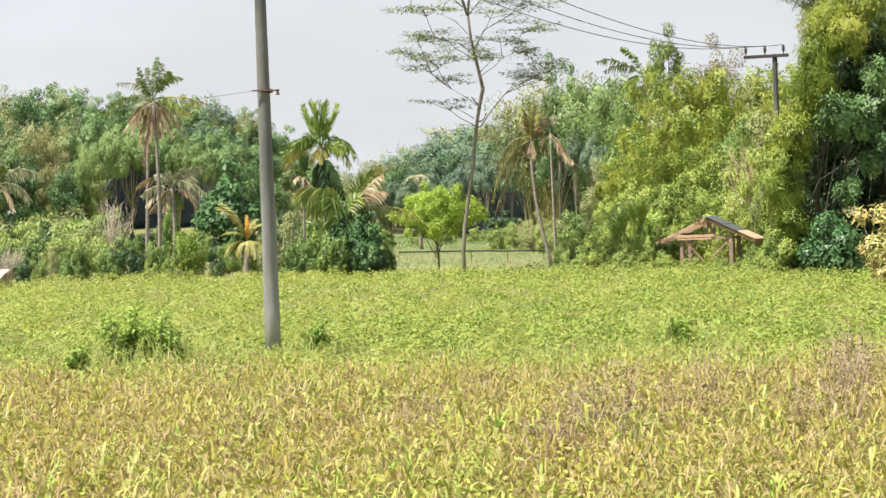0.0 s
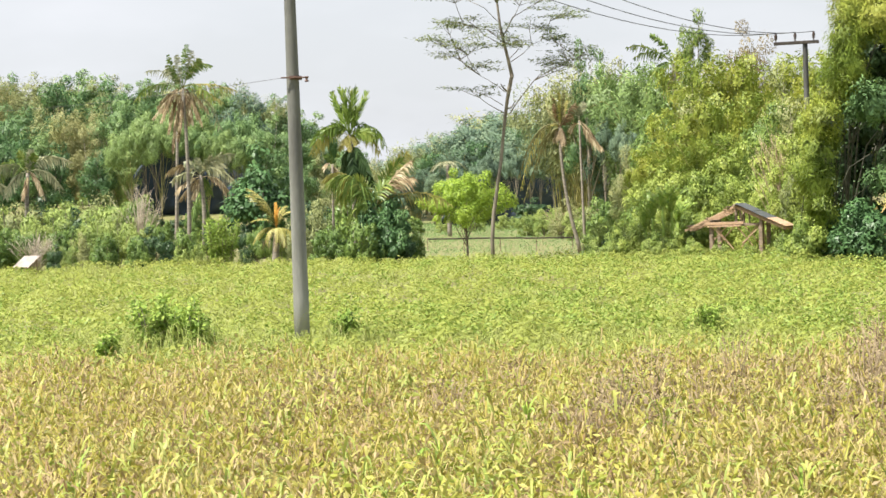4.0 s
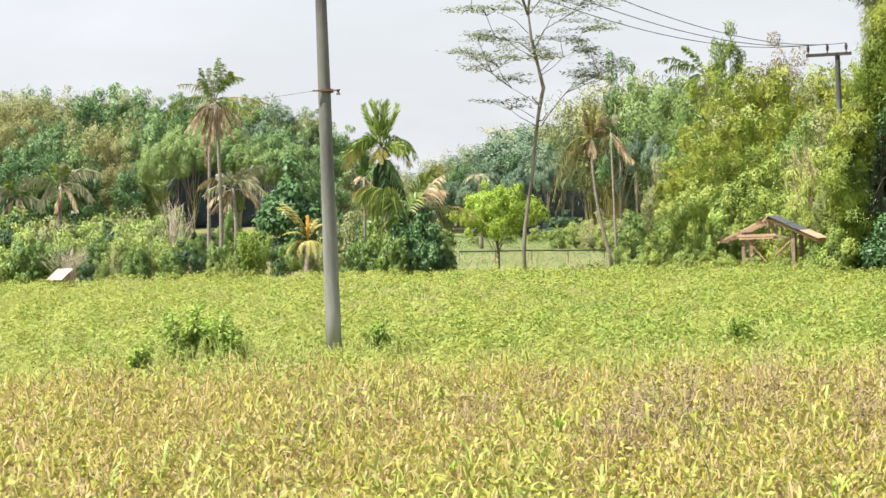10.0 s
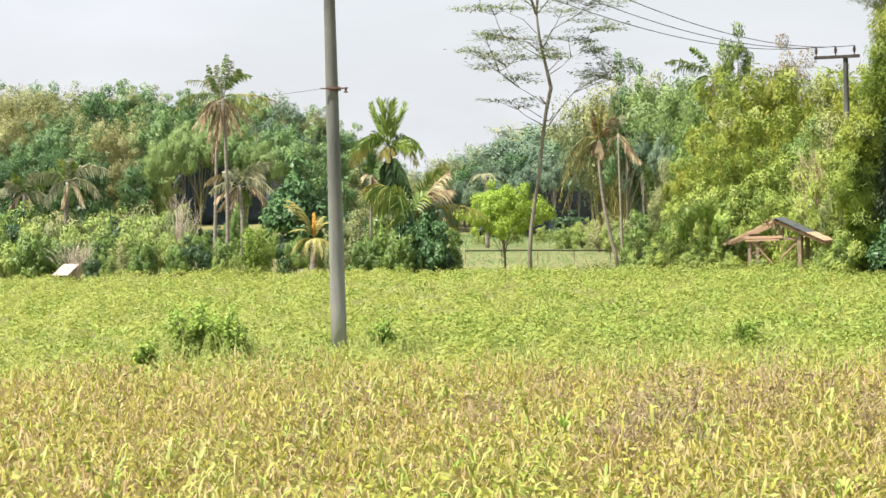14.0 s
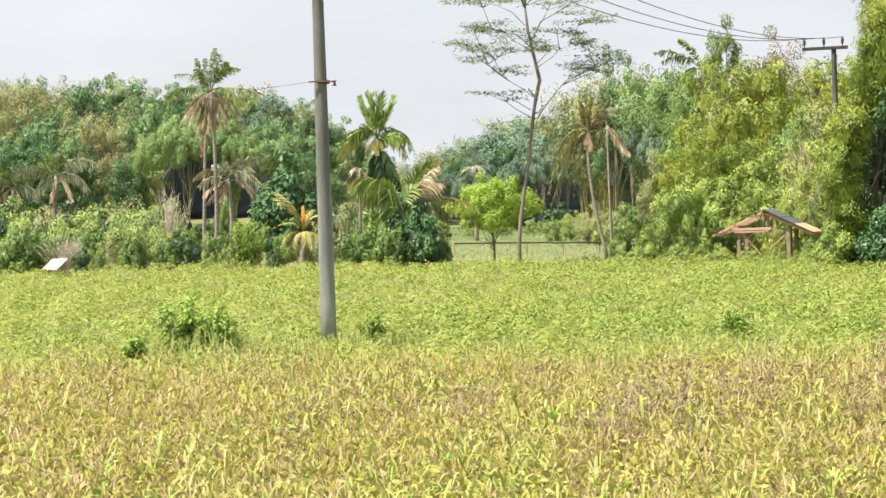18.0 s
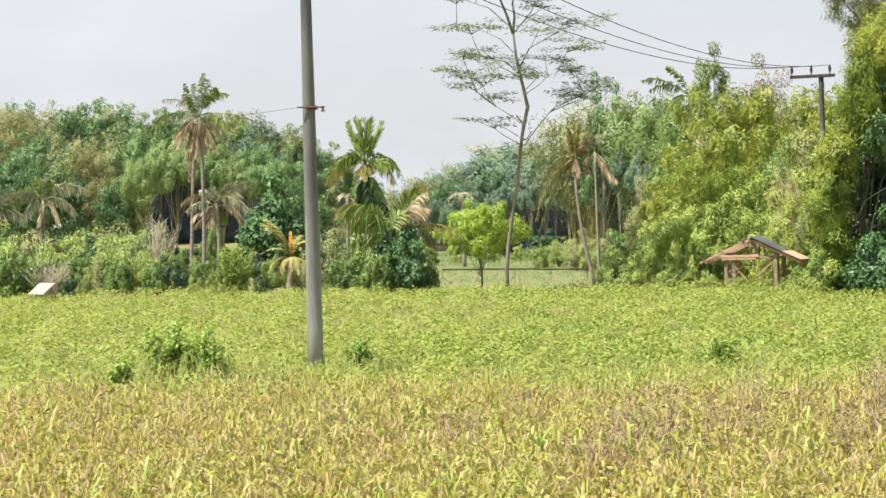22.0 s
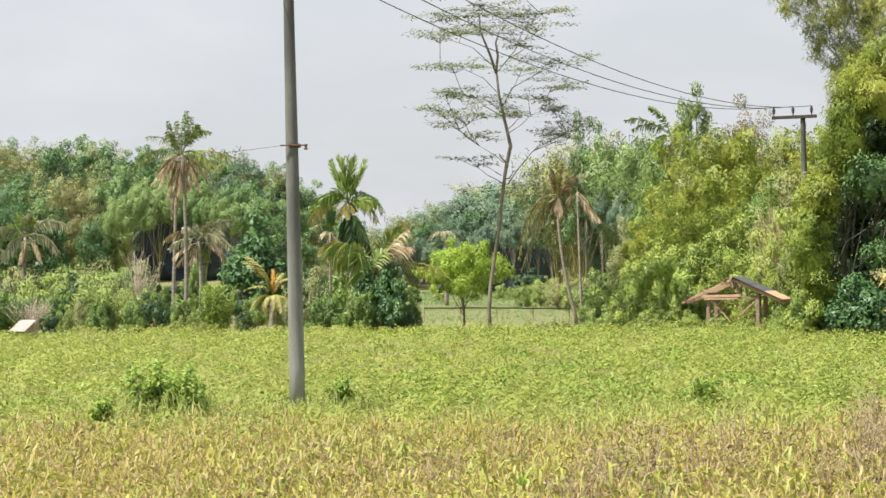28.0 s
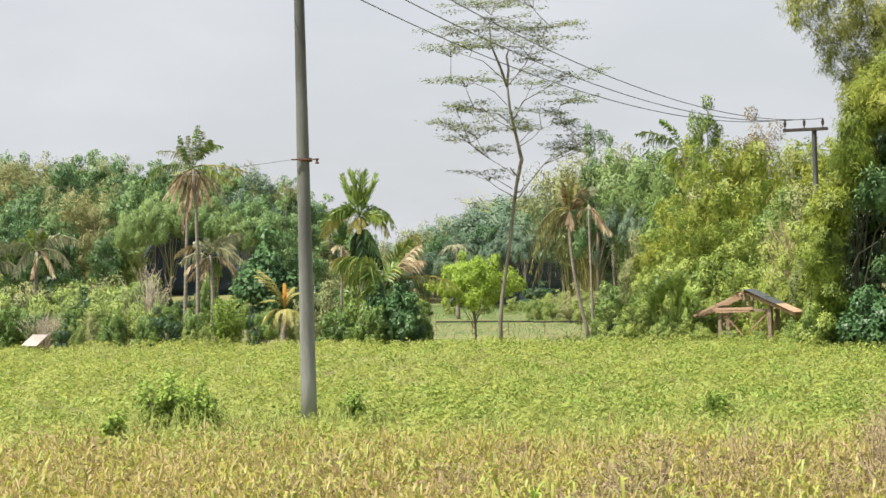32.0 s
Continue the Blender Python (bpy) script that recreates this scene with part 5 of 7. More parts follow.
palm2(on_ground((7.14, 76.0, 0.67)), (7.02, 76.0, 5.46), THIN_PALM, 0.055, 0.042, "thin palm with a few pale broken fronds")
palm(on_ground((2.58, 120, -0.11)), (2.53, 120, 4.8), ring(FR_GREY, 9, 16, 0.5, 5, seed=20), 0.13, 0.1, "coconut palm half hidden at the foot of the hill", 0.0)
HIDDEN_PALM = [(-2.34, 0.86, 0.15, PALM_GREEN, 0.35, 0.8), (-1.03, 1.51, 0.12, PALM_GREEN, 0.35, 0.8), (-1.95, 0.28, 0.2, PALM_GREEN, 0.4, 0.9), (0.42, -0.95, 0.1, PALM_DRY, 0.3, 0.8), (-0.61, -1.59, 0.1, PALM_DRY, 0.35, 0.8), (0.84, 0.56, 0.2, PALM_GREEN, 0.4, 0.8), (-1.12, -0.56, 0.2, PALM_GREEN, 0.45, 0.9), (-1.53, -1.25, 0.2, PALM_GREEN, 0.45, 0.9)]
palm2(on_ground((13.32, 92.0, 3.59)), (13.24, 92.0, 8.88), HIDDEN_PALM, 0.12, 0.1, "ragged coconut palm showing above the overgrown bank")
# young palms without a tall trunk
palm(on_ground((-4.5, 62, 0.55)), (-4.42, 62, 1.48), [(FR_ARC, 178, 76, 0.86), (FR_ARC, 172, 70, 0.8), (FR_YELLOW, 10, 68, 0.5), (FR_YELLOW, 195, 48, 0.45), (FR_ARC, 60, 74, 0.5), (FR_ORANGE, 100, 87, 0.9), (FR_ORANGE, 20, 83, 0.75), (FR_ORANGE, 190, 84, 0.6), (FR_ORANGE, 280, 80, 0.5)] + ring(FR_DRY, 7, -40, 0.36, 0, seed=30) + ring(FR_YELLOW, 9, 0, 0.48, 20, 20, seed=31), 0.12, 0.1, "small yellow palm with an orange spear and a dry skirt", 0.0, 0, "young_palm")


# ---- added dark walls that stand for the shade under the trees ----
def shade_wall(x0, x1, y, top, seed, label):
    rng = np.random.RandomState(seed)
    u, v = np.meshgrid(np.linspace(0, 1, 34), np.linspace(0, 1, 18))
    X = x0 + (x1 - x0) * u
    rough = 0.5 * np.sin(u * 9 + 2 * v) * np.sin(v * 5 + u * 4) + rng.normal(0, 0.12, u.shape)
    Yv = y - 2.0 * np.abs(2 * u - 1) ** 3 - 1.2 * v + rough
    base = ground_z(X, Yv) - 0.3
    Z = base + (top - base) * v * (1 - np.abs(2 * u - 1) ** 3) + 0.25 * rough * v
    V = np.stack([X, Yv, Z], -1).reshape(-1, 3)
    i, j = np.meshgrid(np.arange(17), np.arange(33), indexing="ij")
    a = (i * 34 + j).ravel()
    F = np.concatenate([np.stack([a, a + 1, a + 35], 1), np.stack([a, a + 35, a + 34], 1)])
    back = V + np.array([0, 4.0, 0])
    m = len(V)
    rim = np.concatenate([np.arange(34), np.arange(1, 18) * 34 + 33, 17 * 34 + np.arange(32, -1, -1), np.arange(16, 0, -1) * 34])
    nxt = np.roll(rim, -1)
    side = np.concatenate([np.stack([nxt, rim, rim + m], 1), np.stack([nxt, rim + m, nxt + m], 1)])
    tagged(new("bank", mesh_np("bank", np.vstack([V, back]), np.vstack([F, F[:, ::-1] + m, side]), HOLLOW_SHADE)), label, "bank", kind="structure")


shade_wall(-18.4, -8.8, 118, 6.3, 5, "added dark blue-grey wall standing for the shade under the overhanging trees")
shade_wall(2.4, 22.5, 184, 5.4, 6, "added dark blue-grey wall standing for the shade under the far trees")


# ---- trees and bushes ----
def stand(kind, make, own, p, label, category="tree", rz=0.0, wide=1.0, group=""):
    return plant(kind, make, p, rz, wide, label, category, group)


bright = broad_tree(35, BRIGHT_LEAF, BARK, 3.0, 3.1, 1.4, 75, 0.25, 20000, 0.072, 0.042, stem=0.013)
stand("bright", bright, 3.1, (2.02, 66, 3.55), "small bushy tree with bright yellow-green leaves", wide=0.88)
dark_round = broad_tree(32, DARK_LEAF, BARK, 2.6, 5.0, 0.9, 34, 0.5, 4200, 0.22, 0.14, far=False)
stand("dark_round", dark_round, 5.0, (-6.08, 78, 5.07), "dense dark glossy-leaved tree behind the palms")
thicket = broad_tree(33, DARK_LEAF, BARK, 3.6, 5.0, 0.3, 40, 0.42, 6000, 0.26, 0.15, far=False)
for q, wd in (((-0.81, 61.6, 2.7), 0.75), ((-0.45, 61, 2.17), 0.8), ((-1.31, 61.4, 2.06), 0.7)):
    stand("thicket", thicket, 5.0, q, "dark leafy shrub with large glossy leaves under the palms", "bush", 2.0 * wd, wd, "dark shrubs under the palms")

KINDS = {
    "dark": (broad_tree(41, DARK_LEAF, w=6.5, blobs=46, br=0.95, n=10500, ll=0.23, lw=0.15), 10.0, "dense dark green forest tree"),
    "mid": (broad_tree(42, MID_LEAF, w=6.0, blobs=52, br=0.85, n=10500, ll=0.22, lw=0.13), 10.0, "leafy mid-green forest tree"),
    "olive": (broad_tree(43, OLIVE_LEAF, PALE_BARK, 7.0, blobs=70, br=0.62, n=10000, ll=0.2, lw=0.1), 10.0, "olive-green thin-crowned forest tree"),
    "tan": (broad_tree(44, TAN_LEAF, PALE_BARK, 6.5, blobs=80, br=0.6, n=10000, ll=0.2, lw=0.09), 10.0, "forest tree with dry tan leaves"),
    "airy": (broad_tree(45, MID_LEAF, PALE_BARK, 6.0, 10.0, 4.0, 60, 0.5, 8500, 0.2, 0.11), 10.0, "slim forest tree with an open layered crown"),
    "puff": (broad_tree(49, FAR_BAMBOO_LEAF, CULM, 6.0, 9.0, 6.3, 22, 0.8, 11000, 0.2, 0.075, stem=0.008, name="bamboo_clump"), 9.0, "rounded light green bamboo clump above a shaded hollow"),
    "roof": (broad_tree(50, MID_LEAF, BARK, 6.5, 9.0, 7.2, 56, 0.6, 7500, 0.24, 0.14, stem=0.006), 9.0, "forest tree with a flat high crown over deep shade"),
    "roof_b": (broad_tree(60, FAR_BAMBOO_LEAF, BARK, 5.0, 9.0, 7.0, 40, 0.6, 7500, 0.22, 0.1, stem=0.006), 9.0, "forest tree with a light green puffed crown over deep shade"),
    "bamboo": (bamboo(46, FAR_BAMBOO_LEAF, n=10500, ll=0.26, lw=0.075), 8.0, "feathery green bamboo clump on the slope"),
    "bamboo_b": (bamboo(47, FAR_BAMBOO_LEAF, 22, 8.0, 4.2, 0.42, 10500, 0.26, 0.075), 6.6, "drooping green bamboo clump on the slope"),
    "hill": (broad_tree(151, HAZY_HILL_LEAF, PALE_BARK, 6.5, 10.0, 3.0, 46, 0.9, 9000, 0.26, 0.17), 10.0, "haze-tinted blue-green forest tree on the far hill"),
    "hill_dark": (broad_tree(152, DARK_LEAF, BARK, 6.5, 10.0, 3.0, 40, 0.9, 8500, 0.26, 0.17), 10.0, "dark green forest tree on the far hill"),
    "hill_bamboo": (bamboo(153, HAZY_HILL_LEAF, 26, 8.0, 3.8, 0.36, 9500, 0.3, 0.1, 0.5), 8.0, "haze-tinted feathery blue-green bamboo clump on the far hill"),
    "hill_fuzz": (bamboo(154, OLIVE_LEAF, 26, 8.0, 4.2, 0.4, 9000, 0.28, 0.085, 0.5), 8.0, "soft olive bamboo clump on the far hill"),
    "hill_tall": (broad_tree(155, HAZY_HILL_LEAF, PALE_BARK, 5.5, 13.0, 8.6, 40, 0.7, 6500, 0.25, 0.15, stem=0.008), 13.0, "slim pale-stemmed forest tree with a high crown"),
    "hill_roof": (broad_tree(156, HAZY_HILL_LEAF, PALE_BARK, 6.0, 9.0, 6.4, 46, 0.6, 7000, 0.25, 0.15, stem=0.006), 9.0, "slim-stemmed tree with a flat crown over deep shade"),
    "fuzz": (bamboo(145, TAN_LEAF, 30, 8.0, 4.6, 0.4, 10500, 0.24, 0.06, 0.5, 0.35), 6.6, "bamboo clump with soft dry tan leaves on the slope"),
    "fuzz_b": (bamboo(146, OLIVE_LEAF, 30, 8.0, 4.4, 0.4, 10500, 0.24, 0.065, 0.5, 0.35), 6.6, "bamboo clump with soft olive leaves on the slope"),
}


def row(items, group):
    r = random.Random(len(items) * 7 + len(group))
    for kind, p, wide in items:
        make, own, label = KINDS[kind]
        stand(kind, make, own, p, label, "bamboo" if "bamboo" in label else "tree", r.uniform(0, 6.28), wide, group)


row([("fuzz", (-40.00, 154, 14.83), 0.83), ("olive", (-38.65, 154, 14.59), 0.82), ("mid", (-36.74, 150, 13.96), 0.94), ("fuzz_b", (-36.70, 154, 14.31), 1.01), ("fuzz", (-33.70, 146, 13.56), 0.86), ("olive", (-33.66, 150, 13.44), 0.99),
     ("mid", (-33.30, 154, 14.17), 0.81), ("fuzz_b", (-31.19, 150, 13.41), 0.92), ("fuzz", (-30.75, 154, 13.79), 1), ("olive", (-29.61, 154, 14.02), 0.91), ("dark", (-26.77, 146, 13.41), 0.81), ("airy", (-27.07, 154, 14.23), 0.91),
     ("mid", (-25.86, 154, 13.92), 1.01), ("olive", (-24.02, 150, 13.34), 0.95), ("dark", (-22.11, 146, 12.86), 1.01), ("airy", (-20.79, 146, 12.73), 0.97), ("mid", (-20.85, 154, 13.17), 0.94), ("airy", (-19.58, 154, 13.22), 0.87),
     ("mid", (-18.60, 154, 13.02), 1.05), ("hill", (-17.17, 150, 12.50), 1.02), ("fuzz_b", (-16.25, 150, 12.77), 1.02), ("airy", (-14.92, 146, 12.34), 0.89), ("mid", (-14.15, 150, 12.51), 0.93), ("hill", (-12.45, 146, 12.24), 0.83),
     ("fuzz_b", (-11.66, 150, 11.86), 0.87), ("airy", (-10.64, 150, 11.59), 0.88), ("mid", (-9.32, 150, 10.78), 0.89), ("airy", (-8.24, 154, 10.55), 0.97), ("fuzz_b", (-7.31, 154, 8.87), 0.87), ("hill", (-5.95, 150, 7.65), 0.91),
     ("mid", (-4.93, 150, 7.23), 0.8), ("airy", (-3.75, 146, 6.56), 0.89), ("fuzz_b", (-2.74, 154, 6.90), 0.96)], "trees on the wooded slope")
row([("fuzz", (-32.71, 131, 10.72), 0.85), ("olive", (-30.62, 128, 9.91), 0.85), ("fuzz", (-30.13, 131, 10.65), 0.85), ("dark", (-28.58, 131, 9.62), 0.85), ("mid", (-26.66, 128, 10.07), 0.85), ("olive", (-25.85, 131, 10.46), 0.85),
     ("dark", (-24.13, 128, 9.31), 0.85), ("fuzz", (-21.94, 126, 9.69), 0.85), ("tan", (-21.53, 131, 9.32), 0.85), ("mid", (-19.64, 126, 10.08), 0.85), ("airy", (-19.05, 131, 9.97), 0.85), ("bamboo", (-17.11, 126, 9.25), 0.85),
     ("mid", (-15.82, 128, 9.79), 0.85), ("dark", (-13.97, 128, 9.43), 0.85), ("hill", (-12.71, 131, 9.72), 0.85), ("mid", (-10.88, 128, 9.20), 0.85), ("airy", (-9.34, 128, 8.77), 0.85), ("mid", (-8.00, 131, 7.90), 0.85),
     ("olive", (-6.46, 131, 6.27), 0.85), ("olive", (-4.78, 128, 5.36), 0.85), ("fuzz_b", (-2.42, 126, 4.99), 0.85)], "trees on the wooded slope")
row([("dark", (-28.96, 115, 7.24), 0.8), ("dark", (-26.17, 112, 7.22), 0.8), ("mid", (-25.75, 115, 7.57), 0.8), ("dark", (-24.24, 115, 7.95), 0.8), ("mid", (-22.96, 115, 7.50), 0.8), ("dark", (-21.66, 115, 6.84), 0.8),
     ("tan", (-19.62, 115, 7.48), 0.8), ("dark", (-18.40, 112, 6.10), 0.8), ("bamboo", (-17.29, 112, 6.89), 0.8), ("mid", (-8.71, 112, 6.87), 0.8), ("dark", (-7.75, 115, 5.92), 0.8), ("mid", (-6.22, 112, 4.84), 0.8),
     ("olive", (-4.85, 115, 4.00), 0.8), ("mid", (-2.86, 112, 3.80), 0.8)], "trees on the wooded slope")
row([("puff", (-15.71, 106, 7.13), 0.62), ("roof_b", (-14.86, 106, 7.62), 0.62), ("puff", (-14.00, 106, 7.40), 0.62), ("roof_b", (-13.13, 106, 7.57), 0.62), ("roof", (-12.31, 106, 7.04), 0.62), ("puff", (-11.36, 106, 6.69), 0.62),
     ("roof_b", (-10.48, 106, 6.86), 0.62), ("puff", (-9.69, 106, 6.46), 0.62), ("roof", (-8.89, 106, 6.63), 0.62), ("roof_b", (-15.11, 112, 8.46), 0.62), ("roof_b", (-12.58, 112, 8.05), 0.62), ("roof", (-10.55, 112, 7.83), 0.62)], "trees over the shaded hollow")
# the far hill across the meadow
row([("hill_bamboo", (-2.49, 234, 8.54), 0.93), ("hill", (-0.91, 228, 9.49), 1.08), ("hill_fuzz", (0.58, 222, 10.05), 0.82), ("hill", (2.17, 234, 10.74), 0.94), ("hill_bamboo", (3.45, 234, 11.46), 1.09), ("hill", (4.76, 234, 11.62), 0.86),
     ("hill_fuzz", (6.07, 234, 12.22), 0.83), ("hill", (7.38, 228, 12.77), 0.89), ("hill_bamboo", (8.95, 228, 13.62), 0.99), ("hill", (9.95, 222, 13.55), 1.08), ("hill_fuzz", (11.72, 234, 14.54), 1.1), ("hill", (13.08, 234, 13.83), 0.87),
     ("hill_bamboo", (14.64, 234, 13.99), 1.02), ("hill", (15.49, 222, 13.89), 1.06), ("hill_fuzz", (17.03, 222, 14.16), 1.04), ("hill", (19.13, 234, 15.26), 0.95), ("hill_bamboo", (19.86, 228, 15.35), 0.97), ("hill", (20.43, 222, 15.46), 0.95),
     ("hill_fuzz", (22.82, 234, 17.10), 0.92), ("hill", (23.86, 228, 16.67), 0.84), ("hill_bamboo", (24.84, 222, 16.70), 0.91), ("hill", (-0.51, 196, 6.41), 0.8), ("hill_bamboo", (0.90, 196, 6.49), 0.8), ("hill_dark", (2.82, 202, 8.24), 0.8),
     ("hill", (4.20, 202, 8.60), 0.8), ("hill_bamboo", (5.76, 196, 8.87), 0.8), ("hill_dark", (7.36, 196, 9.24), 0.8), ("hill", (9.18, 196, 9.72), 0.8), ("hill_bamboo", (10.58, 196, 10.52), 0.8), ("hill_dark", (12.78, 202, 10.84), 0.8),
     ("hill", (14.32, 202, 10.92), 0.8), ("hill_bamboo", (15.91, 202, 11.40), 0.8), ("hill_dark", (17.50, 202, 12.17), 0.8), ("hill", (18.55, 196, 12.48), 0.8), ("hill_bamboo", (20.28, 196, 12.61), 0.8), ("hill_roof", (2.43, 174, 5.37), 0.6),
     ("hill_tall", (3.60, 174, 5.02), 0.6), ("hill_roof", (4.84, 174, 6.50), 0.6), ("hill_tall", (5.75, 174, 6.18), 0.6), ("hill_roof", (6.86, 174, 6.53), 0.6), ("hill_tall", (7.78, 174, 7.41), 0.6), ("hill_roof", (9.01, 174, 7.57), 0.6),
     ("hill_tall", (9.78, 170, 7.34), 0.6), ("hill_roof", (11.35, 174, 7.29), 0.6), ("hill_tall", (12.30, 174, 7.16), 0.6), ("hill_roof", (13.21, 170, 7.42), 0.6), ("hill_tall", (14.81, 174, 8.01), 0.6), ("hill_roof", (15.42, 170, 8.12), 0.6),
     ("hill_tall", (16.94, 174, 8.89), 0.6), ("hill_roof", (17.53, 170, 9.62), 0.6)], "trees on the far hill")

row([("fuzz_b", (11.90, 124, 12.2), 0.75), ("olive", (13.14, 126, 12.0), 0.75), ("fuzz_b", (10.77, 128, 10.7), 0.7), ("bamboo", (13.60, 118, 11.7), 0.8), ("bamboo_b", (14.20, 112, 11.2), 0.7), ("bamboo", (14.93, 110, 10.8), 0.6), ("airy", (11.75, 121, 12.9), 0.5), ("hill_tall", (11.61, 110, 7.46), 0.4), ("hill_tall", (12.31, 108, 7.07), 0.4), ("hill_roof", (12.70, 106, 6.20), 0.4), ("tan", (12.20, 100, 4.93), 0.35), ("hill_bamboo", (12.72, 130, 7.71), 0.6), ("hill_bamboo", (13.26, 122, 8.62), 0.6)], "trees beside the overgrown bank")


# ---- the overgrown bank ----
BANK = {
    "vine": (bush(51, BANK_LEAF, 4.6, 5.0, 70, 0.48, 10500, 0.13, 0.08, "overgrown_bush"), 3.0, "bush overgrown with light green creepers"),
    "low": (bush(59, BANK_LEAF, 2.6, 2.2, 30, 0.42, 4200, 0.14, 0.09, "overgrown_bush"), 2.2, "low bush overgrown with light green creepers"),
    "vine_b": (bush(52, BANK_LEAF, 4.0, 6.0, 70, 0.46, 10500, 0.13, 0.075, "overgrown_bush"), 3.4, "tall bush overgrown with yellow-green creepers"),
    "bank_bamboo": (bamboo(53, BAMBOO_LEAF, 26, 8.0, 3.6, 0.36, 14000, 0.23, 0.075, 0.36), 4.9, "yellow-green feathery bamboo clump"),
    "bank_tree": (broad_tree(54, SHRUB_LEAF, BARK, 4.4, 8.0, 1.5, 30, 0.85, 12000, 0.16, 0.1), 6.0, "leafy green tree on the bank"),
    "bank_dark": (broad_tree(55, PALM_GREEN, BARK, 3.2, 9.0, 3.0, 60, 0.36, 9000, 0.15, 0.07), 6.0, "dark green tree above the bank"),
    "bank_dry": (broad_tree(56, BROWN_LEAF, PALE_BARK, 4.6, 9.0, 4.6, 40, 0.5, 5500, 0.13, 0.07), 6.0, "tree with dry reddish-brown leaves"),
    "bank_olive": (broad_tree(57, OLIVE_LEAF, PALE_BARK, 4.8, 8.0, 1.0, 34, 0.75, 12000, 0.14, 0.085), 6.0, "dry olive-green shrubby tree"),
}


def bank(items, group):
    r = random.Random(len(items))
    for kind, p, wide in items:
        make, own, label = BANK[kind]
        cat = "bamboo" if "bamboo" in kind else "bush" if kind in ("low", "vine", "vine_b") else "tree"
        stand(kind, make, own, p, label, cat, r.uniform(0, 6.28), wide, group)


bank([("bank_dark", (13.67, 88, 11.19), 0.55), ("bank_dry", (16.12, 90, 10.83), 0.7), ("bank_tree", (12.33, 86, 8.18), 0.7), ("bank_bamboo", (13.84, 84, 8.88), 0.7), ("bank_bamboo", (15.88, 84, 8.95), 0.7), ("bank_olive", (16.73, 82, 8.39), 0.7), ("bank_bamboo", (17.78, 80, 8.56), 0.7), ("bank_olive", (12.11, 78, 6.88), 0.8),
      ("bank_tree", (10.83, 80, 6.44), 0.7), ("bank_bamboo", (11.32, 76, 5.97), 0.8), ("bank_bamboo", (12.89, 75, 6.67), 0.8), ("bank_tree", (13.87, 73, 6.29), 0.7), ("bank_olive", (14.99, 72, 6.31), 0.8),
      ("bank_bamboo", (9.87, 74, 4.55), 0.8), ("bank_olive", (9.94, 84, 4.92), 0.6), ("bank_bamboo", (11.2, 71, 4.84), 0.9), ("vine_b", (12.56, 69, 4.93), 0.9), ("vine_b", (13.82, 68, 4.85), 0.9), ("vine_b", (14.85, 67, 5.38), 0.9),
      ("vine", (9.81, 69, 3.54), 0.8), ("vine", (10.95, 67, 3.66), 0.9), ("vine", (12.59, 66, 3.59), 0.9), ("vine", (13.77, 65, 3.34), 0.8), ("vine", (8.63, 68, 2.92), 0.7),
      ("low", (9.57, 63.5, 2.06), 0.9), ("low", (12.66, 63.5, 2.17), 0.9), ("low", (6.85, 66, 1.84), 0.9), ("low", (7.31, 64, 1.64), 0.9), ("low", (8.46, 62.5, 1.52), 0.9), ("low", (14.17, 62.5, 2.32), 0.9), ("vine_b", (13.37, 62, 5.52), 0.7), ("vine_b", (13.32, 61, 4.54), 0.6), ("vine_b", (12.59, 62, 4.04), 0.6), ("bank_bamboo", (14.24, 62.5, 5.72), 0.6), ("bank_olive", (12.96, 61.5, 4.39), 0.5)], "plants of the overgrown bank")
bank([("low", (6.55, 59.5, 1.28), 0.9), ("low", (7.26, 60.5, 1.51), 0.9), ("low", (7.70, 59.2, 1.25), 0.8), ("low", (8.57, 60.2, 1.33), 0.9), ("low", (9.00, 59, 1.04), 0.9), ("low", (11.88, 60, 1.03), 0.9), ("low", (12.60, 60.3, 1.11), 0.9), ("low", (12.86, 59, 0.89), 0.9), ("vine", (9.82, 63, 1.96), 0.6), ("vine", (11.83, 63.5, 2.20), 0.6), ("low", (11.39, 54.6, 1.46), 0.8), ("low", (11.81, 55, 1.85), 0.8), ("low", (11.27, 55.5, 1.22), 0.7)], "plants of the overgrown bank")


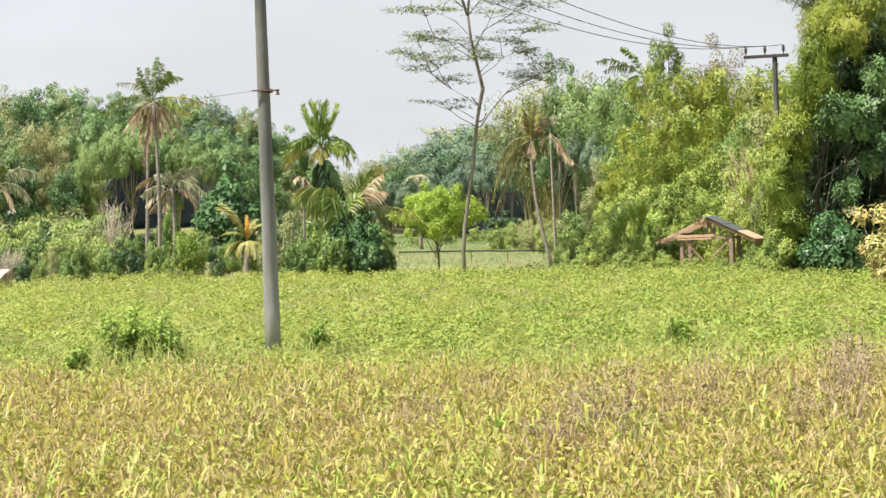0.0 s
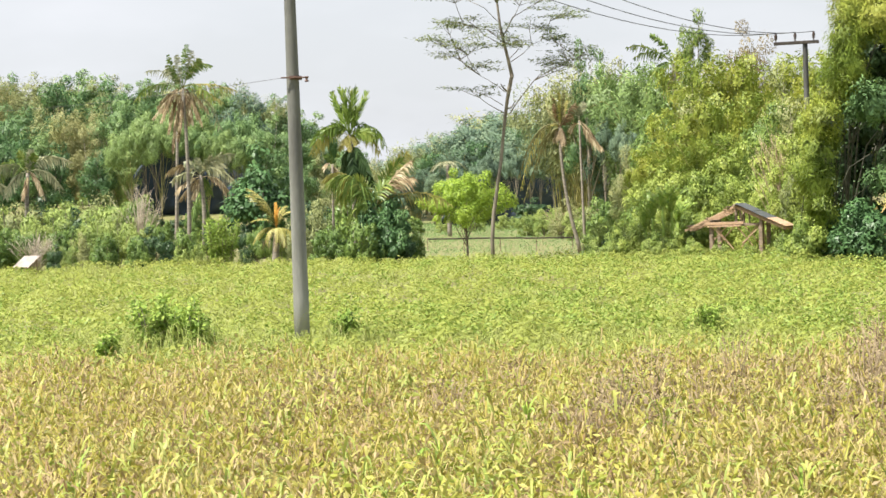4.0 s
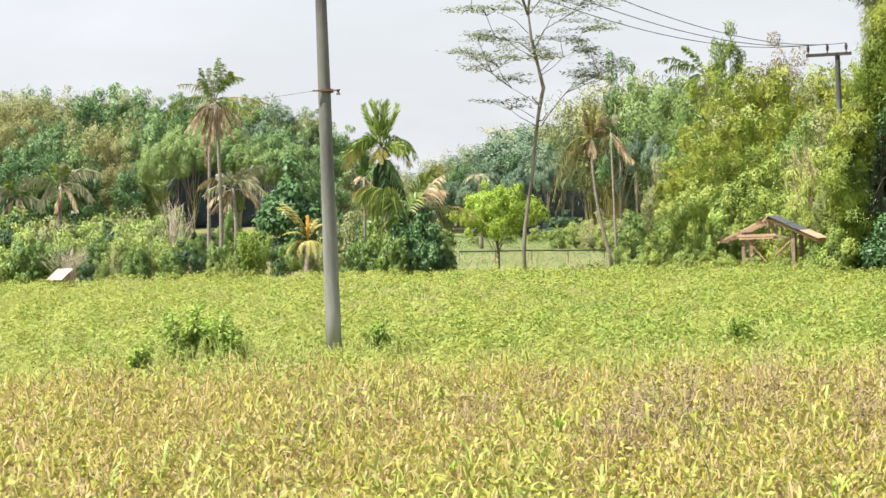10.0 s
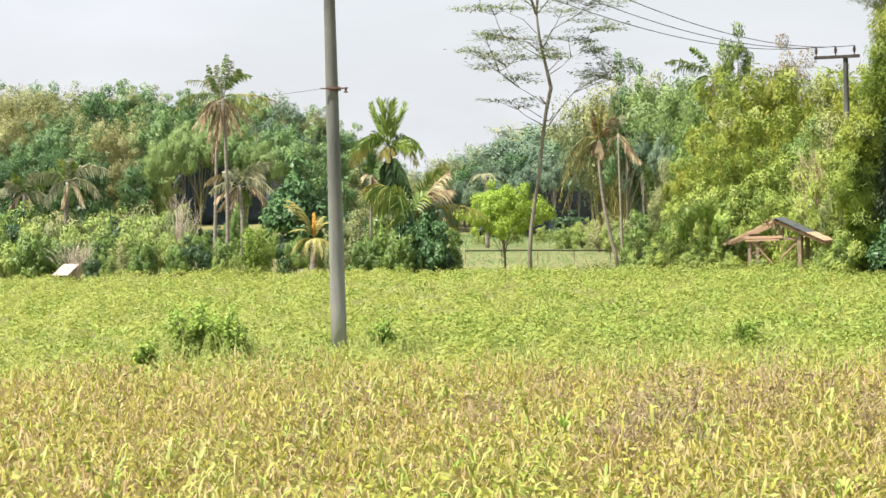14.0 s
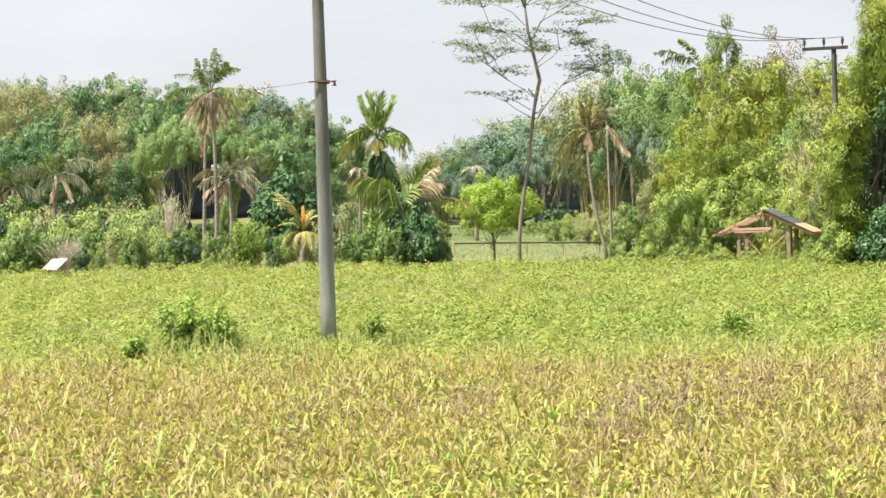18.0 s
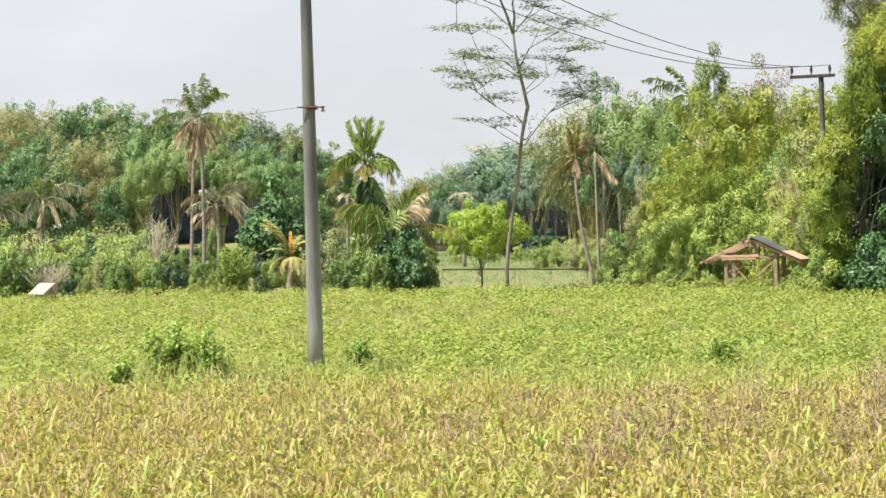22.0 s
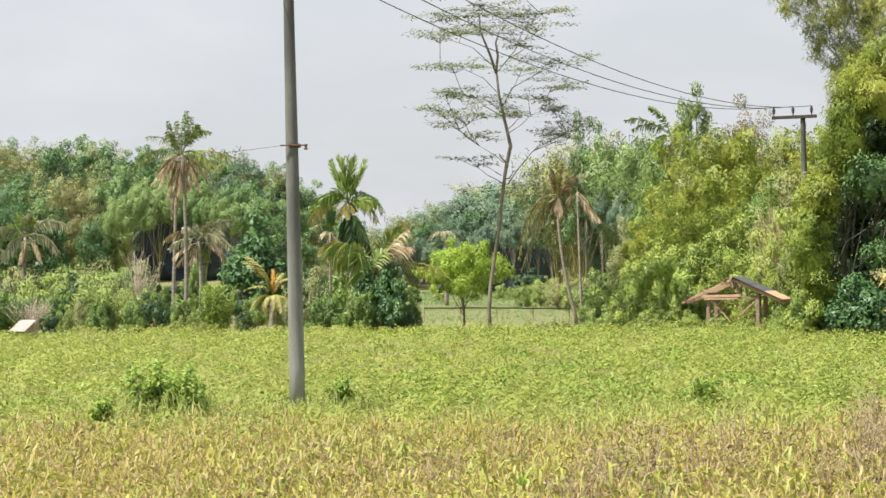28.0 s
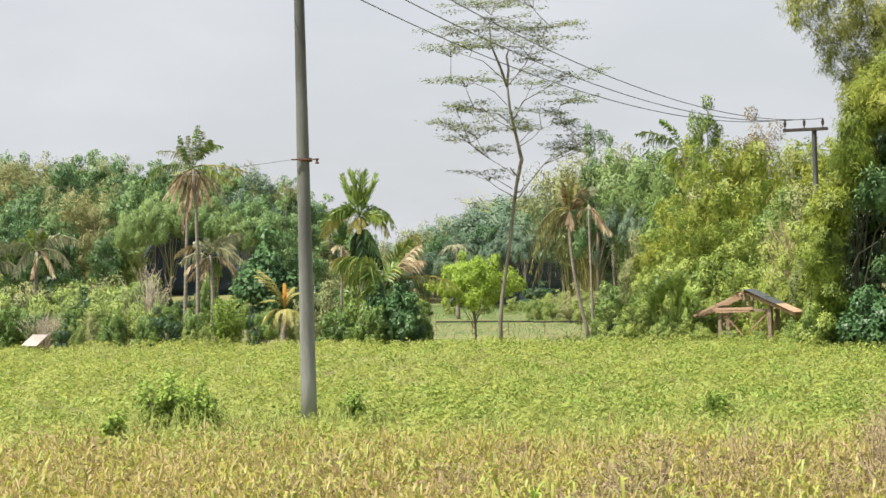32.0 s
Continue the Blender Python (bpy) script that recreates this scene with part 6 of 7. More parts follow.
# the great bamboo: lumps of foliage on bowed culms, hollow on its shaded side
def great_bamboo(seed, base, lumps, per, leaf, culm=CULM, ll=0.19, lw=0.05, label="large dense bamboo stand with yellow-green leaves"):
    rng = np.random.RandomState(seed)
    b = np.array(on_ground(base))
    ob = thing("bamboo_stand", Matrix.Translation(b), label, "bamboo")
    fol, nor = [], []
    for c, r in lumps:
        c = np.array(c) - b
        for _ in range(1):
            e = c + rng.normal(0, 0.25 * r, 3)
            f = rng.normal(0, 0.4, 3) * np.array([1, 1, 0])
            q = np.array([f[0] * 0.7 + e[0] * 0.35, f[1] * 0.7 + e[1] * 0.35, e[2] * 0.7])
            child("culm", smooth(mesh_np("culm", *tube([f - np.array([0, 0, 0.2]), (f + q) / 2 + np.array([0, 0, 0.3]), q, e], [0.03, 0.026, 0.018, 0.008], 6), culm)), ob)
        n = int(per * r * r)
        tufts = int(40 * r * r) + 8
        u = unit(rng.normal(size=(tufts, 3)))
        tc = c + u * r * rng.uniform(0.55, 1.05, (tufts, 1)) * np.array([1, 1, 0.95])
        k = rng.randint(0, tufts, n)
        pos = tc[k] + rng.normal(0, 0.15, (n, 3)) * np.array([1, 1, 1.1]) * (0.6 + 0.4 * r)
        along = rng.normal(0, 0.6, (n, 3)) + u[k] * 0.4 + np.array([0, 0, -0.6])
        V, F = leaves(rng, pos, along, ll, lw, 0.12, u[k] + np.array([0, 0, 0.4]), 0.4, True)
        F, N = lump_normals(V, F, u[k] + np.array([0, 0, 0.35]), 0.3)
        fol.append((V, F))
        nor.append(N)
    child("foliage", mesh_np("foliage", *join(fol), leaf, np.vstack(nor)), ob)


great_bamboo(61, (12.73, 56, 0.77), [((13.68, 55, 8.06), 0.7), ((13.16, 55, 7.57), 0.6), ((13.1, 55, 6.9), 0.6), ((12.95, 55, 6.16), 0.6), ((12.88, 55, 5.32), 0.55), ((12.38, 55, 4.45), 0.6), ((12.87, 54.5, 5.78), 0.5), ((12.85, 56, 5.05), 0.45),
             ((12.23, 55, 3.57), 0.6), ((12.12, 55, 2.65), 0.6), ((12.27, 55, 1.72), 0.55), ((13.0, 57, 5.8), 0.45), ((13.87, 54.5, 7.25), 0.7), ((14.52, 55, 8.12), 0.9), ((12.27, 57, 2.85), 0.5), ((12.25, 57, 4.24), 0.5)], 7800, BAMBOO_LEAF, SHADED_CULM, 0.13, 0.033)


def shade_tree():
    """A broad old tree behind the bamboo, whose crown closes over a dark hollow."""
    rng = np.random.RandomState(65)
    b = np.array(on_ground((16.6, 60, 0.6)))
    ob = thing("shade_tree", Matrix.Translation(b), "broad dark green tree with a deep shaded hollow under it", "tree")
    lumps = [((15.29, 57, 7.3), 1.0), ((14.62, 56.5, 6.49), 0.7), ((15.48, 56.5, 5.87), 0.95), ((14.31, 57, 6.28), 0.6), ((16.44, 57, 7.44), 1.2), ((16.92, 57, 5.35), 1.2), ((13.91, 57, 4.2), 0.65), ((13.62, 57, 3.16), 0.65),
             ((13.46, 57, 2.12), 0.65), ((13.29, 56.5, 1.18), 0.55), ((14.32, 57.5, 1.4), 0.6), ((15.03, 57.5, 1.21), 0.6), ((16.78, 64, 3.45), 1.3), ((18.15, 64, 3.03), 1.4), ((15.79, 64, 3.09), 1.0), ((16.52, 61, 1.51), 0.9), ((17.17, 58, 3.28), 1.0),
             ((16.82, 64, 5.6), 1.2), ((18.19, 64, 4.98), 1.2), ((17.14, 58, 1.51), 1.0),
             # roof and side lumps added to keep light out of the hollow
             ((14.51, 58.5, 6.66), 0.9), ((15.32, 58.5, 6.91), 1.0), ((16.22, 58.5, 6.89), 1.0), ((17.12, 58.5, 6.69), 1.0), ((14.82, 60.5, 6.82), 0.9), ((15.66, 60.5, 6.89), 1.0), ((16.59, 60.5, 6.96), 1.0), ((17.52, 60.5, 6.85), 1.0), ((15.88, 62.5, 6.86), 1.0), ((16.94, 62.5, 6.84), 1.0), ((18, 62.5, 6.82), 1.0),
             ((13.84, 58.8, 5.53), 0.65), ((13.81, 58.8, 4.46), 0.65), ((13.79, 58.8, 3.38), 0.65), ((13.76, 58.8, 2.31), 0.65), ((14.48, 60.8, 5.28), 0.75), ((14.46, 60.8, 3.98), 0.75), ((14.43, 60.8, 2.68), 0.75), ((14.4, 60.8, 1.57), 0.75)]
    fol, nor = [], []
    for c, r in lumps:
        c = np.array(c) - b
        q = np.array([c[0] * 0.3, c[1] * 0.3, c[2] * 0.6])
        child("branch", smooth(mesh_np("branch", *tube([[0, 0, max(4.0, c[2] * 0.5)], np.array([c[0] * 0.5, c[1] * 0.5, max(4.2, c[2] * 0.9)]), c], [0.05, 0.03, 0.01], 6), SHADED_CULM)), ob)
        n = int(4600 * r * r)
        u = unit(rng.normal(size=(n, 3)))
        lobe = 1 + 0.18 * np.sin(u @ np.array([7.0, 3.0, 5.0]) + c[0]) * np.sin(u @ np.array([-4.0, 8.0, 6.0]))
        pos = c + u * (r * lobe * rng.uniform(0.45, 1.06, n) ** 0.5)[:, None]
        V, F = leaves(rng, pos, rng.normal(0, 0.7, (n, 3)) + np.array([0, 0, -0.6]), 0.16, 0.1, 0.1, u + np.array([0, 0, 0.3]), 0.5, True)
        F, N = lump_normals(V, F, u + np.array([0, 0, 0.3]), 0.8)
        fol.append((V, F))
        nor.append(N)
    child("trunk", smooth(mesh_np("trunk", *tube([[0, 0, -0.3], [0.1, 0, 2.0], [0, 0, 4.5]], [0.4, 0.3, 0.15], 10), BARK)), ob)
    # the hollow's shade is also painted into the crown's leaf colour
    child("crown", mesh_np("crown", *join(fol), SHADED_LEAF, np.vstack(nor)), ob)


shade_tree()
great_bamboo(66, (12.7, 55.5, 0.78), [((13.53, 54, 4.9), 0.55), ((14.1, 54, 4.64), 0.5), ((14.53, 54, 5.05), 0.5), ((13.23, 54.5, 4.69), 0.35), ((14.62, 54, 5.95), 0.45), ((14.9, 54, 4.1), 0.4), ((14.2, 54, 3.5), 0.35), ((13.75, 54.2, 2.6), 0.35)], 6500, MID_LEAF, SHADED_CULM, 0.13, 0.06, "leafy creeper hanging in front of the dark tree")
great_bamboo(62, (19.28, 68, 0.17), [((14.24, 66, 12.06), 0.75), ((13.73, 66, 11.52), 0.35), ((15.24, 66, 11.4), 0.8), ((16.26, 66, 11.9), 1.0), ((14.92, 66, 10.5), 0.45), ((16.02, 66, 10.28), 0.8), ((15.44, 66, 9.59), 0.5), ((16.62, 66, 9.67), 0.8),
             ((15.27, 66, 13.02), 1.1), ((17.25, 66, 11.18), 1.2), ((17.82, 66, 9.35), 1.2), ((16, 66, 8.97), 0.5), ((13.85, 66, 12.84), 0.7), ((13.39, 66, 12.07), 0.4), ((14.42, 66, 10.97), 0.45), ((14.64, 66, 9.96), 0.35), ((15.39, 66, 8.88), 0.35)], 2900, PLUME_LEAF, CULM, 0.19, 0.03, "tall bamboo with arching feathery tips against the sky")
croton = bush(63, CROTON_LEAF, 1.6, 1.7, 20, 0.28, 2400, 0.12, 0.05)
stand("croton", croton, 1.7, (12.74, 47, 2.44), "bush with yellow and orange variegated leaves", "bush")
shade_bush = bush(64, DARK_LEAF, 2.6, 2.2, 26, 0.42, 3200, 0.17, 0.1)
stand("shade_bush", shade_bush, 2.2, (13.14, 54, 2.11), "dark leafy bush under the bamboo", "bush")
stand("shade_bush", shade_bush, 2.2, (12.69, 55, 1.63), "dark leafy bush under the bamboo", "bush", 2.0)


# ---- bushes along the field's edge ----
EDGE = {
    "edge_mid": (bush(71, SHRUB_LEAF, 2.3, 1.9, 34, 0.27, 3000, 0.12, 0.07), 1.9, "rounded green bush at the edge of the field"),
    "edge_light": (bush(72, EDGE_LEAF, 2.3, 1.9, 36, 0.26, 3000, 0.11, 0.06), 1.9, "light green bush at the edge of the field"),
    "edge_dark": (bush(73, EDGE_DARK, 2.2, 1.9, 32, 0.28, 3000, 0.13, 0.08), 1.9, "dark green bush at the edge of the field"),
    "edge_olive": (bush(74, OLIVE_LEAF, 2.2, 2.0, 24, 0.38, 2400, 0.12, 0.06), 2.0, "grey-green thin-leaved bush at the edge of the field"),
}


def edge(items, group):
    r = random.Random(len(items) + 3)
    for kind, p, wide in items:
        make, own, label = EDGE[kind]
        stand(kind, make, own, p, label, "bush", r.uniform(0, 6.28), wide, group)


edge([("edge_olive", (-3.24, 66, 2.56), 0.7), ("edge_mid", (-2.69, 62, 1.63), 0.8), ("edge_olive", (-4, 65, 1.83), 0.7), ("edge_mid", (-1.53, 61, 1.88), 0.6), ("edge_dark", (-0.16, 61, 1.2), 0.7), ("edge_mid", (0.12, 62, 1.36), 0.6),
      ("edge_light", (6.32, 61, 1.68), 0.7), ("edge_dark", (6.48, 60, 1.22), 0.7), ("edge_light", (7.15, 61, 1.38), 0.6), ("edge_mid", (-2.14, 70, 3.24), 0.6)], "bushes along the field")
edge([("edge_olive", (-5.20, 88, 2.79), 0.75), ("edge_dark", (-4.43, 86, 2.58), 0.75), ("edge_dark", (-3.65, 84, 2.35), 0.75), ("edge_olive", (-2.98, 84, 2.58), 0.75), ("edge_mid", (-2.11, 82, 2.50), 0.75), ("edge_dark", (-5.75, 84, 1.76), 0.75)], "undergrowth")
edge([("edge_light", (-14.52, 63, 2.48), 0.85), ("edge_light", (-13.78, 64, 2.57), 0.8), ("edge_mid", (-13.78, 62, 2.03), 0.7), ("edge_light", (-15.77, 64, 2.45), 0.9), ("edge_mid", (-13.01, 63, 1.75), 0.6), ("edge_dark", (-11.54, 61, 1.26), 0.55),
      ("edge_light", (-11.12, 66, 2.03), 0.7), ("edge_light", (-10.46, 67, 2.11), 0.7), ("edge_mid", (-10.25, 63, 1.54), 0.6), ("edge_olive", (-11.22, 64, 1.59), 0.6), ("edge_light", (-11.40, 62.5, 1.29), 0.5), ("edge_dark", (-9.09, 65, 1.74), 0.8),
      ("edge_dark", (-8.32, 63, 1.51), 0.6), ("edge_mid", (-9.05, 62, 1.44), 0.6), ("edge_mid", (-7.93, 66, 1.63), 0.6), ("edge_light", (-6.99, 62, 1.24), 0.5), ("edge_light", (-7.61, 61.5, 1.07), 0.5), ("edge_mid", (-5.55, 68, 1.61), 0.6),
      ("edge_dark", (-5.46, 63, 1.04), 0.45), ("edge_dark", (-6.18, 70, 1.71), 0.5), ("edge_light", (-4.39, 62.5, 1.26), 0.5), ("edge_olive", (-12.64, 64, 1.58), 0.6)], "bushes along the field")
# the dark bush at x -14.17 stands in for a shaded gap
edge([("edge_light", (-15.34, 84, 2.87), 0.9), ("edge_light", (-14.97, 86, 3.03), 0.9), ("edge_olive", (-14.51, 88, 3.19), 0.9), ("edge_light", (-12.94, 84, 2.82), 0.9), ("edge_mid", (-12.67, 86, 3.09), 0.8), ("edge_light", (-15.29, 80, 2.36), 0.9),
      ("edge_light", (-15.68, 78, 2.06), 0.9), ("edge_olive", (-11.45, 82, 2.29), 0.8), ("edge_dark", (-14.17, 80, 2.58), 0.7), ("edge_mid", (-20.81, 88, 3.36), 0.9), ("edge_dark", (-19.05, 84, 2.98), 0.8), ("edge_olive", (-17.32, 84, 2.90), 0.8),
      ("edge_mid", (-22.01, 88, 3.20), 0.9), ("edge_olive", (-12.43, 78, 2.31), 0.8), ("edge_light", (-13.04, 77, 2.25), 0.8), ("edge_olive", (-17.35, 80, 2.64), 0.8), ("edge_mid", (-13.34, 72, 1.76), 0.8), ("edge_light", (-11.02, 74, 1.83), 0.8),
      ("edge_dark", (-17.41, 90, 3.27), 0.8), ("edge_mid", (-10.55, 78, 1.80), 0.7)], "undergrowth")
# dark-leaved bushes added so the foot of the shaded hollow stays dark
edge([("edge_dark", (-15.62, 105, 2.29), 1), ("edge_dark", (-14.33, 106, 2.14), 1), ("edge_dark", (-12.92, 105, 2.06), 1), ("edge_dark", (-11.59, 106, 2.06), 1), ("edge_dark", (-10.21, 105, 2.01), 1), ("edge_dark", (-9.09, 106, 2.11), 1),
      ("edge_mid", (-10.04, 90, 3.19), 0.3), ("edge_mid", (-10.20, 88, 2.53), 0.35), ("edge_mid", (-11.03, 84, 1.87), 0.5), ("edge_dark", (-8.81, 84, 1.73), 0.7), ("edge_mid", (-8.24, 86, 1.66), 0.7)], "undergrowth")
edge([("edge_olive", (8.55, 104, 2.05), 0.8), ("edge_light", (9.13, 100, 1.95), 0.8), ("edge_olive", (9.72, 98, 2.3), 0.8), ("edge_light", (7.97, 110, 1.75), 0.8), ("edge_mid", (10.16, 96, 2.5), 0.8), ("edge_light", (7.10, 112, 1.7), 0.8)], "bushes beyond the meadow")
edge([("edge_light", (8.96, 59, 0.95), 0.8), ("edge_light", (9.78, 58.6, 0.8), 0.9), ("edge_light", (11.69, 58.8, 1.01), 0.8), ("edge_light", (12.6, 58.5, 0.72), 0.9), ("edge_light", (6.01, 59, 1.07), 0.9), ("edge_light", (7.62, 59, 0.99), 0.8), ("edge_light", (10.64, 58.4, 0.74), 0.9)], "low plants round the shelter")
edge([("edge_light", (5.32, 150, 1.32), 1.2), ("edge_light", (8.51, 150, 1.24), 1.2), ("edge_light", (2.42, 140, 1.23), 1.0), ("edge_light", (11.18, 170, 0.83), 1.5), ("edge_light", (11.69, 150, 1.16), 1.2), ("edge_dark", (10.9, 165, 2.87), 1.3),
      ("edge_light", (7.79, 175, 0.78), 1.5), ("edge_olive", (9.58, 110, 1.88), 1.0), ("edge_olive", (10.42, 105, 1.7), 1.0), ("edge_mid", (0.28, 130, 1.54), 1.0), ("edge_light", (11.26, 150, 2.08), 1.0), ("edge_light", (4.98, 140, 1.6), 0.9), ("edge_light", (7.36, 145, 1.55), 0.9), ("edge_light", (9.73, 140, 1.5), 0.9), ("edge_light", (10.93, 130, 1.6), 0.8), ("edge_light", (11.26, 120, 2.13), 0.8), ("edge_mid", (11.46, 112, 2), 0.8)], "bushes beyond the meadow")

# a short grey post beside the shelter
def stub_post(p):
    ob = thing("stub_post", Matrix.Translation(on_ground(p)), "short weathered grey concrete post in the undergrowth", "post")
    part("shaft", lathe_bm([(0.1, -0.2), (0.1, 0.78), (0.085, 0.83), (0.02, 0.84)], 12), CONCRETE, ob, smooth=False)
    part("cap_band", lathe_bm([(0.104, 0.66), (0.108, 0.67), (0.108, 0.71), (0.104, 0.72)], 12), GALV, ob, "rusty binding wire")


stub_post((12.67, 58.50, 0))


# bushes that stand in the crop
def field_bush(p, w, h, stems, grass, seed, label="loose green leafy bush with long grass growing in the crop"):
    """Leafy upright shoots from one root, with long grass round their foot."""
    rng = np.random.RandomState(seed)
    ob = thing("field_bush", Matrix.Translation(on_ground(p)), label, "bush", "bushes in the crop")
    fol, nor = [], []
    for k in range(stems):
        a, r = rng.uniform(0, 2 * np.pi), w / 2 * rng.uniform(0.1, 1.0)
        e = np.array([np.cos(a) * r, np.sin(a) * r, h * rng.uniform(0.5, 1.0)])
        f = e * np.array([0.55, 0.55, 0.0])
        child("shoot", mesh_np("shoot", *tube([f, f * 0.4 + e * 0.5, e], [0.009, 0.007, 0.003], 5), BARK), ob)
        n = 110
        q = f + (e - f) * rng.uniform(0.2, 1.05, (n, 1))
        u = unit(rng.normal(0, 1, (n, 3)) + np.array([0, 0, 0.3]))
        V, F = leaves(rng, q + u * 0.07, u, 0.09, 0.042, 0.1, u + np.array([0, 0, 1.0]), 0.4)
        F, N = lump_normals(V, F, u + np.array([0, 0, 0.5]), 0.8)
        fol.append((V, F))
        nor.append(N)
    child("foliage", mesh_np("foliage", *join(fol), BUSH_LEAF, np.vstack(nor)), ob)
    a, r = rng.uniform(0, 2 * np.pi, grass), w * 0.75 * np.sqrt(rng.rand(grass))
    base = np.stack([np.cos(a) * r, np.sin(a) * r, 0 * a], -1)
    V, F = straps(rng, base, np.stack([np.cos(a), np.sin(a), 0 * a], -1), rng.uniform(0.35, 1.0, grass), rng.uniform(0.008, 0.018, grass), rng.uniform(1.0, 2.0, grass), 4)
    child("long_grass", mesh_np("long_grass", V, F, WEED_LEAF), ob, "long yellow-green grass")


field_bush((-6.31, 62.0, 0), 1.35, 1.75, 70, 120, 171, "upright bright green leafy bush at the edge of the field")
field_bush((-3.99, 29.8, 0.59), 1.3, 1.05, 34, 520, 75)
field_bush((-3.36, 29.4, 0.59), 0.8, 0.85, 18, 300, 76)
field_bush((-1.12, 31, 0.45), 0.45, 0.68, 12, 70, 77)
field_bush((4.78, 30.5, 0.04), 0.6, 0.58, 14, 80, 78)
field_bush((-4.57, 28, 0.28), 0.3, 0.6, 9, 50, 79)


# ---- banana plant ----
def banana(p, seed, h):
    rng = np.random.RandomState(seed)
    ob = thing("banana_plant", Matrix.Translation(on_ground(p)), "banana plant with torn broad green leaves", "banana plant")
    child("stem", smooth(mesh_np("stem", *tube([[0, 0, -0.2], [0.02, 0, h * 0.3], [0, 0, h * 0.6]], [0.07, 0.055, 0.035], 9), BANANA_LEAF)), ob)
    for k in range(9):
        a = k * 2.4 + rng.uniform(-0.3, 0.3)
        L, out = rng.uniform(0.8, 1.3), rng.uniform(0.2, 0.8)
        s = np.linspace(0, 1, 12)
        w = 0.1 * np.sin(np.pi * np.clip(s * 0.85 + 0.1, 0, 1)) ** 0.7 * (1 + 0.15 * np.sin(s * 40))
        mid = np.stack([L * out * (0.4 * s + 0.6 * s ** 2.2), 0.05 * np.sin(s * 3), L * ((1.05 - 0.2 * out) * s - 0.55 * out * s ** 3)], -1)
        V, F = [], []
        for q in range(11):
            for sg in (1, -1):
                # each torn strip of the blade hangs a little differently
                d0, d1 = (np.array([0.35 * w[e] - 0.1 * w[e], sg * w[e], -w[e] * rng.uniform(0.0, 0.7)]) for e in (q, q + 1))
                b = len(V)
                V += [mid[q], mid[q] * 0.08 + mid[q + 1] * 0.92, mid[q] * 0.08 + mid[q + 1] * 0.92 + d1, mid[q] + d0]
                F += [(b, b + 1, b + 2), (b, b + 2, b + 3)]
        V = np.array(V)
        child("leaf", mesh_np("leaf", V, np.array(F), BANANA_LEAF), ob, m=Matrix.Translation((0, 0, h * 0.55)) @ Euler((0, 0, a)).to_matrix().to_4x4())


banana((8.30, 61.0, 0.8), 81, 3.2)
banana((8.65, 61.4, 0.8), 82, 2.9)
banana((8.07, 61.8, 0.8), 83, 2.5)
banana((7.87, 62.2, 0.8), 84, 1.9)
banana((9.01, 62.6, 0.8), 85, 2.2)


# ---- bare twiggy bushes ----
def bare_bush(p, w, h, seed, label, mat=DRY_STRAW):
    rng = np.random.RandomState(seed)
    ob = thing("bare_bush", Matrix.Translation(on_ground(p)), label, "bush")
    for k in range(46):
        st = []
        a, r = rng.uniform(0, 2 * np.pi), w / 2 * rng.uniform(0.1, 1.0)
        e = np.array([np.cos(a) * r, np.sin(a) * r, h * rng.uniform(0.55, 1.0)])
        m = e * np.array([0.4, 0.4, 0.55]) + rng.normal(0, 0.05, 3)
        st.append(tube([[0, 0, -0.1], m, e], [0.02, 0.012, 0.004], 4))
        for _ in range(3):
            st.append(tube([m * 0.4 + e * 0.6, e + rng.normal(0, 0.2, 3)], [0.007, 0.003], 4))
        child("twig", mesh_np("twig", *join(st), mat), ob)


bare_bush((-11.51, 80, 1.94), 2.6, 3.2, 91, "bare pale twiggy bush", PALE_TWIG)
bare_bush((-12.49, 62, 0.76), 1.7, 1.35, 92, "dry brown leafless bush", PALE_TWIG)
bare_bush((12.54, 62.6, 0.84), 2.2, 4.2, 94, "tangle of bare twigs on the overgrown bank")
bare_bush((8.87, 110, 0.23), 2.2, 1.5, 93, "dry brown leafless bush")


# ---- tall dry stalks in the crop ----
def dry_stalk(p, h, seed):
    rng = np.random.RandomState(seed)
    ob = thing("dry_stalk", Matrix.Translation(on_ground(p)), "tall dry brown weed with thin branching stalks", "weed", "dry weeds in the crop")
    for k in range(24):
        a = rng.uniform(0, 2 * np.pi)
        e = np.array([np.cos(a) * 0.18, np.sin(a) * 0.18, h * rng.uniform(0.6, 1.0)])
        child("stalk", mesh_np("stalk", *tube([[0, 0, 0], e * np.array([0.3, 0.3, 0.5]), e], [0.007, 0.006, 0.003], 4), DRY_STALK), ob)
    n = 190
    pos = np.stack([rng.normal(0, 0.16, n), rng.normal(0, 0.16, n), h * rng.uniform(0.45, 1.0, n)], -1)
    tagged(child("seed_plume", mesh_np("seed_plume", *leaves(rng, pos, rng.normal(0, 1, (n, 3)) + np.array([0, 0, 0.8]), 0.065, 0.016), DRY_STALK), ob), kind="stuff")


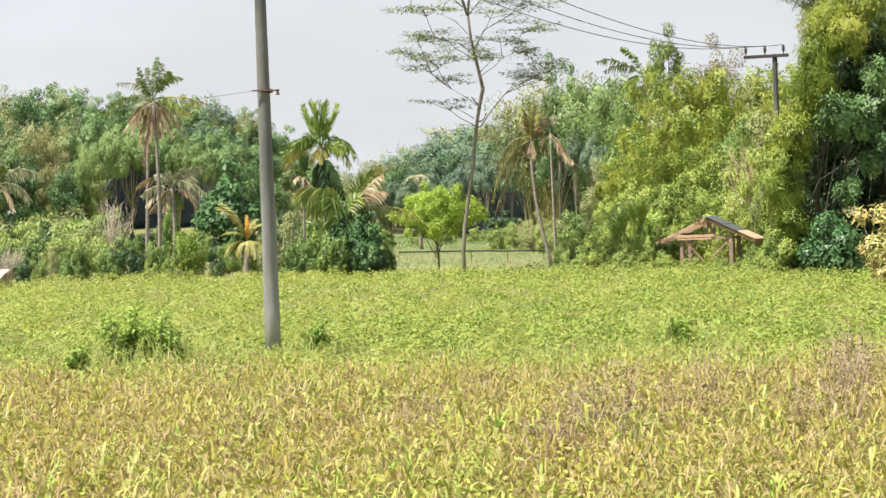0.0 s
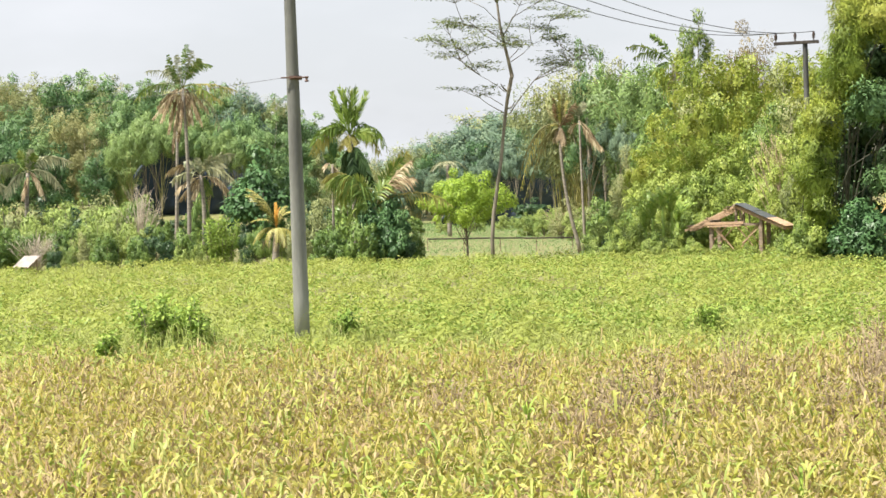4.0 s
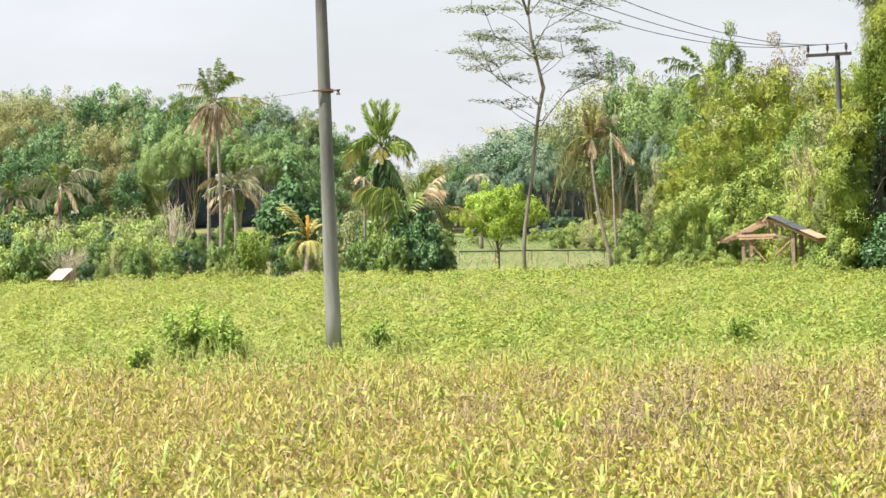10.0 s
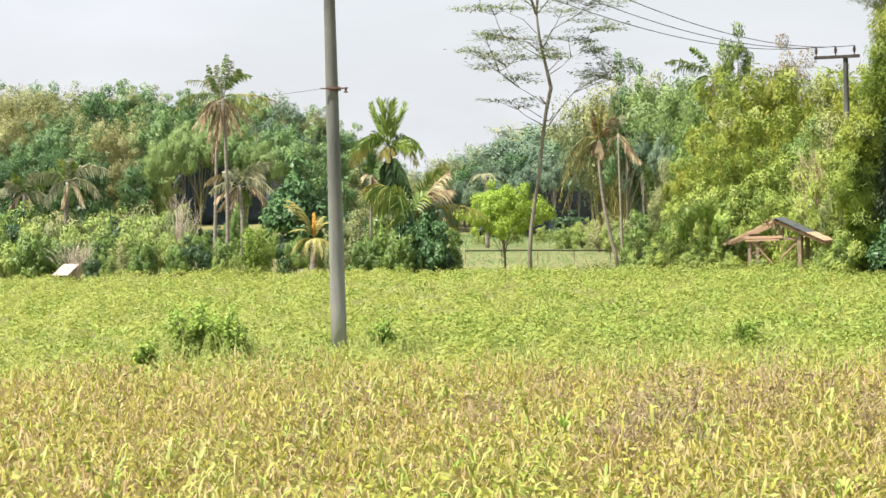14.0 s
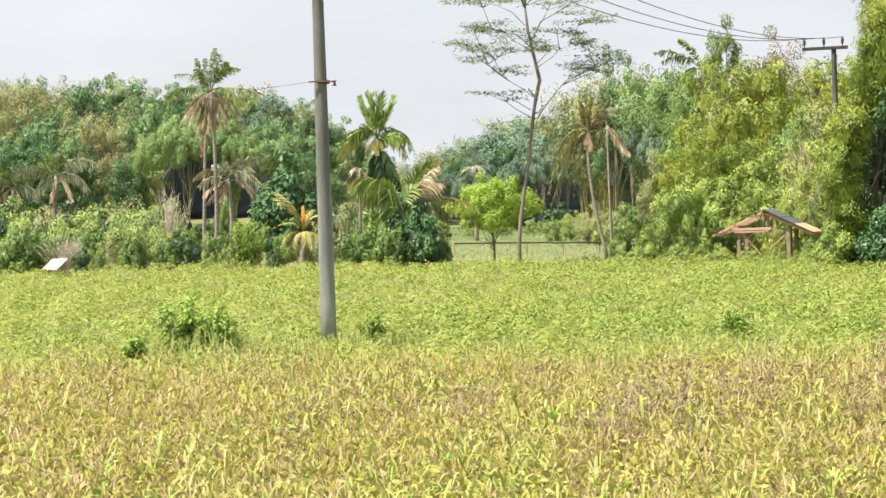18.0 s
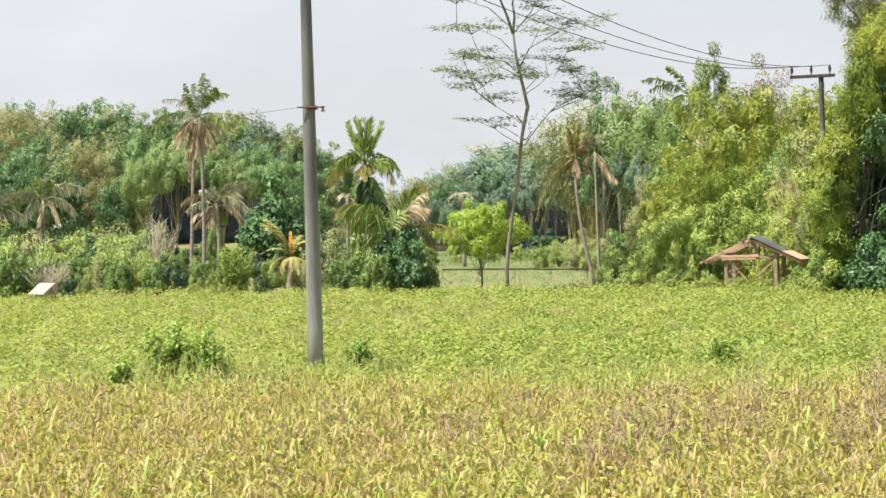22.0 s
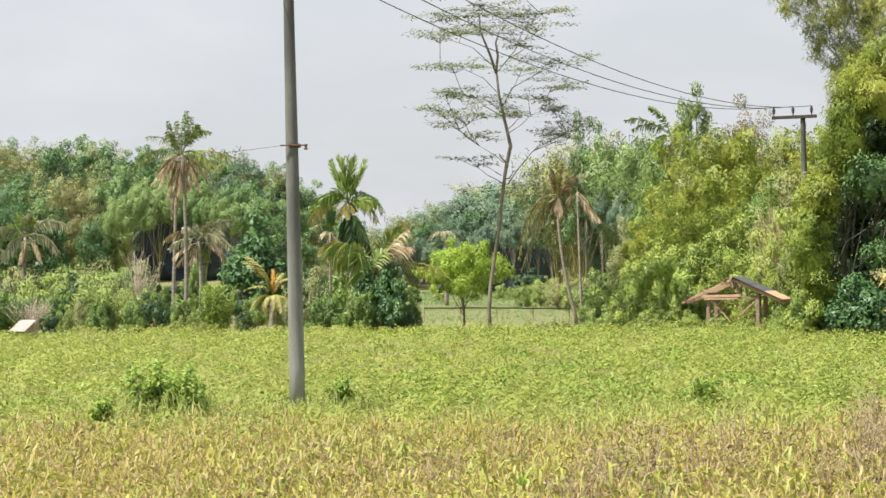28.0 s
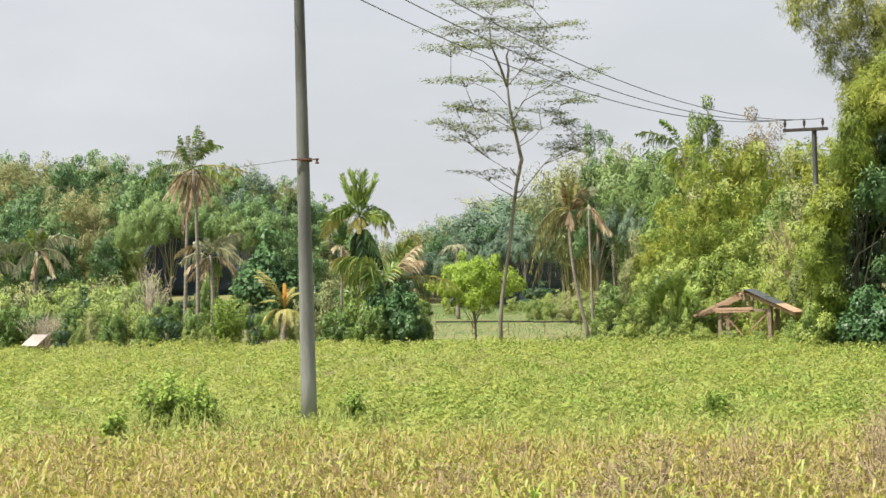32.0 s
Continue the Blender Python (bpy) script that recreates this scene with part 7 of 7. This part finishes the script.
for k, (q, h) in enumerate((((1.75, 17.5, 0), 0.72), ((2.0, 18.2, 0), 0.78), ((2.25, 17, 0), 0.7), ((1.6, 16.2, 0), 0.66), ((2.9, 18.5, 0), 0.74), ((3.15, 18, 0), 0.7), ((0.35, 18.6, 0), 0.66), ((2.1, 15.5, 0), 0.66), ((3.9, 17.2, 0), 0.74), ((4.2, 16.8, 0), 0.8), ((-3.6, 19.5, 0), 0.66), ((-1.0, 20.3, 0), 0.66), ((4.88, 19.5, 0.13), 1.2), ((4.51, 18.5, 0.07), 1.05), ((4.84, 19, 0.09), 1.1), ((3.47, 20, 0.19), 0.95), ((2.42, 19, 0.13), 0.9), ((1.35, 16, 0.12), 0.65), ((3.96, 20, 0.11), 0.7), ((1.14, 21, 0.1), 0.6), ((-1.32, 18, 0.23), 0.6), ((5.52, 21, 0.1), 0.8), ((-2.59, 19, 0.28), 0.6))):
    dry_stalk(q, h, 100 + k)


# ---- meadow grass ----
def make_meadow():
    rng = np.random.RandomState(14)
    n = 24000
    y = rng.uniform(61, 215, n)
    x = y * rng.uniform(-0.06, 0.13, n)
    ang = rng.uniform(0, 2 * np.pi, n)
    size = 0.4 + (y - 60) / 260
    V, F = straps(rng, np.stack([x, y, ground_z(x, y) - 0.03], -1), np.stack([np.cos(ang), np.sin(ang), 0 * ang], -1), size * rng.uniform(0.6, 1.1, n), 0.055 * size, rng.uniform(0.4, 1.0, n), 2)
    tagged(new("meadow", mesh_np("meadow", V, F, MEADOW)), "green meadow grass beyond the field", "grass", kind="stuff")


make_meadow()


# ---- green plants standing in the dry crop ----
def leafy_shoot(p, h, seed):
    rng = np.random.RandomState(seed)
    ob = thing("maize_shoot", Matrix.Translation(on_ground(p)), "fresh green maize shoot among the dry crop", "maize", "green shoots in the dry crop")
    child("stalk", smooth(mesh_np("stalk", *tube([[0, 0, -0.05], [0.01, 0, h * 0.5], [0, 0.01, h * 0.85]], [0.012, 0.01, 0.005], 6), BRIGHT_LEAF)), ob)
    for k in range(7):
        a = k * 2.6 + rng.uniform(-0.4, 0.4)
        V, F = straps(rng, np.array([[0, 0, 0.0]]), np.array([[1.0, 0, 0]]), np.array([rng.uniform(0.28, 0.48)]), np.array([rng.uniform(0.03, 0.045)]), np.array([rng.uniform(0.9, 1.9)]), 6)
        child("leaf", mesh_np("leaf", V, F, SHOOT_LEAF), ob, m=Matrix.Translation((0, 0, h * (0.2 + 0.09 * k))) @ Euler((0, 0, a)).to_matrix().to_4x4())


for k, (q, h) in enumerate((((0.34, 11, 0.57), 0.66), ((0.18, 14, 0.55), 0.72), ((-0.49, 10.4, 0.6), 0.6), ((-1.8, 12, 0.62), 0.6), ((0.53, 10.5, 0.56), 0.55), ((1.03, 11.5, 0.5), 0.6), ((-1.19, 12.5, 0.58), 0.62), ((1.76, 10.8, 0.52), 0.6),
                            ((-2.17, 10.6, 0.65), 0.6), ((2.54, 12.2, 0.48), 0.6), ((-0.18, 12.3, 0.54), 0.58), ((1.03, 17, 0.48), 0.7), ((-2.47, 13.5, 0.61), 0.6), ((2.06, 15.5, 0.45), 0.68))):
    leafy_shoot(q, h, 200 + k)


# ---- the breeze ----
def motions():
    for fr, foot, swing, period, phase in SWAYING:
        rows = []
        for k in range(41):
            t = 0.8 * k
            gust = 0.6 + 0.4 * math.sin(0.5 * t + phase)
            a = radians(swing) * gust * math.sin(2 * math.pi * t / period + phase)
            rows.append((t, Matrix.Translation(foot) @ Euler((0.5 * a, a, 0)).to_matrix().to_4x4()))
        walk(fr, rows)


motions()
